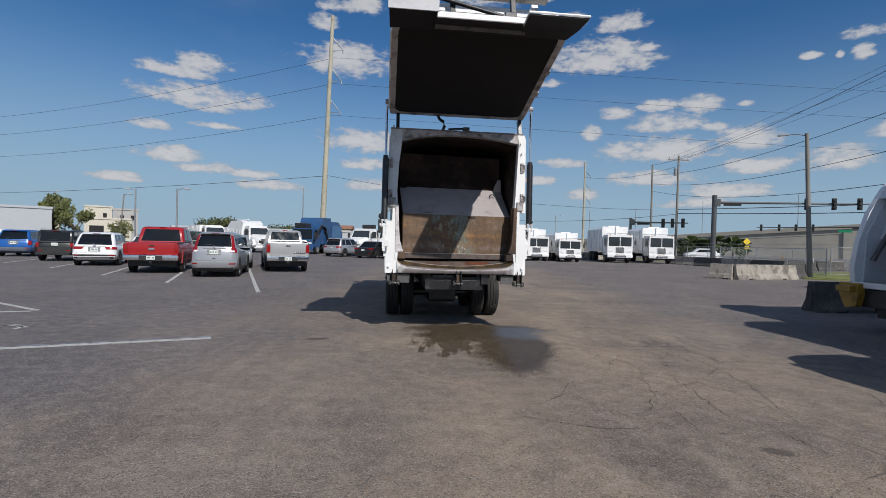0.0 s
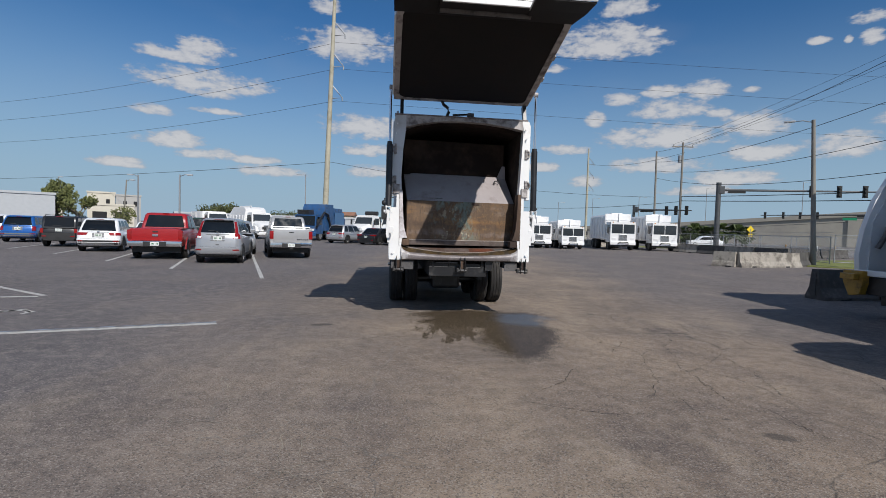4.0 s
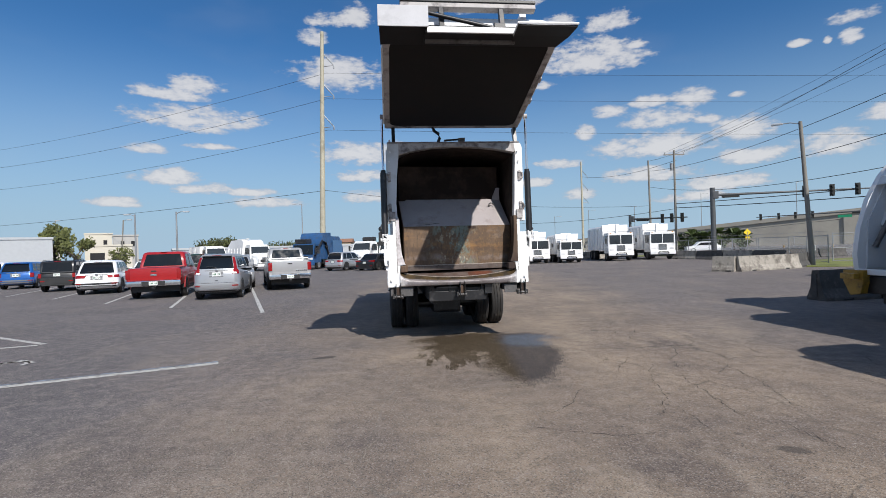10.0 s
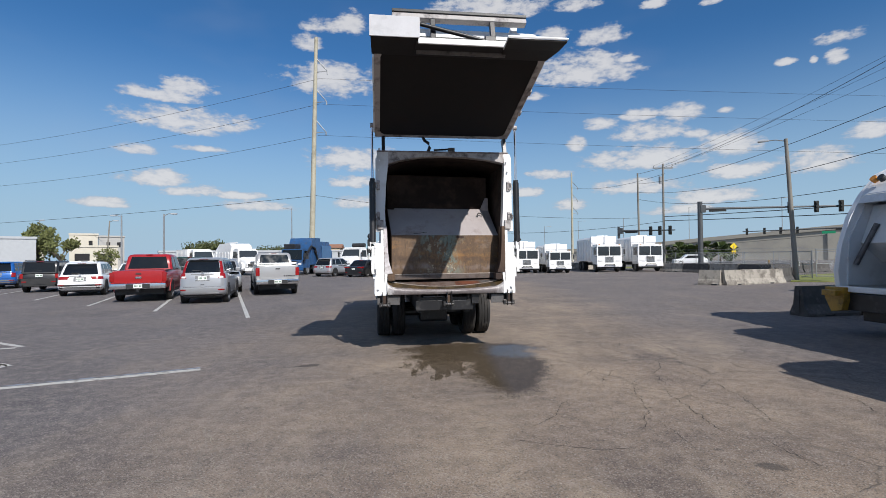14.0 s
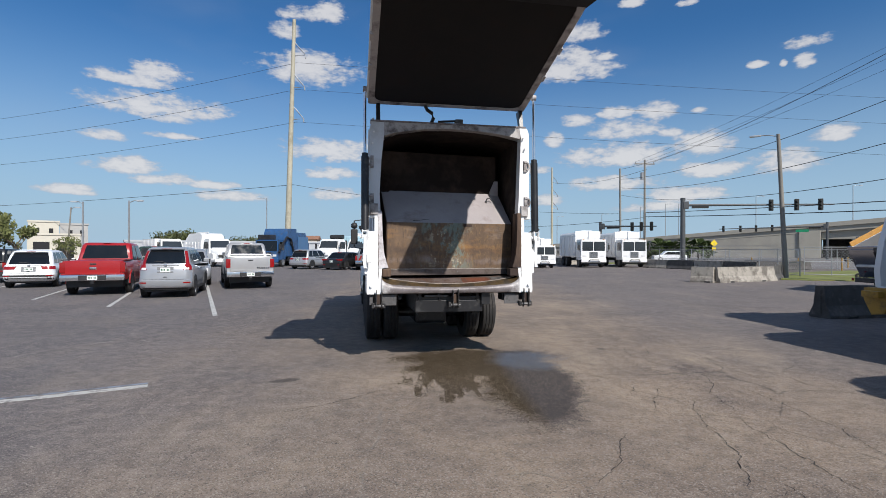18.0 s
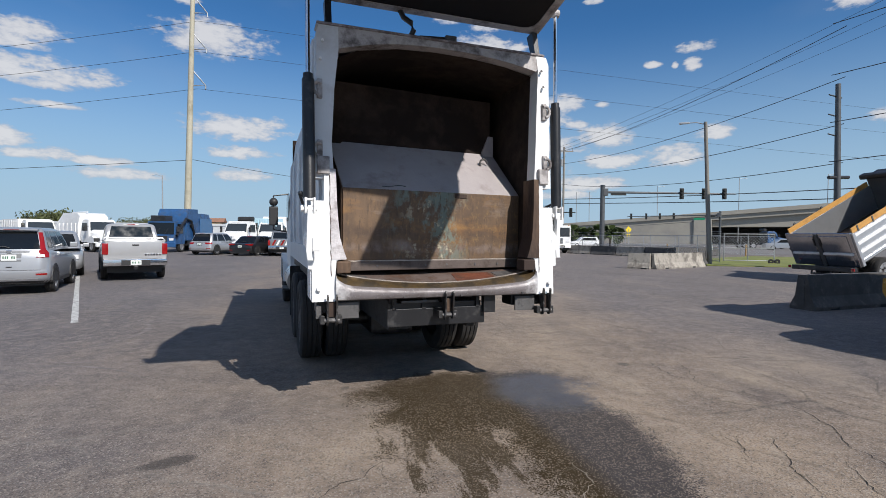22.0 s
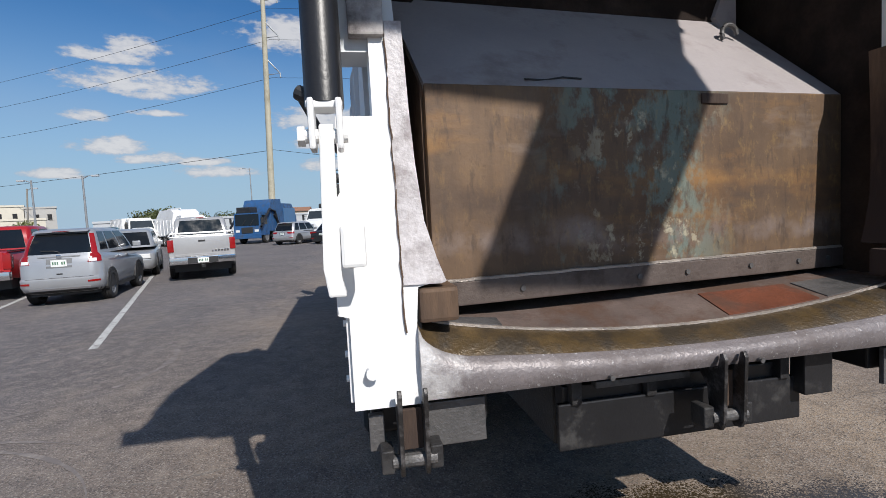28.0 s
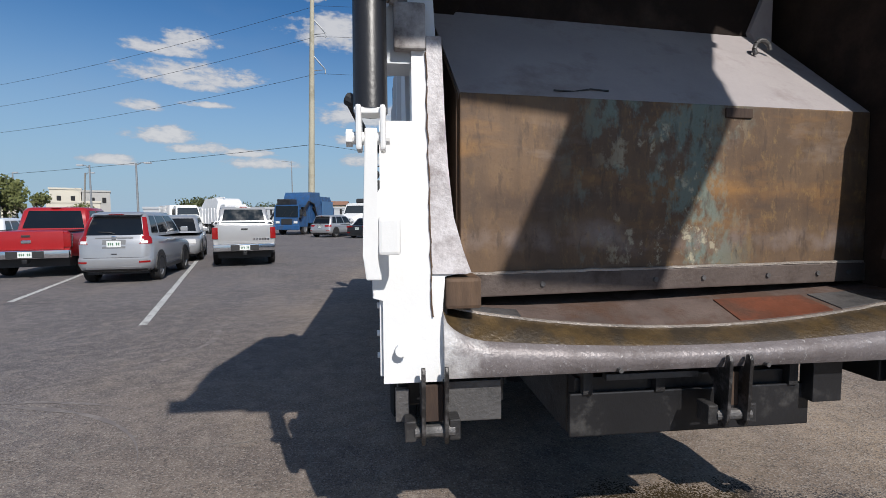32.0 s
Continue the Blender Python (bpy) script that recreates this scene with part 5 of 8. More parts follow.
def cab():
    part("cab_shell", loft([[(sx * w, y, z) for sx, z in ((-1, 0.95), (-1, 2.0), (-0.93, 2.75), (0.93, 2.75), (1, 2.0), (1, 0.95))] for y, w in ((6.2, 1.12), (7.9, 1.12), (8.2, 1.08))]), WHITE, TRUCK, "white cab")
    part("hood", loft([[(sx * w, y, z) for sx, z in ((-1, 0.9), (-1, top_ - 0.15), (-0.8, top_), (0.8, top_), (1, top_ - 0.15), (1, 0.9))] for y, w, top_ in ((8.2, 0.95, 1.85), (9.6, 0.8, 1.65))]), WHITE, TRUCK)
    for sd in (-1, 1):
        part("side_window", block(*sorted((sd * 1.12, sd * 1.126)), 7.0, 7.9, 1.95, 2.55), CAB_GLASS, TRUCK)
        x = sd * 1.42
        bm = wire([(sd * 1.1, 7.95, 2.6), (x, 7.9, 2.55), (x, 7.9, 1.75), (sd * 1.1, 7.95, 1.7)], 0.02, 8)
        part("mirror_bracket", bm, BLACK, TRUCK)
        part("mirror_head", block(x - 0.1, x + 0.1, 7.84, 7.95, 1.85, 2.3, 0.03), PLASTIC, TRUCK, "black mirror housing")
        bm = bmesh.new()
        bmesh.ops.create_uvsphere(bm, u_segments=14, v_segments=8, radius=0.1)
        bmesh.ops.transform(bm, matrix=pose(x, 7.86, 2.4), verts=bm.verts)
        part("round_mirror", bm, PLASTIC, TRUCK, "", True)


cab()


# ---- cars ----
def lerp(a, b, t):
    return a + (b - a) * t


def number_plate(parent, x, y, z, back=True):
    pl = part("plate", block(x - 0.155, x + 0.155, y - 0.012, y, z - 0.077, z + 0.077, 0.004), PLATE_WHITE, parent, "white number plate with green marks")
    for i in range(6):
        if i == 3:
            continue
        cx = x - 0.11 + i * 0.044
        part("plate_bar", block(cx - 0.013, cx + 0.013, y - 0.015, y - 0.012, z - 0.03, z + 0.035), PLATE_GREEN, pl)
    return pl


def outline(w, y0, y1, r, n=5):
    """A rounded oblong seen from above."""
    pts = []
    for cx, cy, a0 in ((w - r, y0 + r, -90), (w - r, y1 - r, 0), (-w + r, y1 - r, 90), (-w + r, y0 + r, 180)):
        for k in range(n + 1):
            a = radians(a0 + 90 * k / n)
            pts.append((cx + r * math.cos(a), cy + r * math.sin(a)))
    return pts


def level(levels, z):
    for a, b in zip(levels, levels[1:]):
        if z <= b[0]:
            t = max(0.0, (z - a[0]) / (b[0] - a[0]))
            return [lerp(p, q, t) for p, q in zip(a[1:], b[1:])]
    return list(levels[-1][1:])


def skin_patch(name, levels, z0, z1, f0, f1, side, off, material, parent, label="", nz=6, nu=8, dz=None):
    """A panel laid on a car's shell: at the back it runs in x from f0(z) to f1(z), on a flank in y; off is how proud it stands."""
    bm = bmesh.new()
    front, back = [], []
    for i in range(nz + 1):
        z = lerp(z0, z1, i / nz)
        y0, y1, w, r = level(levels, z)
        fr, bk = [], []
        for k in range(nu + 1):
            v = lerp(f0(z), f1(z), k / nu)
            if side == 0:
                d = min(r, max(0.0, abs(v) - (w - r)))
                p, o = Vector((v, y0 + r - math.sqrt(r * r - d * d), z)), Vector((math.copysign(d / r, v), -math.sqrt(max(0.0, 1 - (d / r) ** 2)), 0.12))
            else:
                d = min(r, max(0.0, (y0 + r) - v))
                p, o = Vector((side * (w - r + math.sqrt(r * r - d * d)), v, z)), Vector((side * math.sqrt(max(0.0, 1 - (d / r) ** 2)), -d / r, 0.12))
            if dz:
                p.z -= dz(p.y, p.z)
            fr.append(bm.verts.new(p + o * off)), bk.append(bm.verts.new(p - o * 0.02))
        front.append(fr), back.append(bk)
    for i in range(nz):
        for k in range(nu):
            bm.faces.new((front[i][k], front[i][k + 1], front[i + 1][k + 1], front[i + 1][k]))
        for k in (0, nu):
            bm.faces.new((front[i][k], front[i + 1][k], back[i + 1][k], back[i][k]))
    for i in (0, nz):
        for k in range(nu):
            bm.faces.new((front[i][k], front[i][k + 1], back[i][k + 1], back[i][k]))
    return part(name, bm, material, parent, label, True)


def utility_shell(c, paint, L, W, H, belt, clear, cab, roof, hood, lamp, trim):
    """Body and greenhouse of a utility car, each a stack of rounded outlines, with glass, lamps and bumper laid on."""
    w = W / 2
    low = [(clear + 0.02, 0.16, L - 0.16, w - 0.10, 0.25), (clear + 0.08, 0.04, L - 0.06, w - 0.03, 0.28), (clear + 0.2, -0.03, L - 0.01, w, 0.28), (clear + 0.34, -0.025, L, w + 0.005, 0.28), (clear + 0.385, 0.045, L - 0.04, w, 0.26), (belt - 0.22, 0.065, L - 0.1, w + 0.006, 0.26), (belt - 0.08, 0.11, L - 0.2, w - 0.012, 0.25), (belt, 0.15, L - 0.3, w - 0.06, 0.23)]
    fall = belt - hood + 0.16

    def dip(y, z):
        t = min(1.0, max(0.0, (y - cab[1] + 0.5) / (L - cab[1] + 0.2)))
        return fall * t * t * (3 - 2 * t) * min(1.0, max(0.0, (z - clear - 0.4) / (belt - clear - 0.4)))

    def rings(levels, bend):
        return [[(x, y, z - (dip(y, z) if bend else 0.0)) for x, y in outline(ww, y0, y1, r)] for z, y0, y1, ww, r in levels]

    up = []
    for t, f, k in ((0.0, 0.0, 1.0), (0.3, 0.2, 0.955), (0.6, 0.47, 0.9), (0.82, 0.74, 0.845), (0.92, 0.95, 0.80), (0.975, 1.2, 0.72), (1.0, 1.6, 0.58)):
        up.append((lerp(belt - 0.03, H, t), lerp(cab[0], roof[0], f), lerp(cab[1], roof[1], f), (w - 0.065) * k, 0.2 * k))
    part("body", loft(rings(low, True)), paint, c, "", True)
    part("cabin", loft(rings(up, False)), paint, c, "", True)
    zt = lerp(belt, H, 0.80)
    skin_patch("rear_window", up, belt + 0.02, zt, lambda z: -level(up, z)[2] + 0.13, lambda z: level(up, z)[2] - 0.13, 0, 0.006, GLASS, c, "", 6, 14)
    part("windscreen", loft([[(sx * (level(up, z)[2] - 0.12), level(up, z)[1] + o, z) for sx in (-1, 1)] + [(sx * (level(up, z)[2] - 0.12), level(up, z)[1] - 0.05, z) for sx in (1, -1)] for z, o in ((lerp(belt - 0.03, H, f), 0.008) for f in (0.1, 0.3, 0.45, 0.6, 0.7, 0.8))]), GLASS, c)
    for sd in (-1, 1):
        for a, b in ((0.07, 0.25), (0.285, 0.58), (0.615, 0.9)):
            skin_patch("side_window", up, belt + 0.05, lerp(belt, H, 0.83), lambda z: lerp(level(up, z)[0], level(up, z)[1], a), lambda z: lerp(level(up, z)[0], level(up, z)[1], b), sd, 0.005, GLASS, c, "", 4, 6)
        if lamp == "tall":
            skin_patch("tail_lamp", low, belt - 0.2, belt - 0.01, lambda z: sd * (level(low, z)[2] - 0.27 + 0.5 * (z - belt + 0.2)), lambda z: sd * (level(low, z)[2] - 0.03), 0, 0.012, LAMP_RED, c, "tall red tail lamp", 5, 8)
            skin_patch("tail_lamp", up, belt - 0.01, lerp(belt, H, 0.78), lambda z: sd * (level(up, z)[2] - 0.135 + 0.06 * (z - belt)), lambda z: sd * (level(up, z)[2] - 0.035), 0, 0.014, LAMP_RED, c, "", 8, 6)
            skin_patch("lamp_insert", low, belt - 0.19, belt - 0.12, lambda z: sd * (level(low, z)[2] - 0.24), lambda z: sd * (level(low, z)[2] - 0.1), 0, 0.016, LAMP_CLEAR, c, "", 2, 4)
        elif lamp == "wide":
            skin_patch("tail_lamp", low, belt - 0.2, belt - 0.07, lambda z: sd * (w * 0.46 + 0.5 * (belt - 0.07 - z)), lambda z: sd * (level(low, z)[2] - 0.01), 0, 0.012, LAMP_RED, c, "wide red tail lamp", 3, 10)
        else:
            skin_patch("tail_lamp", low, belt - 0.32, belt - 0.06, lambda z: sd * (level(low, z)[2] - 0.2), lambda z: sd * (level(low, z)[2] - 0.03), 0, 0.012, LAMP_RED, c, "square red tail lamp", 4, 8)
        skin_patch("reflector", low, clear + 0.245, clear + 0.29, lambda z: sd * w * 0.68, lambda z: sd * w * 0.94, 0, 0.008, LAMP_RED, c, "", 1, 6)
    edge = lambda k: (lambda z: k * (level(low, z)[2] - 0.03))
    skin_patch("bumper", low, clear + 0.035, clear + (0.09 if trim is paint else 0.3), edge(-1), edge(1), 0, 0.006, PLASTIC if trim is paint else trim, c, "dark lower bumper", 4, 18)
    skin_patch("skid_plate", low, clear + 0.1, clear + 0.15, lambda z: -w * 0.72, lambda z: w * 0.72, 0, 0.016, ALU, c, "", 2, 12)
    skin_patch("hatch_seam", low, clear + 0.372, clear + 0.38, lambda z: -w * 0.8, lambda z: w * 0.8, 0, 0.003, PLASTIC, c, "", 1, 12)
    skin_patch("trim_strip", low, belt - 0.06, belt - 0.035, lambda z: -w * 0.5, lambda z: w * 0.5, 0, 0.014, GREY_PLASTIC, c, "dark grey strip under the rear window", 1, 8)
    skin_patch("plate_recess", low, belt - 0.30, belt - 0.09, lambda z: -0.25, lambda z: 0.25, 0, 0.003, GREY_PLASTIC, c, "", 2, 4)
    y = level(low, belt - 0.2)[0]
    number_plate(c, 0, y - 0.006, belt - 0.195)
    part("badge", block(-0.055, 0.055, level(low, belt - 0.05)[0] - 0.03, level(low, belt - 0.05)[0], belt - 0.085, belt - 0.005, 0.012), CHROME, c)
    part("hatch_handle", block(-0.06, 0.06, y - 0.035, y, clear + 0.45, clear + 0.475, 0.006), PLASTIC, c)
    wy = level(up, belt + 0.06)[0]
    part("wiper", wire([(0.0, wy - 0.03, belt + 0.05), (-0.1, wy - 0.022, belt + 0.085), (-0.36, wy - 0.012, belt + 0.1)], 0.011, 6), PLASTIC, c)
    ry = level(up, lerp(belt, H, 0.88))[0]
    part("spoiler", prism([(ry - 0.14, lerp(belt, H, 0.86)), (ry + 0.28, H - 0.03), (ry + 0.34, H - 0.005), (ry - 0.06, lerp(belt, H, 0.93))], "x", -w * 0.66, w * 0.66, 0.01), paint, c, "", True)
    part("brake_lamp", block(-0.16, 0.16, ry - 0.145, ry - 0.06, lerp(belt, H, 0.885), lerp(belt, H, 0.905), 0.005), LAMP_RED, c)
    for sd in (-1, 1):
        skin_patch("side_crease", low, belt - 0.2, belt - 0.175, lambda z: 0.6, lambda z: cab[1] - 0.1, sd, 0.008, paint, c, "", 1, 6)


def car(name, label, category, m, paint, L=4.55, W=1.82, H=1.62, belt=0.98, clear=0.24, r=0.34, cab=(0.25, 3.35), roof=(0.62, 2.55), hood=0.95, bed=None, axles=(0.85, 3.5), kind="suv", lamp="tall", trim=None, rim=None, rails=False, group="parked cars"):
    """A car seen mostly from behind: y runs forward from the rear bumper."""
    c = thing(name, m, label, category, group)
    w = W / 2
    trim = trim or paint

    def ring(y, zb, zt, k):
        return [(-w * k + 0.07, y, zb), (-w * k, y, zb + 0.14), (-w * k - 0.015, y, lerp(zb, zt, 0.55)), (-w * k + 0.01, y, zt - 0.1), (-w * k + 0.07, y, zt - 0.015), (-w * k * 0.55, y, zt + 0.01), (w * k * 0.55, y, zt + 0.01), (w * k - 0.07, y, zt - 0.015), (w * k - 0.01, y, zt - 0.1), (w * k + 0.015, y, lerp(zb, zt, 0.55)), (w * k, y, zb + 0.14), (w * k - 0.07, y, zb)]

    if bed:
        st = [(0.0, clear + 0.32, belt + 0.08, 0.965), (0.06, clear + 0.26, belt + 0.1, 0.985), (bed, clear + 0.1, belt + 0.1, 1.0), (cab[1], clear + 0.1, belt, 1.0), (L - 0.7, clear + 0.08, hood, 0.99), (L - 0.12, clear + 0.1, hood - 0.1, 0.94), (L, clear + 0.2, hood - 0.25, 0.86)]
    else:
        st = [(0.0, clear + 0.2, belt - 0.22, 0.9), (0.05, clear + 0.1, belt - 0.08, 0.945), (0.2, clear + 0.02, belt - 0.01, 0.975), (1.0, clear, belt, 1.0), (cab[1], clear, belt - 0.01, 1.0), (L - 0.75, clear, hood - 0.04, 0.98), (L - 0.15, clear + 0.06, hood - 0.17, 0.9), (L, clear + 0.18, hood - 0.32, 0.78)]
    if kind != "suv":
        part("body", loft([ring(*s) for s in st]), paint, c, "", True)
    # cabin as a tapered box with glass set into it
    wr = w * (0.80 if kind != "box" else 0.92)
    y0, y1 = cab
    ry0, ry1 = roof
    zb, zt = belt - 0.03, H

    def corner(fx, fy, t):
        yb = y0 if fy < 0 else y1
        yr = ry0 if fy < 0 else ry1
        return Vector((fx * lerp(w - 0.06, wr, t), lerp(yb, yr, t), lerp(zb, zt, t)))

    rings = []
    for t in (0.0, 0.45, 0.86, 0.96, 1.0) if kind != "suv" else ():
        ins = 0.0 if t < 0.9 else (0.04 if t < 0.99 else 0.16)
        pts = []
        for fx, fy in ((-1, -1), (1, -1), (1, 1), (-1, 1)):
            p = corner(fx, fy, min(t, 0.97))
            p.z = lerp(zb, zt, t)
            p.x -= fx * ins
            p.y -= fy * ins
            for dx, dy in ((0.07 * fx * -1, 0.0), (0.0, 0.07 * fy * -1)) if fx * fy < 0 else ((0.0, 0.07 * fy * -1), (0.07 * fx * -1, 0.0)):
                pts.append((p.x + dx, p.y + dy, p.z))
        rings.append(pts)
    if kind == "suv":
        utility_shell(c, paint, L, W, H, belt, clear, cab, roof, hood, lamp, trim)
    else:
        part("cabin", loft(rings), paint, c, "", True)

    def pane(nm, corners, s0, s1, t0, t1, out, material=GLASS):
        a, b, d, e = corners  # belt a, belt b, roof a, roof b
        def pt(s, t):
            return a.lerp(b, s).lerp(d.lerp(e, s), t)
        q = [pt(s0, t0), pt(s1, t0), pt(s1 - 0.03 * (s1 - s0), t1), pt(s0 + 0.03 * (s1 - s0), t1)]
        bm = bmesh.new()
        o = Vector(out) * 0.011
        i = Vector(out) * -0.02
        bm1, bm2 = [bm.verts.new(p + o) for p in q], [bm.verts.new(p + i) for p in q]
        bm.faces.new(bm1)
        for k in range(4):
            bm.faces.new((bm1[k], bm1[(k + 1) % 4], bm2[(k + 1) % 4], bm2[k]))
        return part(nm, bm, material, c)

    BL, BR, FL, FR = corner(-1, -1, 0), corner(1, -1, 0), corner(-1, 1, 0), corner(1, 1, 0)
    TL, TR_, GL, GR = corner(-1, -1, 1), corner(1, -1, 1), corner(-1, 1, 1), corner(1, 1, 1)
    if kind == "suv":
        cuts = ()
    else:
        cuts = {"pickup": (0.08, 0.4, 0.45, 0.88), "sedan": (0.14, 0.46, 0.5, 0.86), "box": (0.05, 0.3, 0.34, 0.62, 0.66, 0.92)}[kind]
        pane("rear_window", (BL, BR, TL, TR_), 0.075, 0.925, 0.1 if not bed else 0.22, 0.86, (0, -1, 0.3))
        pane("windscreen", (FL, FR, GL, GR), 0.06, 0.94, 0.08, 0.9, (0, 0.7, 0.7), CAB_GLASS)
    for a, b in zip(cuts[::2], cuts[1::2]):
        pane("side_window", (BL, FL, TL, GL), a, b, 0.14, 0.86, (-1, 0, 0.2))
        pane("side_window", (BR, FR, TR_, GR), a, b, 0.14, 0.86, (1, 0, 0.2))
    # wheels and their dark arches
    for y in axles:
        for sd in (-1, 1):
            bm = prism([(y + (r + 0.085) * math.cos(radians(k)), max(clear + 0.03, r + (r + 0.085) * math.sin(radians(k)))) for k in range(-20, 201, 20)], "x", *sorted((sd * (w - 0.3), sd * (w + 0.022))))
            part("wheel_arch", bm, PLASTIC, c)
            wheel(c, sd * (w - 0.085), y, r, 0.23, sd, rim)
    part("underside", block(-w + 0.15, w - 0.15, 0.3, L - 0.3, clear - 0.05, clear + 0.3), PLASTIC, c)
    # tail
    yb = -0.012
    if bed:
        part("tailgate", block(-w + 0.16, w - 0.16, -0.03, 0.02, clear + 0.44, belt + 0.09, 0.012), paint, c, "", True)
        part("tailgate_handle", block(-0.1, 0.1, -0.042, -0.025, belt - 0.06, belt - 0.005, 0.006), PLASTIC, c)
        part("bumper", block(-w + 0.02, w - 0.02, -0.14, 0.06, clear + 0.2, clear + 0.42, 0.03), trim if trim is not paint else CHROME, c, "bright steel bumper", True)
        part("bumper_step", block(-0.42, 0.42, -0.15, -0.1, clear + 0.22, clear + 0.4, 0.01), PLASTIC, c)
        part("hitch", block(-0.06, 0.06, -0.2, 0.0, clear + 0.08, clear + 0.18, 0.01), BLACK, c)
        number_plate(c, 0, -0.15, clear + 0.31)
        for sd in (-1, 1):
            part("bed_rail", block(*sorted((sd * (w - 0.09), sd * (w - 0.02))), 0.05, bed - 0.1, belt + 0.1, belt + 0.125, 0.008), PLASTIC, c)
            part("tail_lamp", block(*sorted((sd * (w - 0.17), sd * (w - 0.0))), -0.035, 0.14, belt - 0.34, belt + 0.03, 0.012), LAMP_RED, c, "red tail lamp", True)
        part("brake_lamp", block(-0.12, 0.12, ry0 - 0.03, ry0 + 0.05, H - 0.035, H - 0.01, 0.005), LAMP_RED, c)
    elif kind != "suv":
        part("bumper", loft([[(-w * 0.93, 0.1, z), (-w * 0.86, yb - 0.05, z), (0, yb - 0.075, z), (w * 0.86, yb - 0.05, z), (w * 0.93, 0.1, z), (0, 0.25, z)] for z in (clear + 0.08, clear + 0.14, clear + 0.34, clear + 0.4)]), trim, c, "", True)
        part("bumper_skirt", block(-w * 0.8, w * 0.8, yb - 0.05, 0.15, clear - 0.02, clear + 0.1, 0.02), PLASTIC, c)
        number_plate(c, 0, -0.02, belt - 0.14 if kind != "sedan" else belt - 0.24)
        part("hatch_seam", block(-w * 0.74, w * 0.74, 0.0, 0.06, clear + 0.43, clear + 0.437), PLASTIC, c)
        for sd in (-1, 1):
            if lamp == "wide":
                part("tail_lamp", prism([(sd * (w * 0.42), belt - 0.13), (sd * (w - 0.03), belt - 0.18), (sd * (w - 0.03), belt - 0.04), (sd * (w * 0.5), belt - 0.06)], "y", -0.01, 0.28), LAMP_RED, c, "wide red tail lamp")
            else:
                part("tail_lamp", block(*sorted((sd * (w - 0.17), sd * (w - 0.03))), -0.02, 0.2, belt - 0.3, belt - 0.06, 0.01), LAMP_RED, c, "square red tail lamp")
            part("reflector", block(*sorted((sd * (w * 0.62), sd * (w * 0.86))), yb - 0.066, yb - 0.04, clear + 0.2, clear + 0.25, 0.004), LAMP_RED, c)
        part("wiper", stick((-0.3, y0 + 0.02, belt + 0.08), (0.12, y0 + 0.035, belt + 0.12), 0.012, 6), PLASTIC, c)
        part("brake_lamp", block(-0.16, 0.16, ry0 - 0.05, ry0 + 0.06, H - 0.045, H - 0.02, 0.005), LAMP_RED, c)
    if rails:
        for sd in (-1, 1):
            part("roof_rail", wire([(sd * wr * 0.86, ry0 + 0.05, H - 0.02), (sd * wr * 0.86, ry0 + 0.15, H + 0.05), (sd * wr * 0.86, ry1 - 0.2, H + 0.05), (sd * wr * 0.86, ry1 - 0.1, H - 0.02)], 0.018, 6), PLASTIC, c)
    for sd in (-1, 1):
        part("door_mirror", block(*sorted((sd * (w + 0.0), sd * (w + 0.2))), y1 - 0.42, y1 - 0.32, belt + 0.02, belt + 0.17, 0.03), paint if kind != "pickup" else PLASTIC, c)
        part("sill_trim", block(*sorted((sd * (w - 0.06), sd * (w + 0.012))), axles[0] + r + 0.12, axles[1] - r - 0.12, clear - 0.01, clear + 0.09, 0.01), PLASTIC, c)
        for s in (0.36, 0.62):
            yy = lerp(y0, y1, s)
            part("door_handle", block(*sorted((sd * (w - 0.01), sd * (w + 0.03))), yy, yy + 0.16, belt - 0.17, belt - 0.14, 0.006), paint, c)
        part("headlamp", block(*sorted((sd * (w * 0.5), sd * (w * 0.86))), L - 0.2, L - 0.02, hood - 0.36, hood - 0.2, 0.02), LAMP_CLEAR, c)
    part("grille", block(-w * 0.42, w * 0.42, L - 0.06, L + 0.015, hood - 0.5, hood - 0.24, 0.01), PLASTIC, c)
    return c


YAW = 22.6
tundra = car("pickup_truck", "silver crew-cab pickup parked on asphalt beside a white line", "pickup truck", pose(-7.15, 23.0, 0, 0, 0, 22), P_TUNDRA, L=5.8, W=1.9, H=1.98, belt=1.25, clear=0.32, r=0.41, cab=(1.78, 4.35), roof=(2.12, 3.55), hood=1.2, bed=1.72, axles=(1.25, 4.9), kind="pickup", trim=P_TUNDRA)
part("bed_cover", block(-0.9, 0.9, 0.03, 1.7, 1.335, 1.37, 0.012), P_TUNDRA, tundra, "silver bed cover")
part("bed_rack", wire([(-0.93, 0.45, 1.36), (-0.86, 0.5, 1.46), (0.86, 0.5, 1.46), (0.93, 0.45, 1.36)], 0.03, 8), P_TUNDRA, tundra)
part("roof_lamp", block(-0.25, 0.25, 2.1, 2.2, 1.935, 1.965, 0.01), LAMP_CLEAR, tundra)
for k in range(6):
    part("badge_bar", block(0.26 + k * 0.085, 0.32 + k * 0.085, -0.04, -0.028, 0.86, 0.93, 0.003), CHROME, tundra)
part("tailgate_crease", prism([(-0.78, 0.80), (-0.72, 0.84), (0.72, 0.84), (0.78, 0.80)], "y", -0.036, -0.028), P_TUNDRA, tundra)
car("sport_utility", "silver compact utility car with tall red tail lamps", "car", pose(-8.73, 18.95, 0, 0, 0, 14.5), P_SILVER, L=4.2, W=1.64, H=1.76, belt=1.17, clear=0.27, r=0.35, cab=(0.16, 3.3), roof=(0.5, 2.4), hood=1.06, axles=(0.8, 3.3), kind="suv", lamp="tall")
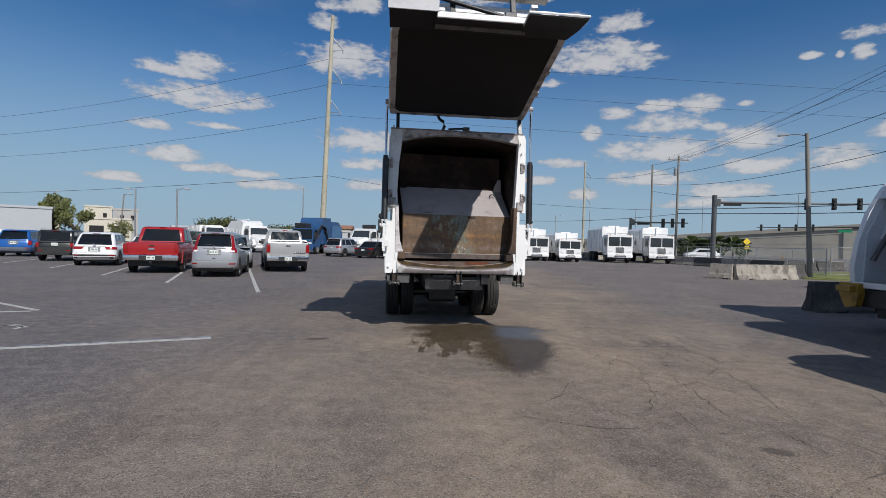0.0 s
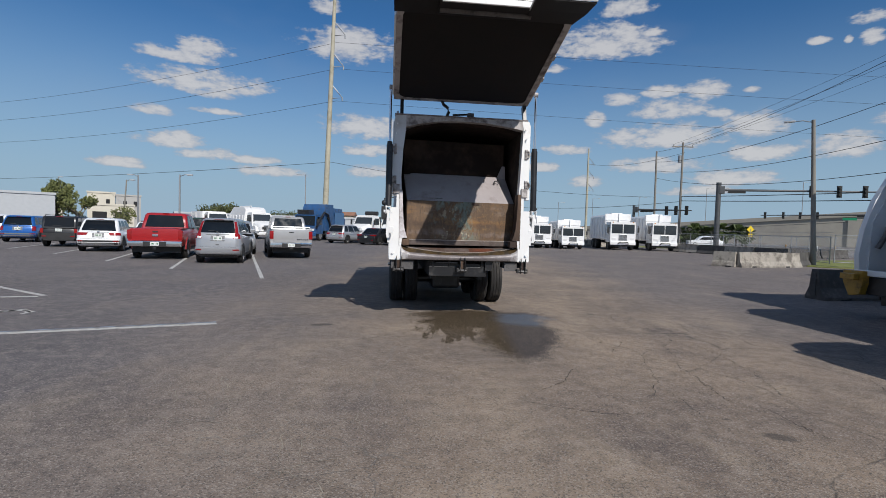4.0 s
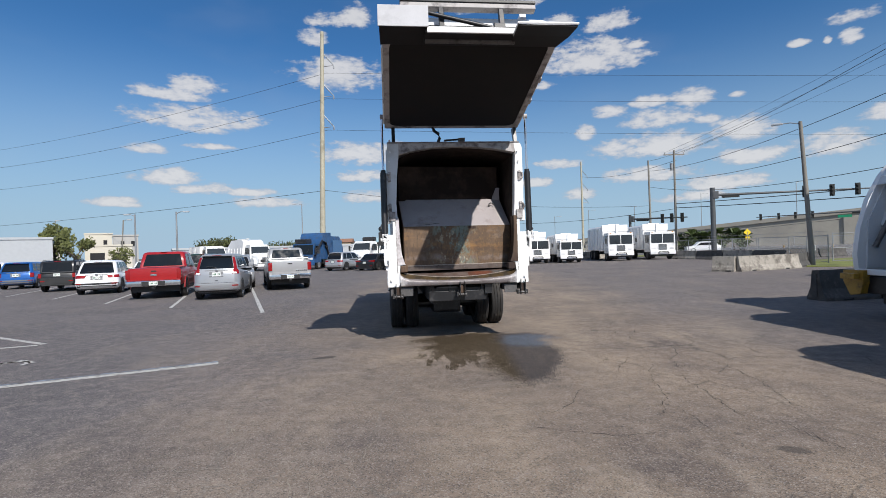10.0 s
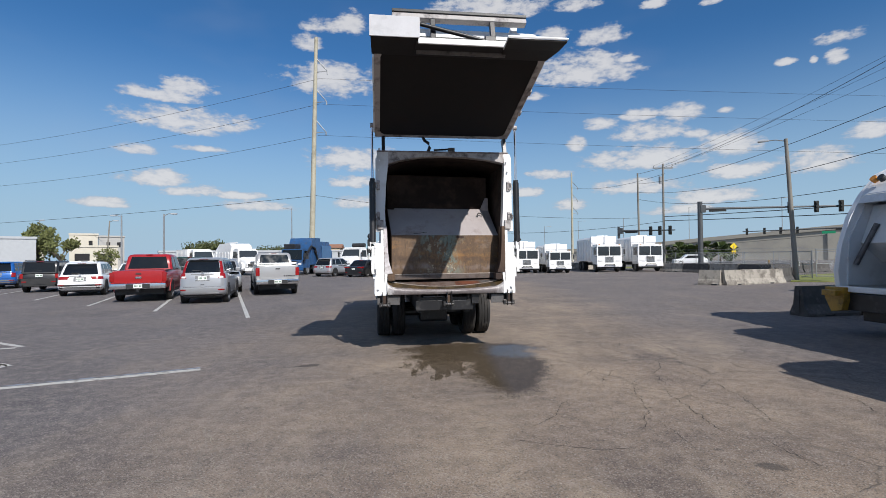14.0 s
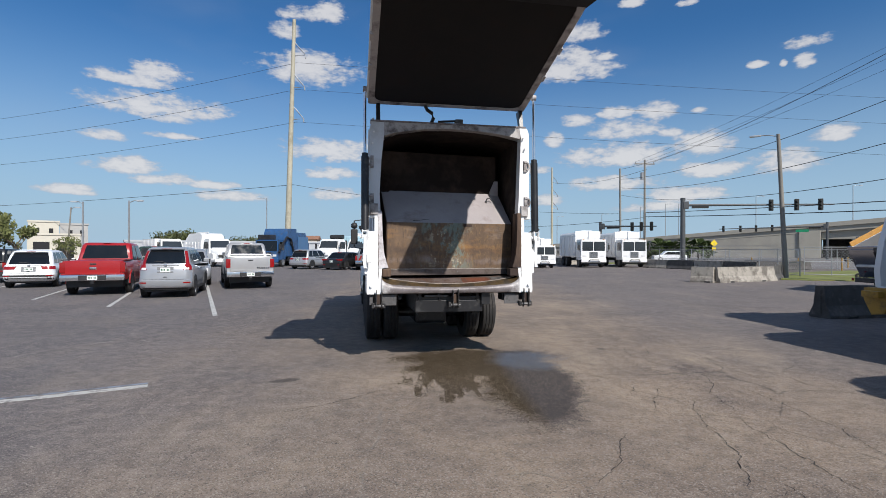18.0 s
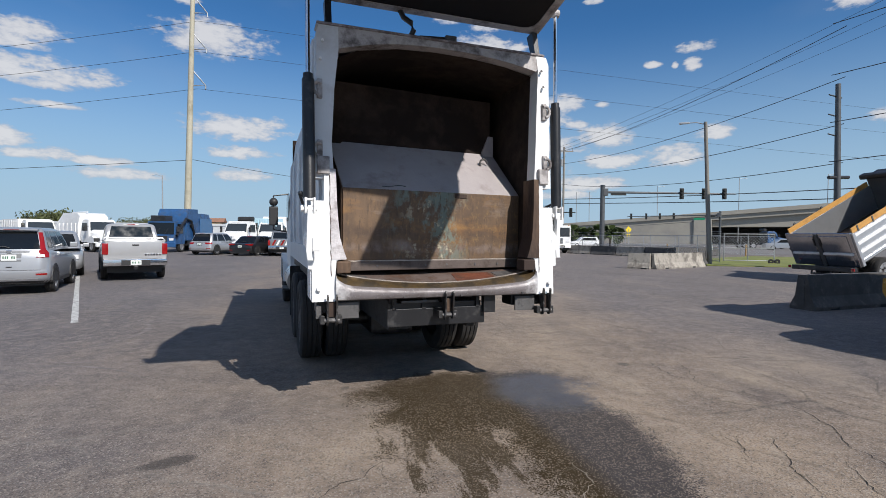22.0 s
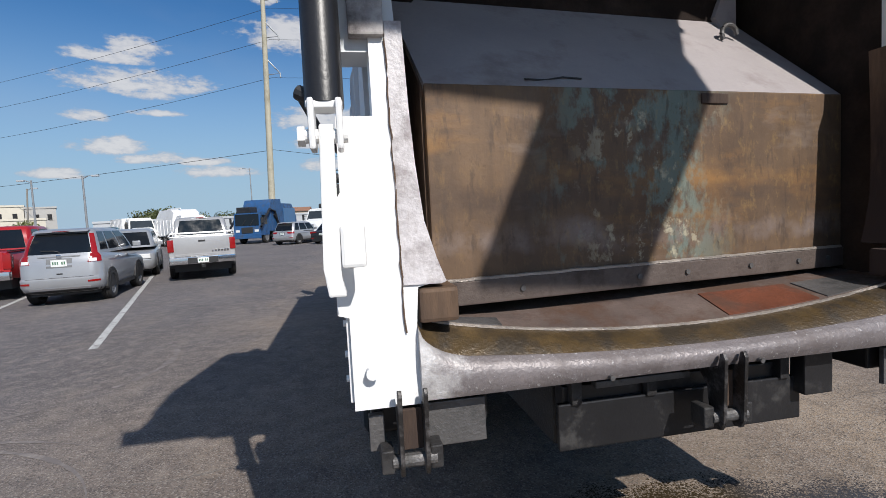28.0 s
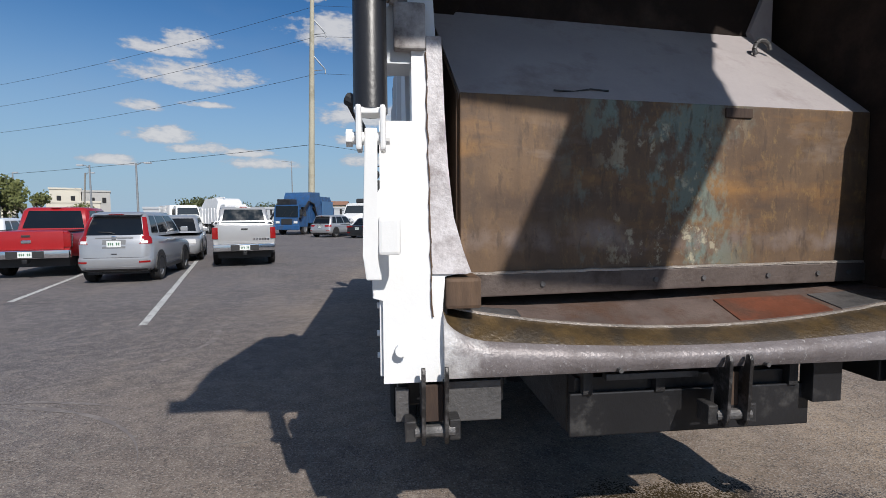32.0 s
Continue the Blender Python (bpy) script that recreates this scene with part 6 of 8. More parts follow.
redp = car("pickup_truck", "red extended-cab pickup with chrome rear bumper", "pickup truck", pose(-11.8, 20.15, 0, 0, 0, 18.5), P_RED, L=5.7, W=2.0, H=1.94, belt=1.17, clear=0.34, r=0.40, cab=(1.72, 4.3), roof=(2.0, 3.5), hood=1.15, bed=1.68, axles=(1.2, 4.75), kind="pickup", trim=CHROME)
part("badge", block(-0.11, 0.11, -0.045, -0.03, 0.95, 1.03, 0.02), CHROME, redp, "oval tailgate badge")
for sd in (-1, 1):
    part("wheel_flare", prism([(1.2 + 0.52 * math.cos(radians(k)), 0.4 + 0.52 * math.sin(radians(k))) for k in range(0, 181, 20)] + [(1.2 + 0.44 * math.cos(radians(k)), 0.4 + 0.44 * math.sin(radians(k))) for k in range(180, -1, -20)], "x", *sorted((sd * 0.99, sd * 1.03))), P_RED, redp)
car("sport_utility", "white compact utility car with wide red lamps", "car", pose(-16.67, 23.75, 0, 0, 0, YAW), P_WHITE, L=4.4, W=1.81, H=1.63, belt=1.0, clear=0.26, r=0.35, cab=(0.18, 3.3), roof=(0.66, 2.5), hood=1.0, kind="suv", lamp="wide", trim=PLASTIC)
car("off_roader", "boxy black off-roader with roof rack", "car", pose(-21.0, 26.9, 0, 0, 0, YAW), P_BLACK, L=4.2, W=1.72, H=1.68, belt=1.06, clear=0.36, r=0.38, cab=(0.06, 3.0), roof=(0.22, 2.45), hood=1.05, kind="box", lamp="square", trim=PLASTIC, rails=True)
car("sport_utility", "bright blue small utility car with grey bumper", "car", pose(-26.3, 30.4, 0, 0, 0, YAW), P_BLUE, L=4.3, W=1.82, H=1.66, belt=1.05, clear=0.27, r=0.35, cab=(0.1, 3.2), roof=(0.45, 2.5), hood=1.0, kind="suv", lamp="square", trim=GREY_PLASTIC)
car("sport_utility", "white utility car at the end of the row", "car", pose(-31.5, 34.2, 0, 0, 0, YAW), P_WHITE, L=4.5, W=1.84, H=1.7, belt=1.05, clear=0.27, r=0.35, kind="suv", lamp="square")
car("sport_utility", "silver utility car parked nose towards the lane", "car", pose(-12.15, 28.8, 0, 0, 0, YAW + 180), P_SILVER, L=4.65, W=1.88, H=1.7, belt=1.05, clear=0.26, r=0.36, cab=(0.2, 3.4), roof=(0.6, 2.6), hood=1.02, kind="suv", lamp="tall")
car("pickup_truck", "dark green and tan pickup behind the red one", "pickup truck", pose(-14.6, 29.8, 0, 0, 0, YAW), P_GREEN, L=5.4, W=1.95, H=1.85, belt=1.15, clear=0.32, r=0.38, cab=(1.7, 4.1), roof=(2.0, 3.4), hood=1.12, bed=1.66, axles=(1.15, 4.5), kind="pickup", trim=P_TAN)
car("sedan", "pale saloon car parked in the far row", "car", pose(-22.5, 38.5, 0, 0, 0, YAW + 180), P_WHITE, L=4.7, W=1.8, H=1.45, belt=0.92, clear=0.2, r=0.33, cab=(0.7, 3.6), roof=(1.4, 2.7), hood=0.92, kind="sedan", lamp="wide")
car("sport_utility", "silver utility car in the far row", "car", pose(-10.0, 44.4, 0, 0, 0, -22), P_SILVER, L=4.7, W=1.86, H=1.68, belt=1.02, clear=0.25, r=0.36, kind="suv", lamp="wide")
car("sedan", "black saloon car in the far row", "car", pose(-6.9, 43.0, 0, 0, 0, -22), P_BLACK, L=4.8, W=1.84, H=1.46, belt=0.94, clear=0.2, r=0.34, cab=(0.62, 3.7), roof=(1.35, 2.8), hood=0.92, kind="sedan", lamp="wide")
car("pickup_truck", "grey pickup with red and white striped tailgate", "pickup truck", pose(-3.9, 42.2, 0, 0, 0, 2), P_GREY, L=5.5, W=1.95, H=1.85, belt=1.15, clear=0.32, r=0.38, cab=(1.7, 4.1), roof=(2.0, 3.4), hood=1.12, bed=1.66, axles=(1.15, 4.5), kind="pickup", trim=CHROME)
chevron = bpy.data.objects["pickup_truck.003"]
for k in range(5):
    x = -0.72 + k * 0.3
    part("hazard_stripe", prism([(x, 0.8), (x + 0.14, 0.8), (x + 0.34, 1.2), (x + 0.2, 1.2)], "y", -0.036, -0.031), LAMP_RED if k % 2 == 0 else PLATE_WHITE, chevron)


# ---- lorries ----
def cabover(name, label, m, length=8.2):
    """A cab-over refuse lorry facing the lane; y runs back from the nose."""
    t = thing(name, m, label, "truck", "parked refuse trucks")
    part("cab", loft([[(-1.18, y, 0.75), (-1.2, y, 1.5), (-1.16, y, 2.72), (1.16, y, 2.72), (1.2, y, 1.5), (1.18, y, 0.75)] for y in (0.0, 1.7)]), WHITE, t, "", True)
    for sd in (-1, 1):
        part("windscreen", block(*sorted((sd * 0.03, sd * 1.08)), -0.02, 0.02, 1.62, 2.5, 0.02), CAB_GLASS, t)
        part("headlamp", block(*sorted((sd * 0.68, sd * 1.05)), -0.03, 0.02, 1.05, 1.2, 0.015), LAMP_CLEAR, t)
        part("side_window", block(*sorted((sd * 1.185, sd * 1.2)), 0.35, 1.3, 1.65, 2.45), CAB_GLASS, t)
        part("mirror_arm", wire([(sd * 1.18, 0.1, 2.4), (sd * 1.42, -0.05, 2.35), (sd * 1.42, -0.05, 1.6), (sd * 1.18, 0.1, 1.5)], 0.02, 6), BLACK, t)
        part("mirror_head", block(*sorted((sd * 1.34, sd * 1.5)), -0.12, -0.03, 1.75, 2.2, 0.02), PLASTIC, t)
        part("fender", block(*sorted((sd * 0.85, sd * 1.22)), 0.45, 1.65, 0.95, 1.12, 0.04), WHITE, t)
        wheel(t, sd * 1.03, 1.05, 0.5, 0.29, sd, GREY_STEEL, 8)
        for y in (length - 2.6, length - 1.25):
            wheel(t, sd * 0.96, y, 0.5, 0.5, sd, GREY_STEEL, 8)
        part("marker_lamp", block(*sorted((sd * 0.9, sd * 1.02)), -0.02, 0.05, 2.66, 2.72), LAMP_AMBER, t)
        part("wiper", stick((sd * 0.2, -0.03, 1.64), (sd * 0.7, -0.03, 2.05), 0.012, 6), PLASTIC, t)
    part("grille", block(-0.4, 0.4, -0.035, 0.02, 0.95, 1.55, 0.02), DULL_CHROME, t, "grey slatted grille")
    for k in range(6):
        part("grille_slat", block(-0.36, 0.36, -0.05, -0.03, 1.0 + k * 0.09, 1.03 + k * 0.09), PLASTIC, t)
    part("bumper", block(-1.2, 1.2, -0.12, 0.1, 0.52, 0.85, 0.04), WHITE, t, "", True)
    part("tow_rig", wire([(-0.5, -0.12, 0.6), (-0.4, -0.28, 0.78), (0.4, -0.28, 0.78), (0.5, -0.12, 0.6)], 0.045, 8), BLACK, t)
    part("lower_skirt", block(-1.1, 1.1, 0.05, 0.3, 0.35, 0.55, 0.02), BLACK, t)
    part("box_body", loft([[(-1.22, y, 1.05), (-1.24, y, 2.0), (-1.2, y, 3.3), (-1.0, y, 3.48), (1.0, y, 3.48), (1.2, y, 3.3), (1.24, y, 2.0), (1.22, y, 1.05)] for y in (1.9, length)]), WHITE, t, "white ribbed refuse body", True)
    part("hopper_rim", block(-1.26, 1.26, 1.85, 2.1, 2.9, 3.55, 0.03), WHITE, t)
    for y in (2.8, 3.9, 5.0, 6.1, 7.2):
        if y < length - 0.2:
            for sd in (-1, 1):
                part("body_rib", block(*sorted((sd * 1.2, sd * 1.29)), y - 0.05, y + 0.05, 1.1, 3.2, 0.01), WHITE, t)
    part("roof_unit", block(-0.5, 0.6, 2.4, 3.4, 3.48, 3.66, 0.04), WHITE, t)
    part("arm_post", block(0.05, 0.16, 1.72, 1.86, 1.2, 3.62, 0.02), WHITE, t)
    for sd in (-1, 1):
        part("frame_rail", block(*sorted((sd * 0.38, sd * 0.48)), 0.3, length - 0.1, 0.6, 0.9), BLACK, t)
    return t


cabover("refuse_lorry", "white cab-over refuse lorry with split windscreen", pose(17.1, 48.0, 0, 0, 0, -3))
cabover("refuse_lorry", "white cab-over refuse lorry with split windscreen", pose(21.3, 48.4, 0, 0, 0, -3))


def conventional(name, label, m, paint=None, load="box", box_mat=None, length=8.5, box_h=3.3):
    """A bonneted lorry facing the lane; y runs back from the nose."""
    paint = paint or WHITE
    t = thing(name, m, label, "truck", "parked lorries")
    part("bonnet", loft([[(-k * w_, y, 0.8), (-k * w_, y, z - 0.2), (-k * w_ * 0.8, y, z), (k * w_ * 0.8, y, z), (k * w_, y, z - 0.2), (k * w_, y, 0.8)] for y, w_, z, k in ((0.0, 0.8, 1.45, 1), (0.25, 0.9, 1.58, 1), (1.5, 1.0, 1.85, 1))]), paint, t, "", True)
    part("cab", loft([[(-1.1, y, 0.8), (-1.12, y, 1.7), (-0.98, y + d, 2.6), (0.98, y + d, 2.6), (1.12, y, 1.7), (1.1, y, 0.8)] for y, d in ((1.5, 0.35), (3.1, 0.0))]), paint, t, "", True)
    part("roof_cap", block(-0.95, 0.95, 1.95, 3.05, 2.6, 2.72, 0.05), paint, t)
    bm = bmesh.new()
    bm.faces.new([bm.verts.new(p) for p in ((-0.98, 1.49, 1.78), (0.98, 1.49, 1.78), (0.88, 1.8, 2.5), (-0.88, 1.8, 2.5))])
    r_ = bmesh.ops.extrude_face_region(bm, geom=list(bm.faces))
    bmesh.ops.translate(bm, verts=[v for v in r_["geom"] if isinstance(v, bmesh.types.BMVert)], vec=(0, -0.02, 0.01))
    part("windscreen", bm, CAB_GLASS, t)
    part("grille", block(-0.5, 0.5, -0.03, 0.03, 0.85, 1.4, 0.03), DULL_CHROME, t, "grey mesh grille")
    for k in range(5):
        part("grille_slat", block(-0.46, 0.46, -0.045, -0.028, 0.9 + k * 0.1, 0.94 + k * 0.1), PLASTIC, t)
    part("bumper", block(-1.15, 1.15, -0.1, 0.15, 0.45, 0.75, 0.04), paint, t, "", True)
    for sd in (-1, 1):
        part("headlamp", block(*sorted((sd * 0.58, sd * 0.86)), -0.02, 0.2, 1.0, 1.22, 0.03), LAMP_CLEAR, t)
        part("fender", prism([(0.35, 0.75), (0.45, 1.15), (0.75, 1.32), (1.25, 1.32), (1.5, 1.1), (1.6, 0.75)], "x", *sorted((sd * 0.8, sd * 1.15))), paint, t)
        part("side_window", prism([(1.75, 1.75), (2.85, 1.75), (2.8, 2.42), (2.02, 2.42)], "x", *sorted((sd * 1.06, sd * 1.125))), CAB_GLASS, t)
        part("mirror_head", block(*sorted((sd * 1.25, sd * 1.42)), 1.45, 1.55, 1.75, 2.25, 0.02), PLASTIC, t)
        part("mirror_arm", stick((sd * 1.1, 1.6, 2.1), (sd * 1.33, 1.5, 2.1), 0.02, 6), PLASTIC, t)
        wheel(t, sd * 1.0, 0.98, 0.48, 0.28, sd, RIM, 8)
        for y in ((length - 2.3, length - 1.1) if length > 7 else (length - 1.6,)):
            wheel(t, sd * 0.95, y, 0.48, 0.5, sd, RIM, 8)
        part("frame_rail", block(*sorted((sd * 0.36, sd * 0.46)), 0.4, length - 0.1, 0.6, 0.85), BLACK, t)
    if load == "box":
        part("box_body", block(-1.22, 1.22, 3.35, length, 0.95, box_h, 0.04), box_mat or WHITE, t, "", True)
        for k in range(9):
            y = 3.6 + k * (length - 3.9) / 8
            for sd in (-1, 1):
                part("box_rib", block(*sorted((sd * 1.215, sd * 1.24)), y - 0.03, y + 0.03, 1.0, box_h - 0.1), box_mat or WHITE, t)
    elif load == "refuse":
        part("refuse_body", loft([[(-1.2, y, 0.95), (-1.22, y, 2.2), (-1.05, y, z_), (1.05, y, z_), (1.22, y, 2.2), (1.2, y, 0.95)] for y, z_ in ((3.4, 3.0), (4.0, 3.3), (length - 1.2, 3.3), (length, 2.6))]), box_mat or WHITE, t, "", True)
        for k in range(5):
            y = 3.9 + k * 0.9
            part("body_rib", block(-1.25, 1.25, y - 0.05, y + 0.05, 1.0, 2.4, 0.01), box_mat or WHITE, t)
        part("roof_pipe", stick((-0.4, 3.6, 3.38), (-0.4, length - 1.4, 3.38), 0.06, 8), WHITE, t)
    elif load == "day":
        part("headboard", block(-1.1, 1.1, 3.2, 3.3, 0.9, 2.6, 0.02), PLASTIC, t)
        part("air_tank", stick((-0.7, 3.3, 2.95), (0.7, 3.3, 2.95), 0.22, 14), PLASTIC, t)
    return t


t = conventional("box_lorry", "white bonneted lorry towing a pale blue corrugated box", pose(-8.9, 49.0, 0, 0, 0, -20), load="day", length=7.4)
bl = thing("corrugated_box", pose(-6.4, 52.6, 0, 0, 0, -14), "pale blue corrugated steel box standing behind a lorry", "container")
part("box_shell", block(-1.3, 1.3, 0, 6.0, 0.5, 3.05, 0.03), BOX_BLUE, bl)
part("skid", block(-1.2, 1.2, 0.2, 5.8, 0.0, 0.5, 0.02), BLACK, bl)
for k in range(11):
    part("corrugation", block(-1.24 + k * 0.24, -1.12 + k * 0.24, -0.04, 0.0, 0.6, 2.95), BOX_BLUE, bl)
conventional("box_lorry", "white bonneted refuse lorry in the far row", pose(-5.8, 50.6, 0, 0, 0, -4), load="refuse", length=8.5)
conventional("refuse_lorry", "white refuse lorry turned towards the lane", pose(-18.0, 50.5, 0, 0, 0, 42), load="refuse", length=8.2)
conventional("box_lorry", "white lorry half hidden behind parked cars", pose(-24.5, 54.5, 0, 0, 0, 40), load="box", length=8.5, box_h=2.8)
cabover("step_van", "white flat-fronted delivery lorry with box body", pose(8.9, 47.2, 0, 0, 0, 2) @ Matrix.Diagonal((0.98, 0.9, 0.86, 1)), 7.0)
cabover("step_van", "small white flat-fronted lorry with box body", pose(12.0, 46.8, 0, 0, 0, 0) @ Matrix.Diagonal((0.88, 0.9, 0.78, 1)), 6.4)


def blue_loader():
    """A blue refuse lorry turned towards the lane; y runs back from the nose."""
    t = thing("refuse_lorry", pose(BLUE_AT[0], BLUE_AT[1], 0, 0, 0, -10), "blue front-loading refuse lorry with black lift arms", "truck")
    part("cab", loft([[(-1.15, y, 0.7), (-1.18, y, 1.5), (-1.12, y + d, 2.6), (1.12, y + d, 2.6), (1.18, y, 1.5), (1.15, y, 0.7)] for y, d in ((0.0, 0.12), (1.7, 0.0))]), TRUCK_BLUE, t, "", True)
    part("bumper", block(-1.2, 1.2, -0.14, 0.08, 0.45, 0.85, 0.04), TRUCK_BLUE, t)
    part("grille", block(-0.5, 0.5, -0.03, 0.02, 0.9, 1.4, 0.02), PLASTIC, t)
    part("windscreen", prism([(-0.012, 1.55), (0.085, 2.5), (0.14, 2.5), (0.05, 1.55)], "x", -1.02, 1.02), GLASS, t)
    for x in (-0.4, 0.3):
        part("wiper", stick((x, -0.02, 1.58), (x + 0.3, 0.045, 2.05), 0.015, 6), PLASTIC, t)
    part("roof_unit", block(-1.0, 0.2, 0.3, 1.6, 2.6, 3.1, 0.05), BLACK, t)
    part("hopper", loft([[(-1.22, y, 1.0), (-1.24, y, 2.0), (-1.22, y, z_), (1.22, y, z_), (1.24, y, 2.0), (1.22, y, 1.0)] for y, z_ in ((2.0, 3.3), (2.3, 3.75), (4.2, 3.8))]), TRUCK_BLUE, t, "", True)
    part("body", loft([[(-1.2, y, 0.95), (-1.24, y, 2.2), (-1.05, y, z_), (1.05, y, z_), (1.24, y, 2.2), (1.2, y, 0.95)] for y, z_ in ((4.2, 3.45), (7.0, 3.45), (7.6, 2.7))]), TRUCK_BLUE, t, "", True)
    for sd in (-1, 1):
        part("side_window", block(*sorted((sd * 1.14, sd * 1.185)), 0.4, 1.3, 1.6, 2.4), GLASS, t)
        part("headlamp", block(*sorted((sd * 0.65, sd * 1.0)), -0.04, 0.02, 1.0, 1.2, 0.02), LAMP_CLEAR, t)
        part("mirror_head", block(*sorted((sd * 1.3, sd * 1.46)), -0.1, 0.0, 1.7, 2.2, 0.02), PLASTIC, t)
        part("mirror_arm", stick((sd * 1.14, 0.1, 2.1), (sd * 1.38, -0.05, 2.1), 0.02, 6), PLASTIC, t)
        part("side_panel", block(*sorted((sd * 1.24, sd * 1.275)), 4.6, 7.2, 1.3, 3.0, 0.01), TRUCK_BLUE_LIGHT, t, "lighter blue side panel")
        part("lift_arm", wire([(sd * 1.34, 3.4, 1.1), (sd * 1.34, 2.6, 2.7), (sd * 1.34, 1.6, 2.9), (sd * 1.34, -0.2, 1.4)], 0.1, 8), BLACK, t, "black lift arm")
        part("arm_cylinder", stick((sd * 1.3, 3.9, 1.2), (sd * 1.34, 2.4, 2.4), 0.07, 10), BLACK, t)
        wheel(t, sd * 1.0, 1.2, 0.52, 0.3, sd, RIM, 8)
        for y in (5.6, 6.95):
            wheel(t, sd * 0.96, y, 0.52, 0.5, sd, RIM, 8)
        part("frame_rail", block(*sorted((sd * 0.36, sd * 0.46)), 0.2, 8.2, 0.6, 0.9), BLACK, t)
    part("pump_box", block(-1.0, 1.0, 1.75, 2.0, 0.7, 2.4, 0.03), BLACK, t)
    part("side_tank", block(-1.15, 1.15, 2.3, 4.6, 0.55, 0.98, 0.04), BLACK, t)


BLUE_AT = (-14.1, 49.8)
blue_loader()


# ---- barriers, the two lorries at the lane's edge ----
def barrier(m, length, material, label, group="concrete barriers"):
    b = thing("concrete_barrier", m, label, "barrier", group)
    prof = [(-0.3, 0.0), (-0.3, 0.08), (-0.17, 0.32), (-0.11, 0.81), (0.11, 0.81), (0.17, 0.32), (0.3, 0.08), (0.3, 0.0)]
    n = max(4, int(length / 0.35))
    rings = []
    for i in range(n + 1):
        x = length * i / n
        rings.append([(x + (random.uniform(-0.012, 0.012) if i in (0, n) else 0), y + random.uniform(-0.008, 0.008), max(0, z + (random.uniform(-0.012, 0.01) if z > 0.5 else 0))) for y, z in prof])
    part("body", loft(rings), material, b)
    for x in (length * 0.2, length * 0.75):
        part("drain_notch", block(x - 0.15, x + 0.15, -0.304, 0.304, 0.0, 0.07), DARK_VOID, b)
    part("end_key", block(-0.03, 0.0, -0.05, 0.05, 0.1, 0.7), DARK_CONCRETE, b)
    return b


barrier(pose(14.75, 27.3, 0, 0, 0, -48), 1.1, CONCRETE, "short stained concrete barrier end on")
barrier(pose(15.55, 26.5, 0, 0, 0, 20), 4.6, CONCRETE, "stained pale concrete traffic barrier")
barrier(pose(20.0, 28.6, 0, 0, 0, 40), 2.6, DARK_CONCRETE, "dark weathered concrete traffic barrier")
x, y = 22.0, 49.5
for i in range(4):
    barrier(pose(22.6 + 0.9 * i, 48.8 - 2.75 * i, 0, 0, 0, -72), 2.8, DARK_CONCRETE if i % 2 else CONCRETE, "weathered concrete traffic barrier by the fence")
for i in range(3):
    barrier(pose(25.5 + 3.1 * i, 40.4 + 0.9 * i, 0, 0, 0, 16), 3.05, DARK_CONCRETE, "dark weathered concrete traffic barrier")
for i in range(3):
    barrier(pose(10.4 + 3.1 * i, 58.0, 0, 0, 0, 0), 3.05, CONCRETE, "concrete traffic barrier behind lorries")
barrier(pose(9.9, 13.3, 0, 0, 0, 7), 3.3, DARK_CONCRETE, "dark dirty concrete barrier beside a dump body")


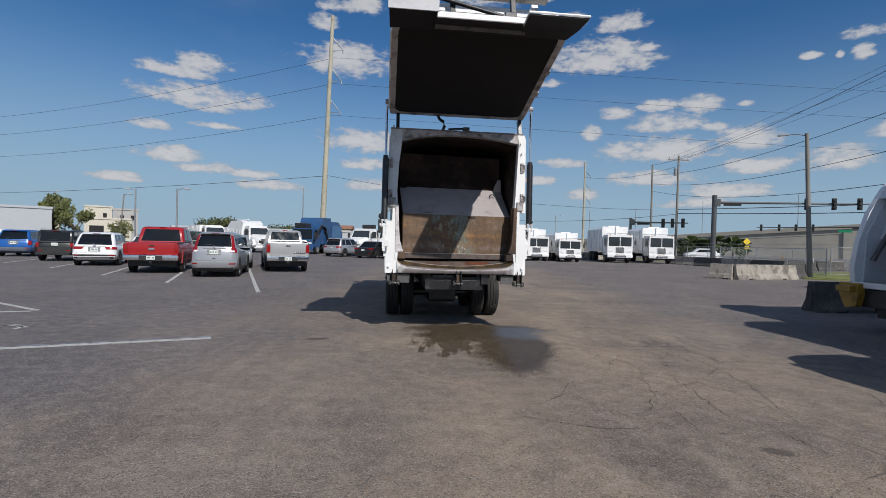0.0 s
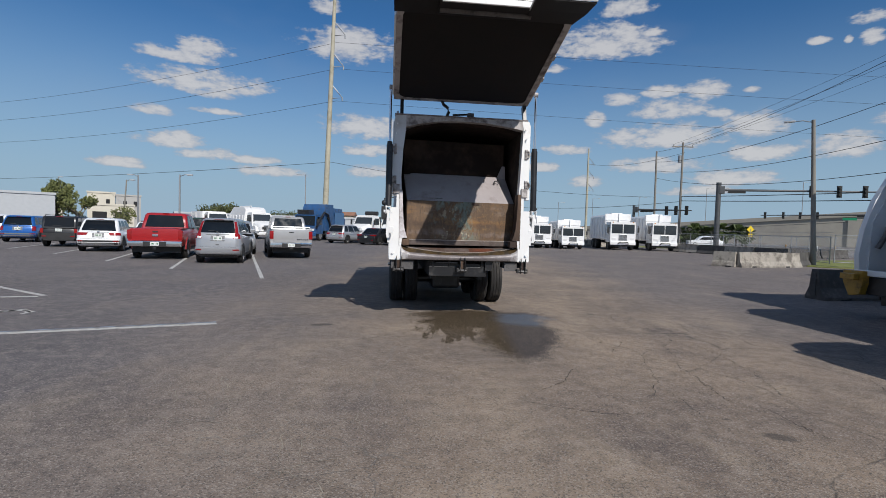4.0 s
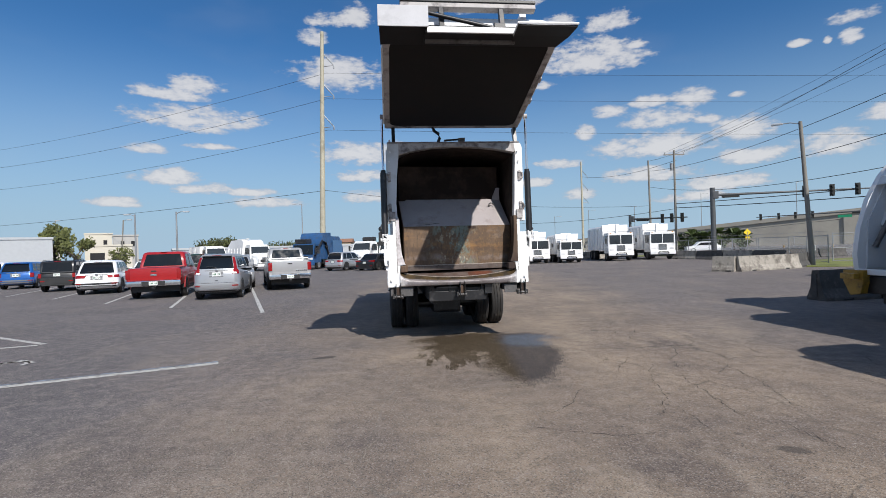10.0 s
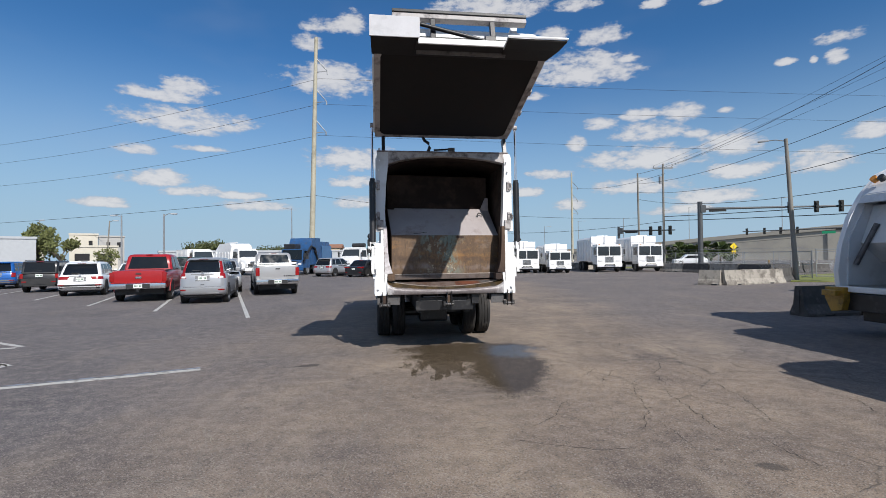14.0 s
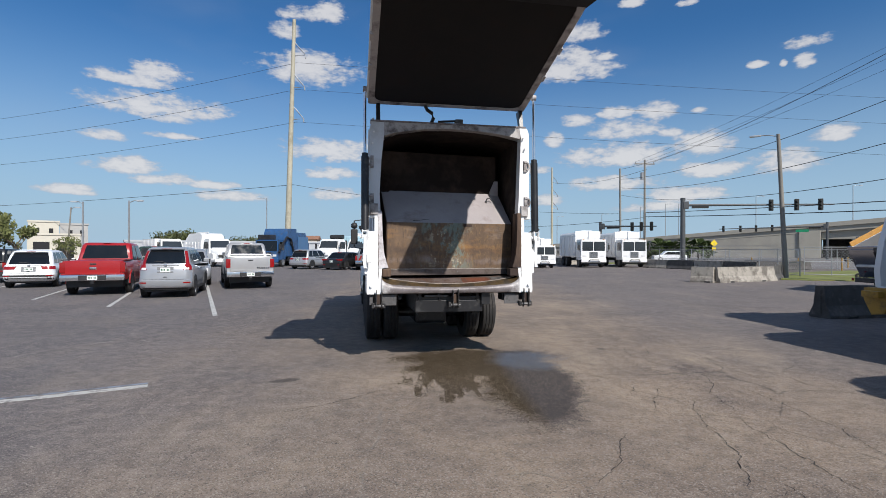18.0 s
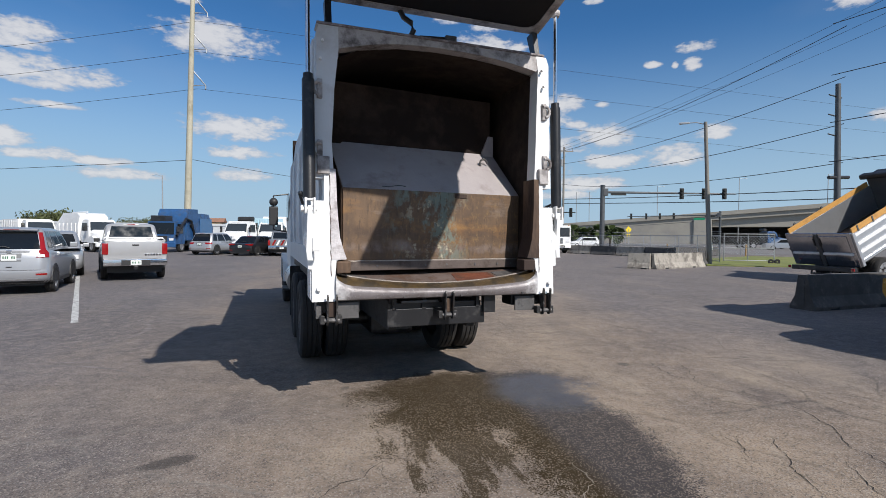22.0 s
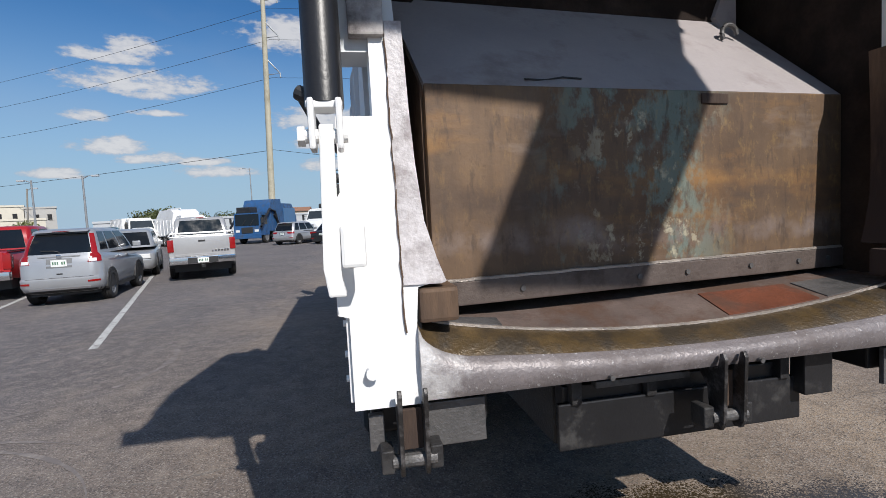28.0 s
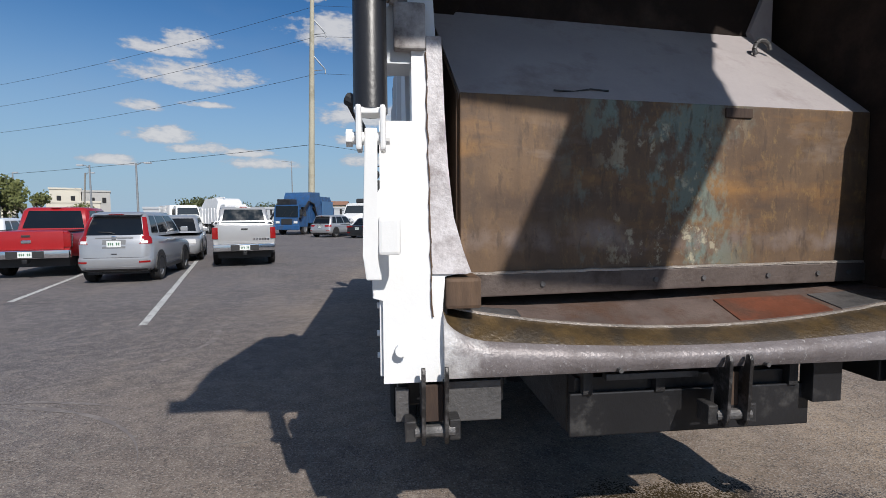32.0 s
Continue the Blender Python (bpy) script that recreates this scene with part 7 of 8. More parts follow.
def dump_truck():
    """Bed tipped up, tail towards the lane; x runs from tail to headboard."""
    t = thing("dump_truck", pose(17.3, 18.95, 0, 0, 0, 0), "aluminium dump body tipped up with timber sideboards", "truck")
    tilt = pose(0.35, 0, 0.78, 0, -27, 0)
    hw, Lb = 1.25, 4.6

    def tp(name, x0, x1, y0, y1, z0, z1, material, bev=0.01, label="", sm=False):
        return part(name, block(x0, x1, y0, y1, z0, z1, bev), material, t, label, sm, tilt)

    tp("bed_floor", 0, Lb, -hw, hw, -0.02, 0.04, DARK_GALV)
    for sd in (-1, 1):
        a, b = sorted((sd * hw, sd * (hw - 0.05)))
        tp("side_wall", 0, Lb, a, b, 0, 1.15, ALU, 0.008, "ribbed aluminium side wall")
        for z in (0.08, 0.42, 0.74, 1.08):
            tp("side_rib", 0, Lb, *sorted((sd * hw, sd * (hw + 0.05))), z - 0.05, z + 0.05, WHITE if z > 0.2 else ALU, 0.01)
        tp("sideboard", 0.05, Lb - 0.1, *sorted((sd * (hw - 0.06), sd * (hw - 0.015))), 1.16, 1.36, WOOD, 0.006, "varnished timber sideboard")
        for k in range(6):
            tp("board_strap", 0.3 + k * 0.75, 0.36 + k * 0.75, *sorted((sd * (hw - 0.012), sd * (hw + 0.0))), 1.05, 1.36, DARK_GALV, 0.003)
        tp("tail_post", -0.06, 0.06, *sorted((sd * (hw - 0.12), sd * (hw + 0.06))), -0.1, 1.2, ALU, 0.015)
    tp("headboard", Lb, Lb + 0.06, -hw, hw, 0, 1.5, DARK_GALV)
    tp("cab_shield", Lb - 0.1, Lb + 0.7, -hw, hw, 1.5, 1.56, BLACK, 0.01, "black cab shield")
    tp("tarp_roll", Lb - 0.25, Lb + 0.05, -hw - 0.1, hw + 0.1, 1.5, 1.72, BLACK, 0.08, "rolled black tarp")
    tp("load_residue", 0.8, Lb - 0.1, -hw + 0.06, hw - 0.06, 0.04, 0.1, DARK_RUST, 0.02)
    for x0, x1 in ((0.5, 0.6), (2.0, 2.1)):
        tp("tarp_arm", x0, x1, hw + 0.05, hw + 0.09, 0.2, 1.4, DARK_GALV)
    # tailgate shut against the tipped bed
    g = tp("tailgate", -0.12, -0.06, -hw, hw, -0.1, 1.24, POLISHED, 0.012, "polished aluminium tailgate in two panels")
    for yc in (-0.62, 0.62):
        part("gate_panel", block(-0.145, -0.12, yc - 0.5, yc + 0.5, -0.02, 0.36, 0.012), POLISHED, g)
        part("gate_panel", block(-0.145, -0.12, yc - 0.5, yc + 0.5, 0.5, 1.14, 0.012), POLISHED, g)
        part("gate_rail", block(-0.17, -0.12, yc - 0.54, yc + 0.54, 0.39, 0.46, 0.008), WHITE, g)
    part("gate_post", block(-0.17, -0.11, -0.06, 0.06, -0.1, 1.24, 0.01), DARK_GALV, g)
    for yc in (-0.1, 0.1):
        part("gate_latch", block(-0.19, -0.12, yc - 0.03, yc + 0.03, 0.75, 1.05, 0.01), BLACK, g)
    part("tail_sill", block(-0.05, 0.3, -hw + 0.1, hw - 0.1, 0.45, 0.62, 0.02), BLACK, t)
    for sd in (-1, 1):
        part("marker_lamp", block(-0.07, -0.03, *sorted((sd * 1.18, sd * 1.28)), 0.5, 0.6, 0.01), LAMP_RED, t)
        part("chassis_rail", block(0.3, 7.5, *sorted((sd * 0.38, sd * 0.48)), 0.6, 0.85), BLACK, t)
        for x in (1.6, 2.9):
            wh = wheel(t, 0, 0, 0.5, 0.5, 1, RIM, 8)
            wh.matrix_basis = pose(x, sd * 0.92, 0.5, 0, 0, 90 if sd > 0 else -90)
        wh = wheel(t, 0, 0, 0.5, 0.29, 1, RIM, 8)
        wh.matrix_basis = pose(6.6, sd * 1.0, 0.5, 0, 0, 90 if sd > 0 else -90)
    part("hoist", stick((4.0, 0, 0.8), (3.9, 0, 2.5), 0.09, 14), DULL_CHROME, t)
    part("cab", block(5.4, 7.4, -1.15, 1.15, 0.8, 2.6, 0.08), TRUCK_BLUE_LIGHT, t, "", True)
    part("cab_window", block(5.7, 6.9, -1.16, 1.16, 1.7, 2.4), CAB_GLASS, t)
    part("hitch_step", block(-0.35, 0.3, -0.5, 0.1, 0.32, 0.38, 0.01), BLACK, t)
    for y in (-0.45, 0.35):
        part("step_leg", stick((0.0, y, 0.35), (0.05, y, 0.62), 0.03, 8), BLACK, t)


dump_truck()


def rear_loader(m):
    """The white rear loader standing at the lane's edge, tail towards the camera."""
    t = thing("rear_loader", m, "white rear-loading refuse truck with yellow bumper pads", "truck", "rear-loading trucks")
    prof = [(0.0, 0.9), (-0.04, 1.3), (0.05, 1.85), (0.25, 2.45), (0.55, 2.95), (0.95, 3.4), (1.3, 3.55), (2.2, 3.6), (2.2, 0.9)]
    for sd in (-1, 1):
        bm = prism(prof, "x", *sorted((sd * 1.24, sd * 1.12)))
        part("side_shell", bm, WHITE, t, "curved white side shell", True)
        part("hopper_cheek", prism([(0.15, 1.0), (0.2, 2.0), (0.6, 2.75), (1.6, 2.75), (1.6, 1.0)], "x", *sorted((sd * 1.12, sd * 1.09))), SIDE_WHITE, t)
        part("lift_arm", wire([(sd * 1.0, 0.25, 1.45), (sd * 0.8, 0.55, 2.3)], 0.05, 8), GREY_STEEL, t)
        part("yellow_pad", prism([(sd * 1.3, 0.98), (sd * 0.82, 0.98), (sd * 0.82, 0.72), (sd * 0.88, 0.5), (sd * 1.14, 0.45), (sd * 1.3, 0.74)], "y", -0.2, 0.05, 0.012), YELLOW, t, "yellow steel bumper pad")
        part("pad_hook", block(*sorted((sd * 0.85, sd * 1.2)), -0.36, -0.24, 0.8, 0.92, 0.015), YELLOW, t)
        part("wheel_skirt", block(*sorted((sd * 1.2, sd * 1.14)), 0.5, 1.4, 0.35, 0.9, 0.02), BLACK, t)
        wheel(t, sd * 0.96, 2.6, 0.5, 0.5, sd, GREY_STEEL, 8)
        wheel(t, sd * 0.96, 3.9, 0.5, 0.5, sd, GREY_STEEL, 8)
        wheel(t, sd * 1.0, 7.6, 0.5, 0.29, sd, GREY_STEEL, 8)
        part("frame_rail", block(*sorted((sd * 0.36, sd * 0.48)), 0.4, 8.2, 0.55, 0.85), BLACK, t)
    part("hood_panel", prism([(0.5, 2.92), (0.55, 2.97), (0.95, 3.42), (1.3, 3.57), (2.2, 3.62), (2.2, 3.5), (1.3, 3.45), (0.62, 2.86)], "x", -1.12, 1.12), WHITE, t, "", True)
    part("lamp_panel", prism([(0.42, 2.75), (0.52, 2.95), (0.95, 3.4), (1.0, 3.2), (0.62, 2.75)], "x", -1.1, 1.1), SIDE_WHITE, t)
    for x in (-0.95, -0.78, 0.78, 0.95):
        part("round_lamp", stick((x, 0.7, 3.22), (x, 0.62, 3.28), 0.07, 16), LAMP_AMBER if abs(x) > 0.9 else PLASTIC, t)
    part("packer_blade", prism([(0.75, 2.7), (0.45, 1.9), (0.9, 1.5), (1.5, 1.5), (1.5, 2.7)], "x", -1.08, 1.08), SIDE_WHITE, t)
    part("hopper_void", block(-1.1, 1.1, 1.5, 1.6, 0.9, 2.8), DARK_RUST, t)
    part("hopper_floor", prism([(-0.05, 0.98), (0.4, 0.85), (1.5, 0.95), (1.5, 0.85), (0.4, 0.75), (-0.05, 0.88)], "x", -1.12, 1.12), GREY_STEEL, t)
    part("rear_sill", block(-1.12, 1.12, -0.1, 0.02, 0.88, 1.0, 0.02), WHITE, t)
    part("bumper_beam", block(-1.1, 1.1, -0.06, 0.04, 0.5, 0.86, 0.02), BLACK, t, "black bumper beam")
    part("container_body", loft([[(-1.24, y, 0.95), (-1.26, y, 2.2), (-1.1, y, 3.55), (1.1, y, 3.55), (1.26, y, 2.2), (1.24, y, 0.95)] for y in (2.2, 6.4)]), WHITE, t, "", True)
    part("cab", block(-1.18, 1.18, 6.5, 8.4, 0.8, 2.7, 0.08), WHITE, t, "", True)
    part("under_box", block(-0.7, 0.7, 0.1, 1.4, 0.3, 0.75, 0.02), BLACK, t)


rear_loader(pose(8.75, 9.35, 0, 0, 0, -88))
rear_loader(pose(7.55, 6.1, 0, 0, 0, -85))
rear_loader(pose(6.15, 2.6, 0, 0, 0, -84))


# ---- poles, signals, cables ----
def street_lamp():
    p = thing("street_lamp", pose(22.2, 30.0, 0), "leaning wooden pole with a cobra-head street lamp", "street lamp")
    top = (-0.35, 0.2, 8.75)
    part("pole", stick((0, 0, 0), top, 0.15, 14, 0.1), WOOD_POLE, p, "", True)
    part("arm", wire([(top[0], top[1], 8.6), (top[0] - 0.4, 0.5, 8.75), (top[0] - 0.8, 0.8, 8.75)], 0.03, 8), GALV, p)
    bm = block(-0.3, 0.3, -0.1, 0.1, -0.05, 0.06, 0.04)
    part("lamp_head", bm, METAL_WALL, p, "pale cobra-head lamp", True, pose(top[0] - 0.95, 0.9, 8.75, 0, 0, -40))
    part("sign", block(0.1, 0.12, -0.1, 0.1, 0.9, 1.2), PLATE_WHITE, p)


street_lamp()


def traffic_head(parent, x, y, z, rz=0):
    h = part("signal_head", block(-0.2, 0.2, -0.12, 0.12, -0.6, 0.6, 0.03), SIGNAL, parent, "black signal head with backplate", False, pose(x, y, z, 0, 0, rz))
    for k, mt in ((0.36, LAMP_RED), (0, LAMP_AMBER), (-0.36, SIGN_GREEN)):
        part("lens", stick((0, -0.13, k), (0, -0.10, k), 0.12, 12), SIGNAL, h)
        part("visor", stick((0, -0.26, k + 0.05), (0, -0.12, k + 0.05), 0.14, 12), SIGNAL, h)
    return h


def mast(name, m, height, arm, heads, label, r=0.28):
    p = thing(name, m, label, "traffic signal", "signal masts")
    part("pole", stick((0, 0, 0), (0, 0, height), r, 16, r * 0.9), DARK_GALV, p, "", True)
    part("pole_cap", stick((0, 0, height), (0, 0, height + 0.06), r * 0.95, 16), DARK_GALV, p)
    part("base_plate", block(-0.45, 0.45, -0.45, 0.45, 0, 0.08, 0.02), DARK_GALV, p)
    part("mast_arm", stick((0.2, 0, height * 0.9), (arm, 0, height * 0.9 - 0.15), 0.14, 12, 0.07), DARK_GALV, p, "", True)
    part("arm_collar", block(0.0, 0.55, -0.3, 0.3, height * 0.9 - 0.4, height * 0.9 + 0.4, 0.03), DARK_GALV, p)
    part("sign_box", block(0.9, 2.6, -0.08, 0.08, height * 0.9 - 0.35, height * 0.9 - 0.08, 0.02), SIGNAL, p)
    for x in heads:
        traffic_head(p, x, -0.15, height * 0.9 - 0.15)
    return p


mast("signal_mast", pose(29.6, 54.5, 0, 0, 0, -17), 7.4, 14.5, (8.6, 11.0, 13.2), "thick dark grey traffic signal mast with long arm")
mast("signal_mast", pose(26.4, 70.2, 0, 0, 0, -40), 5.6, 7.5, (4.4, 5.6, 6.9), "dark traffic signal mast beyond the fence", 0.2)
far = mast("signal_mast", pose(72.0, 83.5, 0, 0, 0, 143), 6.6, 16.5, (8.0, 10.5, 13.0, 15.8), "distant traffic signal mast with street sign", 0.2)
part("street_sign", block(2.6, 4.5, -0.1, 0.1, 5.0, 5.45), SIGN_GREEN, far, "green street name sign")


def utility_pole(m, height, material, label, cross=None, lean=0.0, r=0.16, can=False):
    p = thing("utility_pole", m, label, "utility pole", "utility poles")
    part("pole", stick((0, 0, 0), (lean, 0, height), r, 12, r * 0.7), material, p, "", True)
    if cross:
        part("crossarm", block(lean - cross / 2, lean + cross / 2, -0.06, 0.06, height - 0.7, height - 0.56), WOOD_POLE, p)
        for k in (-0.45, 0, 0.45):
            part("insulator", stick((lean + k * cross, 0, height - 0.56), (lean + k * cross, 0, height - 0.3), 0.06, 8), GALV, p)
    if can:
        part("transformer", stick((lean - 0.4, 0, height - 2.9), (lean - 0.4, 0, height - 1.9), 0.24, 14), GALV, p, "grey transformer can")
    return p


utility_pole(pose(28.9, 69.2, 0), 13.1, WOOD_POLE, "plain wooden utility pole", lean=-0.1)
utility_pole(pose(33.9, 72.4, 0), 15.0, WOOD_POLE, "wooden utility pole with crossarm and transformer", 3.0, 0.0, 0.18, True)
up = utility_pole(pose(25.0, 24.4, 0), 9.6, DARK_GALV, "grey concrete utility pole beyond the dump body", lean=-0.25, r=0.17)
part("lamp_bracket", stick((-0.7, 0, 4.8), (0.6, 0, 4.85), 0.09, 10), BLACK, up)
for z in (6.9, 7.9, 8.9):
    part("insulator", stick((0, 0, z), (-0.7, 0.1, z + 0.15), 0.035, 8), PLASTIC, up)


def big_pole(m, height, label, lean, arms, r):
    p = thing("transmission_pole", m, label, "utility pole", "transmission poles")
    part("shaft", stick((0, 0, 0), (lean, 0, height), r, 18, r * 0.55), POLE_TAN, p, "", True)
    for z in arms:
        x = lean * z / height + r * 0.6
        part("arm_strut", wire([(x, 0, z + 1.4), (x + 1.2, 0, z), (x, 0, z - 0.1)], 0.07, 6), GALV, p, "v-shaped insulator strut")
        part("clamp", stick((x + 1.2, 0, z), (x + 1.2, 0, z - 0.4), 0.07, 8), GALV, p)
    return p


big_pole(pose(-14.7, 60.2, 0), 28.4, "tall tan steel transmission pole with v-shaped arms", 0.75, (24.3, 20.6, 16.9), 0.36)
big_pole(pose(32.6, 116, 0), 21.0, "distant tall transmission pole", 0.0, (17.5, 14.5, 11.5), 0.3)


def light_pole(x, y, h, label, arm=1.2, lean=0.0, side=1):
    p = thing("light_pole", pose(x, y, 0), label, "street lamp", "car park lights")
    part("pole", stick((0, 0, 0), (lean, 0, h), 0.1, 10, 0.07), WOOD_POLE if lean else GALV, p)
    part("arm", wire([(lean, 0, h - 0.2), (lean + side * arm * 0.5, 0, h), (lean + side * arm, 0, h)], 0.035, 6), GALV, p)
    part("lamp_head", block(lean + side * arm - 0.2, lean + side * arm + 0.35, -0.12, 0.12, h - 0.08, h + 0.06, 0.03), METAL_WALL, p)


light_pole(-31.6, 51.0, 6.2, "slim light pole in the far car park", 0.9, 0, -1)
light_pole(-26.0, 48.5, 6.1, "slim light pole in the far car park", 0.9)
light_pole(-41.0, 63.0, 6.6, "leaning wooden light pole", 0.7, 0.5)
light_pole(-24.5, 86.6, 10.3, "tall slim light pole far off", 1.4, 0, -1)
light_pole(-55.4, 71.0, 7.4, "slim light pole behind the trees", 0.3)
for x, y, h in ((62.0, 133.0, 13.5), (70, 128, 14), (84, 118, 15), (78, 150, 16), (44, 150, 12), (36, 160, 11), (96, 104, 16), (108, 92, 16), (54, 140, 12)):
    light_pole(x, y, h, "tall pale highway light far off", 1.8)


def cable(name, a, b, sag, r, label="thin black overhead cable"):
    a, b = Vector(a), Vector(b)
    n = 24
    pts = []
    for i in range(n + 1):
        t = i / n
        p = a.lerp(b, t)
        p.z -= sag * 4 * t * (1 - t)
        pts.append(p)
    ob = new(name, mesh_of(name, wire(pts, r, 4), PLASTIC))
    tagged(ob, label, "cable", "overhead cables")


for z in (23.4, 20.3, 16.5):
    cable("overhead_cable", (-13.6, 60.2, z), (-121, 105, z), 2.2, 0.02)
    cable("overhead_cable", (-13.6, 60.2, z), (100, 56.5, z - 4.6), 0.4, 0.014)
cable("overhead_cable", (-14, 60.2, 9.2), (-121, 105, 8.6), 0.8, 0.025)
cable("overhead_cable", (-14, 60.2, 9.2), (28.9, 69.2, 6.8), 0.9, 0.02)
for k, z in ((-1.35, 14.7), (0, 14.7), (1.35, 14.7)):
    cable("overhead_cable", (33.9 + k, 72.4, z), (46 + k * 2, 14, 23.5), 1.2, 0.014)
for z, z2 in ((13.0, 16.0), (11.6, 13.4), (10.4, 11.0), (9.4, 9.0)):
    cable("overhead_cable", (28.9, 69.2, z), (25 + 0.2, 24.4, z2 - 3.4), 1.0, 0.02)
    cable("overhead_cable", (24.3, 24.4, z2 - 3.4), (36, -12, z2 + 1), 1.0, 0.02)
cable("overhead_cable", (33.9, 72.4, 7.2), (60, 16, 6.8), 0.5, 0.045, "thick black overhead cable")
cable("overhead_cable", (33.9, 72.4, 6.6), (60, 16, 5.6), 0.5, 0.045, "thick black overhead cable")
cable("overhead_cable", (32.6, 116, 17.5), (34, 72, 13.5), 1.0, 0.025)
cable("overhead_cable", (10, 110, 7.0), (33.9, 72.4, 6.5), 0.8, 0.03)


# ---- fence, gate, verge, road ----
def flat(name, pts, z, material, label, category):
    bm = bmesh.new()
    bm.faces.new([bm.verts.new((px, py, z)) for px, py in pts])
    r_ = bmesh.ops.extrude_face_region(bm, geom=list(bm.faces))
    bmesh.ops.translate(bm, verts=[v for v in r_["geom"] if isinstance(v, bmesh.types.BMVert)], vec=(0, 0, -0.03 - z))
    ob = new(name, mesh_of(name, bm, material))
    return tagged(ob, label, category, kind="structure")


flat("road", [(20, 62), (60, 34), (130, -10), (200, 40), (130, 130), (60, 150), (20, 150)], 0.012, ROAD, "pale worn asphalt road beyond the fence", "road")
flat("verge", [(20.8, 28.6), (25.6, 26.6), (40, 18.5), (60, 6), (66, 12), (46, 32), (36, 40.5), (27, 36.5)], 0.05, GRASS, "green grass verge with dry patches", "grass")
flat("verge", [(22, 62), (34, 53), (40, 57), (28, 68)], 0.05, GRASS, "green grass verge by the fence", "grass")


def fence(a, b, n, label, h=1.85):
    a, b = Vector((*a, 0)), Vector((*b, 0))
    d = (b - a)
    ang = math.degrees(math.atan2(d.y, d.x))
    f = thing("wire_fence", pose(a.x, a.y, 0, 0, 0, ang), label, "fence", "wire fences")
    ln = d.length
    src = None
    for i in range(n + 1):
        x = ln * i / n
        src = part("post", stick((0, 0, 0), (0, 0, h), 0.035, 8), GALV, f, m=pose(x, 0, 0)) if src is None else again(src, f, pose(x, 0, 0))
    for z in (0.12, h * 0.5, h - 0.06):
        part("rail", stick((0, 0, z), (ln, 0, z), 0.02, 6), GALV, f)
    part("coping", stick((0, 0.0, h + 0.22), (ln, 0.12, h + 0.22), 0.008, 5), GALV, f)
    bm = bmesh.new()
    step = 0.28
    k = -h
    while k < ln:
        for s in (1, -1):
            x0, x1 = (k, k + h) if s > 0 else (k + h, k)
            p0, p1 = Vector((x0, 0, 0.1)), Vector((x1, 0, h - 0.06))
            lo, hi = 0.0, ln
            if max(x0, x1) <= lo or min(x0, x1) >= hi:
                continue
            t0 = max(0, min(1, (lo - x0) / (x1 - x0))) if s > 0 else max(0, min(1, (hi - x0) / (x1 - x0)))
            t1 = max(0, min(1, (hi - x0) / (x1 - x0))) if s > 0 else max(0, min(1, (lo - x0) / (x1 - x0)))
            q0, q1 = p0.lerp(p1, t0), p0.lerp(p1, t1)
            if (q1 - q0).length > 0.05:
                rod(bm, q0, q1, 0.006, 3)
        k += step
    wv = part("chain_link", bm, GALV, f, "diagonal wire mesh")
    wv["kind"] = "stuff"
    return f


fence((23.2, 51.0), (26.0, 37.5), 5, "galvanised chain-link fence behind barriers")
fence((26.0, 37.5), (24.4, 31.6), 2, "galvanised chain-link fence panel by the lamp")
fence((26.5, 47.5), (40.0, 42.0), 5, "galvanised chain-link fence by the road")
fence((22.4, 64.0), (10.0, 66.0), 4, "galvanised chain-link fence behind the lorries")
g = thing("rolling_gate", pose(24.4, 31.4, 0, 0, 0, -28), "grey tube gate on small wheels standing open", "gate")
for x in (0.1, 1.5, 3.0):
    part("upright", stick((x, 0, 0.15), (x, 0, 1.95), 0.03, 8), GALV, g)
for z in (0.2, 1.0, 1.9):
    part("rail", stick((0.1, 0, z), (3.0, 0, z), 0.025, 8), GALV, g)
for x in (2.8, 3.15):
    wh = part("gate_wheel", lathe([(-0.05, 0.05), (-0.05, 0.16), (0.05, 0.16), (0.05, 0.05)], 16), RUBBER, g, m=pose(x, -0.08, 0.16, 0, 0, 90))
for i, (x, y) in enumerate(((36.4, 59.6), (30.4, 44.5), (33.6, 43.0), (36.0, 41.2), (41.0, 46.0))):
    p = thing("bollard" if i else "warning_sign", pose(x, y, 0), "yellow marker post by the road" if i else "yellow diamond warning sign on a post", "sign" if not i else "bollard", "" if not i else "yellow marker posts")
    part("post", stick((0, 0, 0), (0, 0, 1.0 if i else 2.6), 0.05, 8), YELLOW if i else GALV, p)
    if not i:
        part("panel", prism([(0, 2.1), (0.45, 2.55), (0, 3.0), (-0.45, 2.55)], "y", -0.03, 0.0), SIGN_YELLOW, p)
        part("panel", block(-0.25, 0.25, -0.03, 0.0, 1.7, 2.05), SIGN_YELLOW, p)
    else:
        part("cap", stick((0, 0, 1.0), (0, 0, 1.06), 0.06, 8), YELLOW, p)


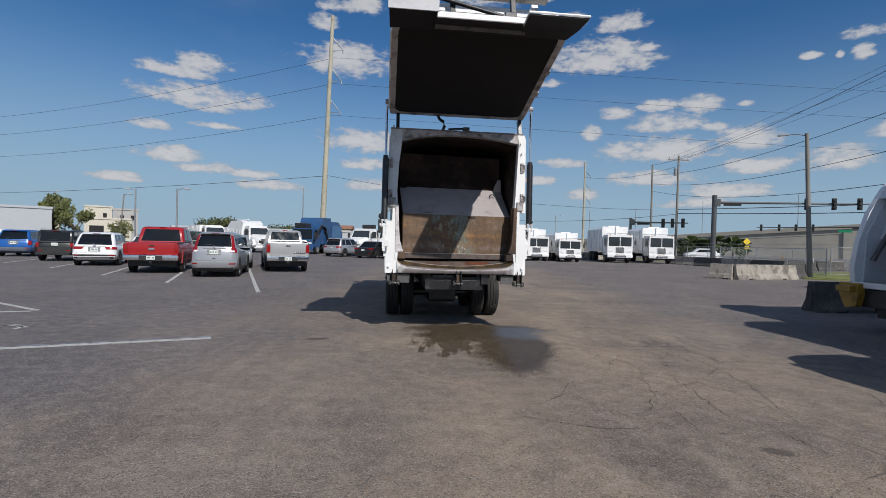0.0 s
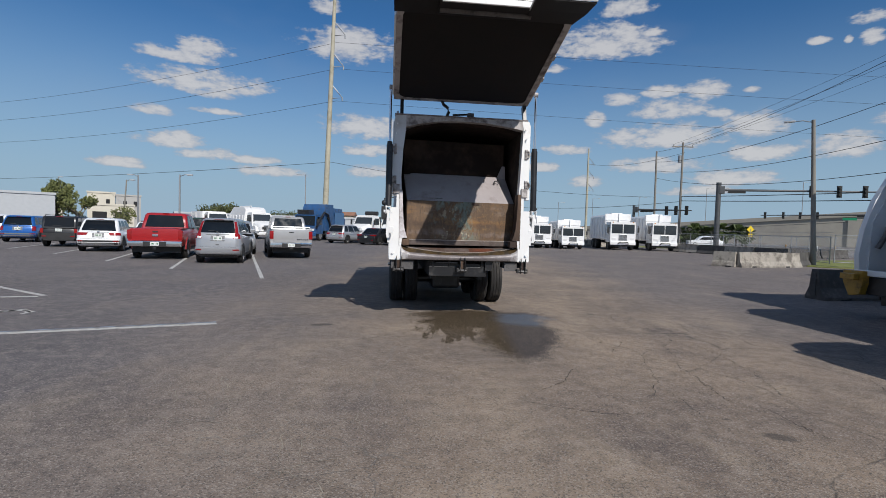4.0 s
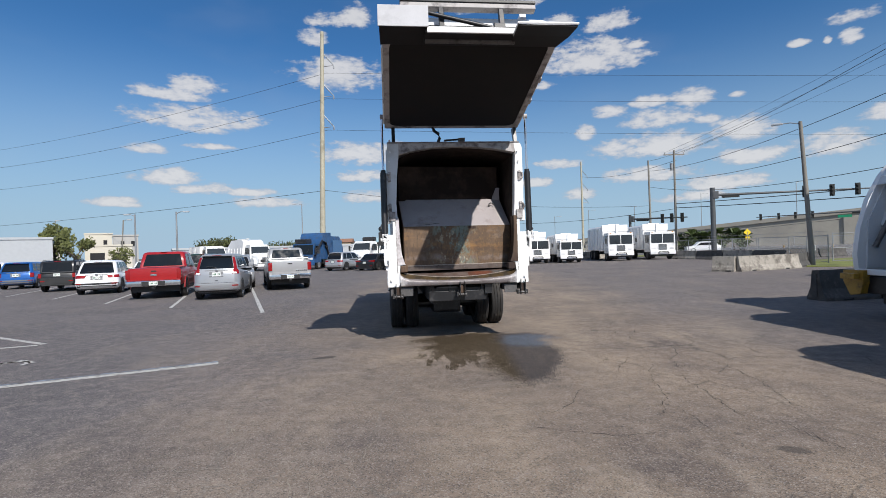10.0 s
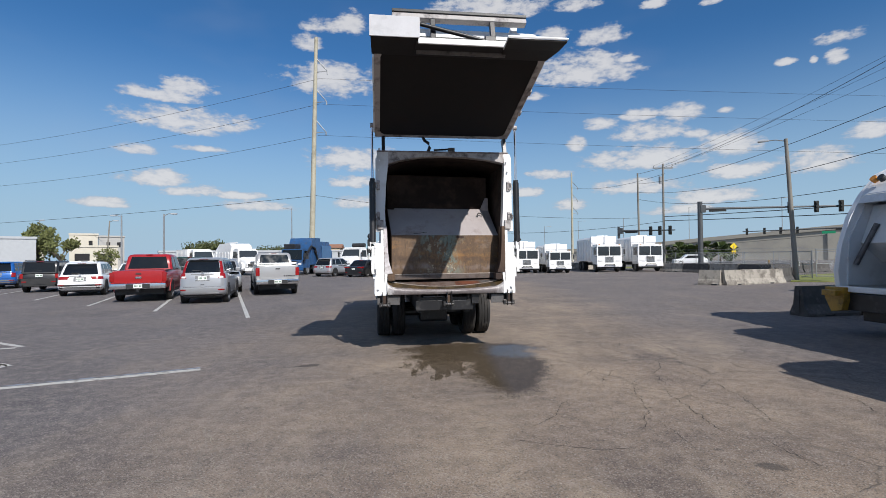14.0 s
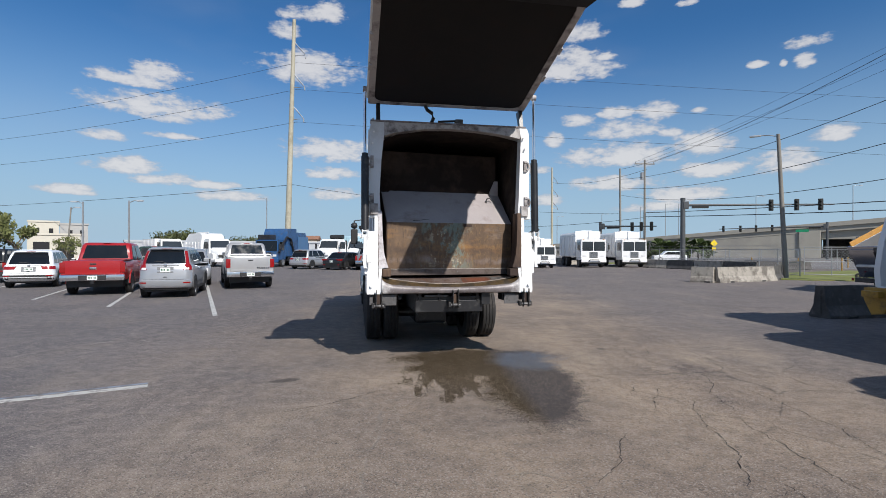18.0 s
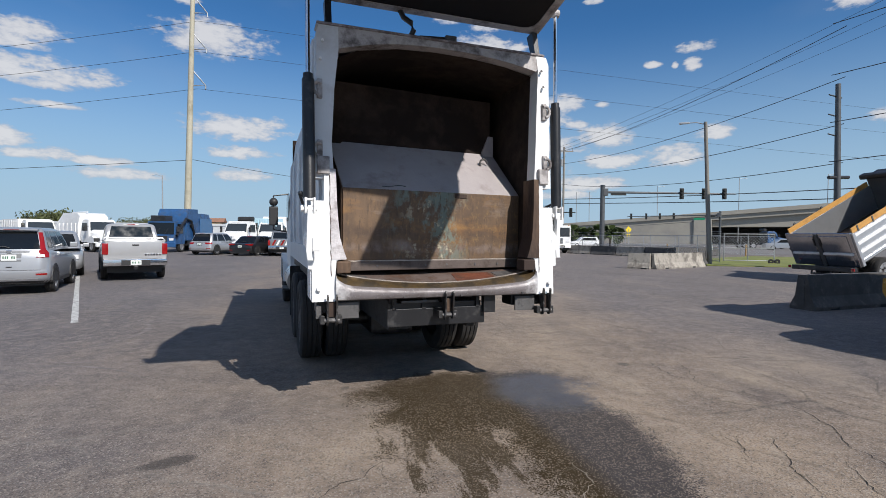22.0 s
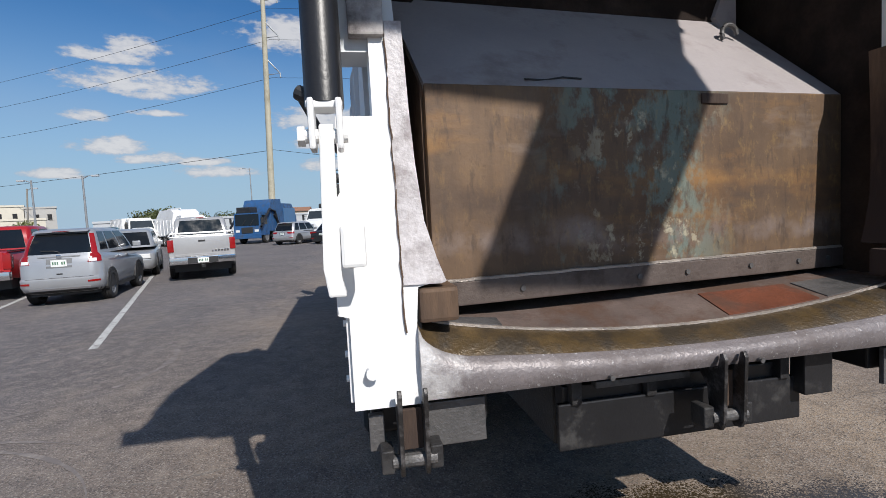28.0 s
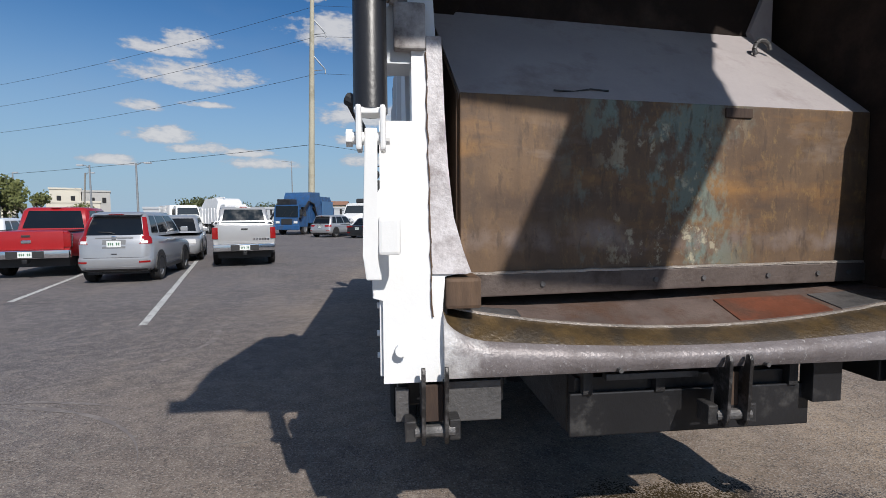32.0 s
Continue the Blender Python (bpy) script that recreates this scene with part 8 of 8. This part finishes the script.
# ---- the overpass ----
def overpass():
    o = thing("overpass", pose(76.0, 129.0, 0, 0, 0, -42), "long pale concrete highway overpass", "bridge")
    ln = 190.0
    top = [(-60, 2.6), (-25, 4.2), (0, 6.0), (30, 8.2), (57, 10.2), (95, 10.5), (ln, 11.2)]

    def band(a, b):
        return [(x, z + b) for x, z in top] + [(x, z + a) for x, z in reversed(top)]

    part("parapet", prism(band(-0.95, 0.0), "y", -6.35, -6.0), BRIDGE, o)
    part("deck", prism(band(-2.0, -0.9), "y", -6, 6), BRIDGE, o)
    for gy in (-5.3, -1.8, 1.6, 4.6):
        part("girder", prism([(24, 5.6)] + [(x, z - 2.0) for x, z in top[3:]] + [(ln, 4.9), (24, 4.3)], "y", gy, gy + 0.7), BRIDGE, o)
    # second deck and dark wall, both added so the space underneath reads dark
    part("shade_deck", prism(band(-2.0, -0.9), "y", 7.5, 20), BRIDGE, o)
    part("under_deck_backing", prism([(26, 0), (26, 5.6), (57, 7.6), (ln, 8.6), (ln, 0)], "y", 20.5, 21.5), DARK_CONCRETE, o, "dark wall added to darken the space under the deck")
    part("retaining_wall", prism([(-60, 0), (-60, 1.6), (-25, 2.2), (0, 4.0), (24, 5.7), (24, 0)], "y", -5.95, 5.95), BRIDGE, o, "long retaining wall of the ramp")
    part("abutment", block(22, 26, -6.3, 6.3, 0, 6.2, 0.1), BRIDGE, o)
    for x in (48, 74, 100, 126, 152):
        for y in (-3.6, 3.6):
            part("pier", stick((x, y, 0), (x, y, 6.4), 0.6, 14), BRIDGE, o)
        part("pier_cap", block(x - 0.8, x + 0.8, -5.4, 5.4, 5.2, 6.3, 0.05), BRIDGE, o)


overpass()


def far_woods():
    """Dark woods standing close behind the overpass."""
    random.seed(21)
    bm = bmesh.new()
    c, s = math.cos(radians(-42)), math.sin(radians(-42))
    for i in range(230):
        x, y = random.uniform(15, 190), random.uniform(24, 32)
        leaf_cluster(bm, (76 + x * c - y * s, 129 + x * s + y * c, random.uniform(0.6, 4.6)), random.uniform(1.4, 2.4), 46, 1.0)
    ob = new("far_woods", mesh_of("far_woods", bm, LEAF_DARK))
    tagged(ob, "dark woods behind a highway overpass", "woods", kind="stuff")
    random.seed(0)



# ---- plants and buildings ----
def leaf_cluster(bm, c, r, n, size, flat_=0.75):
    for _ in range(n):
        d = Vector((random.gauss(0, 1), random.gauss(0, 1), random.gauss(0, 1) * flat_)).normalized() * r * random.uniform(0.35, 1.0)
        p = Vector(c) + d
        q = Euler([random.uniform(0, 6.28) for _ in range(3)]).to_matrix()
        s = size * random.uniform(0.6, 1.4)
        bm.faces.new([bm.verts.new(p + q @ Vector(v) * s) for v in ((-0.5, -0.28, 0), (0.5, -0.28, 0.1), (0.6, 0.25, 0), (-0.4, 0.3, -0.1))])


def tree(x, y, h, spread, label, leaf=None, seed=1, clumps=26, per=55):
    random.seed(seed)
    t = thing("tree", pose(x, y, 0), label, "tree", "trees by the car park")
    part("trunk", stick((0, 0, 0), (0.1, 0, h * 0.5), 0.035 * h, 10, 0.02 * h), BARK, t, "", True)
    bm, lb = bmesh.new(), bmesh.new()
    for i in range(clumps):
        a = random.uniform(0, 6.28)
        k = random.uniform(0.1, 1) ** 0.6
        zc = h * random.uniform(0.42, 0.95)
        c = (spread * k * math.cos(a) * (1.1 - 0.5 * zc / h), spread * k * math.sin(a) * (1.1 - 0.5 * zc / h), zc)
        leaf_cluster(bm, c, spread * random.uniform(0.2, 0.36), per, 0.035 * h + 0.03 * spread)
        if i % 3 == 0:
            rod(lb, (0.08, 0, h * random.uniform(0.25, 0.48)), c, 0.012 * h, 6, 0.004 * h)
    part("limbs", lb, BARK, t)
    part("crown", bm, leaf or LEAF, t)
    random.seed(0)


far_woods()
tree(-46.3, 59.0, 5.9, 2.3, "small leafy tree with an open crown", LEAF, 3, 30, 60)
tree(-43.0, 58.0, 4.4, 2.4, "bushy green leafy tree by buildings", LEAF, 5, 24, 60)
tree(-38.2, 58.8, 2.9, 1.8, "low leafy bush by the buildings", LEAF, 6, 16, 50)
tree(-45.0, 100.0, 4.5, 5.0, "distant dark round-topped trees", LEAF_DARK, 7, 40, 130)
tree(-40.0, 103.0, 3.5, 4.0, "distant dark green trees on the skyline", LEAF, 8, 36, 130)
tree(-33.5, 104.0, 3.5, 4.5, "distant dark green trees on the skyline", LEAF_DARK, 9, 36, 130)
tree(-27.0, 106.0, 3.4, 4.0, "distant dark green trees on the skyline", LEAF, 10, 30, 130)
for i, (x, y, h) in enumerate(((40.5, 86, 3.6), (42.5, 85.2, 4.4), (44.5, 84.2, 3.8), (46.3, 83.2, 4.6), (48, 82.3, 4.4), (50, 82.8, 3.6), (38.0, 88.0, 3.0), (90, 76, 3.2), (95, 70, 3.0))):
    random.seed(40 + i)
    t = thing("palm_shrub", pose(x, y, 0), "bushy green palms at the foot of the ramp", "palm", "palms by the ramp")
    part("trunk", stick((0, 0, 0), (0, 0, h * 0.55), 0.16, 8, 0.12), BARK, t)
    bm = bmesh.new()
    for k in range(4):
        leaf_cluster(bm, (random.uniform(-0.8, 0.8), random.uniform(-0.8, 0.8), h * random.uniform(0.2, 0.6)), 0.9, 70, 0.4)
    for k in range(46):
        a, up_ = random.uniform(0, 6.28), random.uniform(-0.7, 1.3)
        d = Vector((math.cos(a) * math.cos(up_), math.sin(a) * math.cos(up_), math.sin(up_)))
        n = Vector((-math.sin(a), math.cos(a), 0))
        for kk in range(7):
            dd = (d + n * (kk - 3) * 0.16).normalized()
            p0 = Vector((0, 0, h * 0.55)) + d * 0.5
            p1 = p0 + dd * 1.25 + Vector((0, 0, -0.2))
            bm.faces.new([bm.verts.new(p) for p in (p0, p0.lerp(p1, 0.6) + n * 0.13, p1, p0.lerp(p1, 0.6) - n * 0.13)])
    part("fronds", bm, PALM, t)
    random.seed(0)


def building(name, x, y, rz, w, d, h, wall, label, windows=(), roof=None, doors=()):
    b = thing(name, pose(x, y, 0, 0, 0, rz), label, "building", "distant buildings")
    part("wall", block(0, w, 0, d, 0, h), wall, b)
    if roof:
        part("roof", prism([(-0.3, h), (d / 2, h + 0.8), (d + 0.3, h)], "x", -0.3, w + 0.3), roof, b)
    else:
        part("parapet", block(-0.1, w + 0.1, -0.1, d + 0.1, h, h + 0.25), wall, b)
    for x0, x1, z0, z1 in windows:
        wd = part("window", block(x0, x1, -0.05, 0.02, z0, z1), DARK_VOID, b)
        part("frame", block(x0 - 0.06, x1 + 0.06, -0.07, -0.05, z0 - 0.08, z0), wall, wd)
    for x0, x1, z1 in doors:
        part("doorway", block(x0, x1, -0.06, 0.02, 0, z1), DARK_VOID, b)
    return b


building("office_block", -55.6, 77.0, 34, 3.6, 6, 5.6, STUCCO, "cream two-storey flat-roofed building", ((0.8, 1.3, 3.9, 4.7), (2.4, 2.9, 3.9, 4.7)))
building("office_wing", -52.5, 79.0, 34, 3.4, 6, 5.3, GREY_WALL, "grey rear wing of a two-storey building", ((1.0, 1.5, 3.7, 4.5), (2.4, 2.9, 3.7, 4.5)))
building("garage_block", -50.0, 69.2, 34, 5.6, 4, 3.5, STUCCO, "low cream garage with dark openings", (), None, ((0.6, 2.3, 2.6), (3.2, 4.9, 2.6)))
building("house", -51.6, 61.4, 38, 3.4, 4, 3.4, STUCCO, "small cream house with one window", ((1.2, 1.9, 1.9, 2.6),))
building("trailer", -50.0, 50.6, 40, 8.0, 3, 4.1, METAL_WALL, "pale ribbed metal trailer", ())
building("tan_shed", -23.5, 97.5, 6, 5.2, 8, 3.6, TAN_WALL, "low tan building with red roof", (), ROOF_RED)
building("warehouse", -36.0, 66.0, 30, 16, 5, 2.6, METAL_WALL, "long low pale warehouse behind parked vehicles", ((2, 4, 1, 2), (7, 9, 1, 2)))
building("warehouse", -22.0, 72.0, 18, 14, 5, 2.6, METAL_WALL, "long low pale warehouse behind lorries", ())
building("warehouse", -4.0, 78.0, 4, 24, 6, 2.2, METAL_WALL, "low pale warehouse across the lot", ())


def far_vehicle(name, x, y, rz, paint, label, L=4.6, h=1.6):
    v = thing(name, pose(x, y, 0, 0, 0, rz), label, "car", "distant vehicles")
    part("body", loft([[(-0.9, yy, 0.3), (-0.92, yy, 0.8), (-0.8, yy, z), (0.8, yy, z), (0.92, yy, 0.8), (0.9, yy, 0.3)] for yy, z in ((0, 0.95), (0.3, 1.0), (0.7, h), (2.8, h), (3.5, 1.0), (L, 0.85))]), paint, v, "", True)
    for sd in (-1, 1):
        part("side_window", prism([(0.7, 1.05), (0.9, h - 0.15), (2.7, h - 0.15), (3.2, 1.05)], "x", *sorted((sd * 0.78, sd * 0.9))), GLASS, v)
        for yy in (0.85, L - 0.9):
            wheel(v, sd * 0.82, yy, 0.33, 0.2, sd)


far_vehicle("parked_car", 64.0, 60.0, 60, P_SILVER, "distant silver car on the road")
far_vehicle("parked_car", 41.0, 74.0, 75, P_WHITE, "distant white car on the road")
far_vehicle("parked_car", -46.0, 66.5, 30, P_WHITE, "distant white car by the buildings")
far_vehicle("parked_car", -37.5, 52.0, 20, P_WHITE, "white car in the far car park")
conventional("road_lorry", "distant blue lorry under the overpass", pose(70.0, 68.0, 0, 0, 0, 70), TRUCK_BLUE, "day", length=7.5)
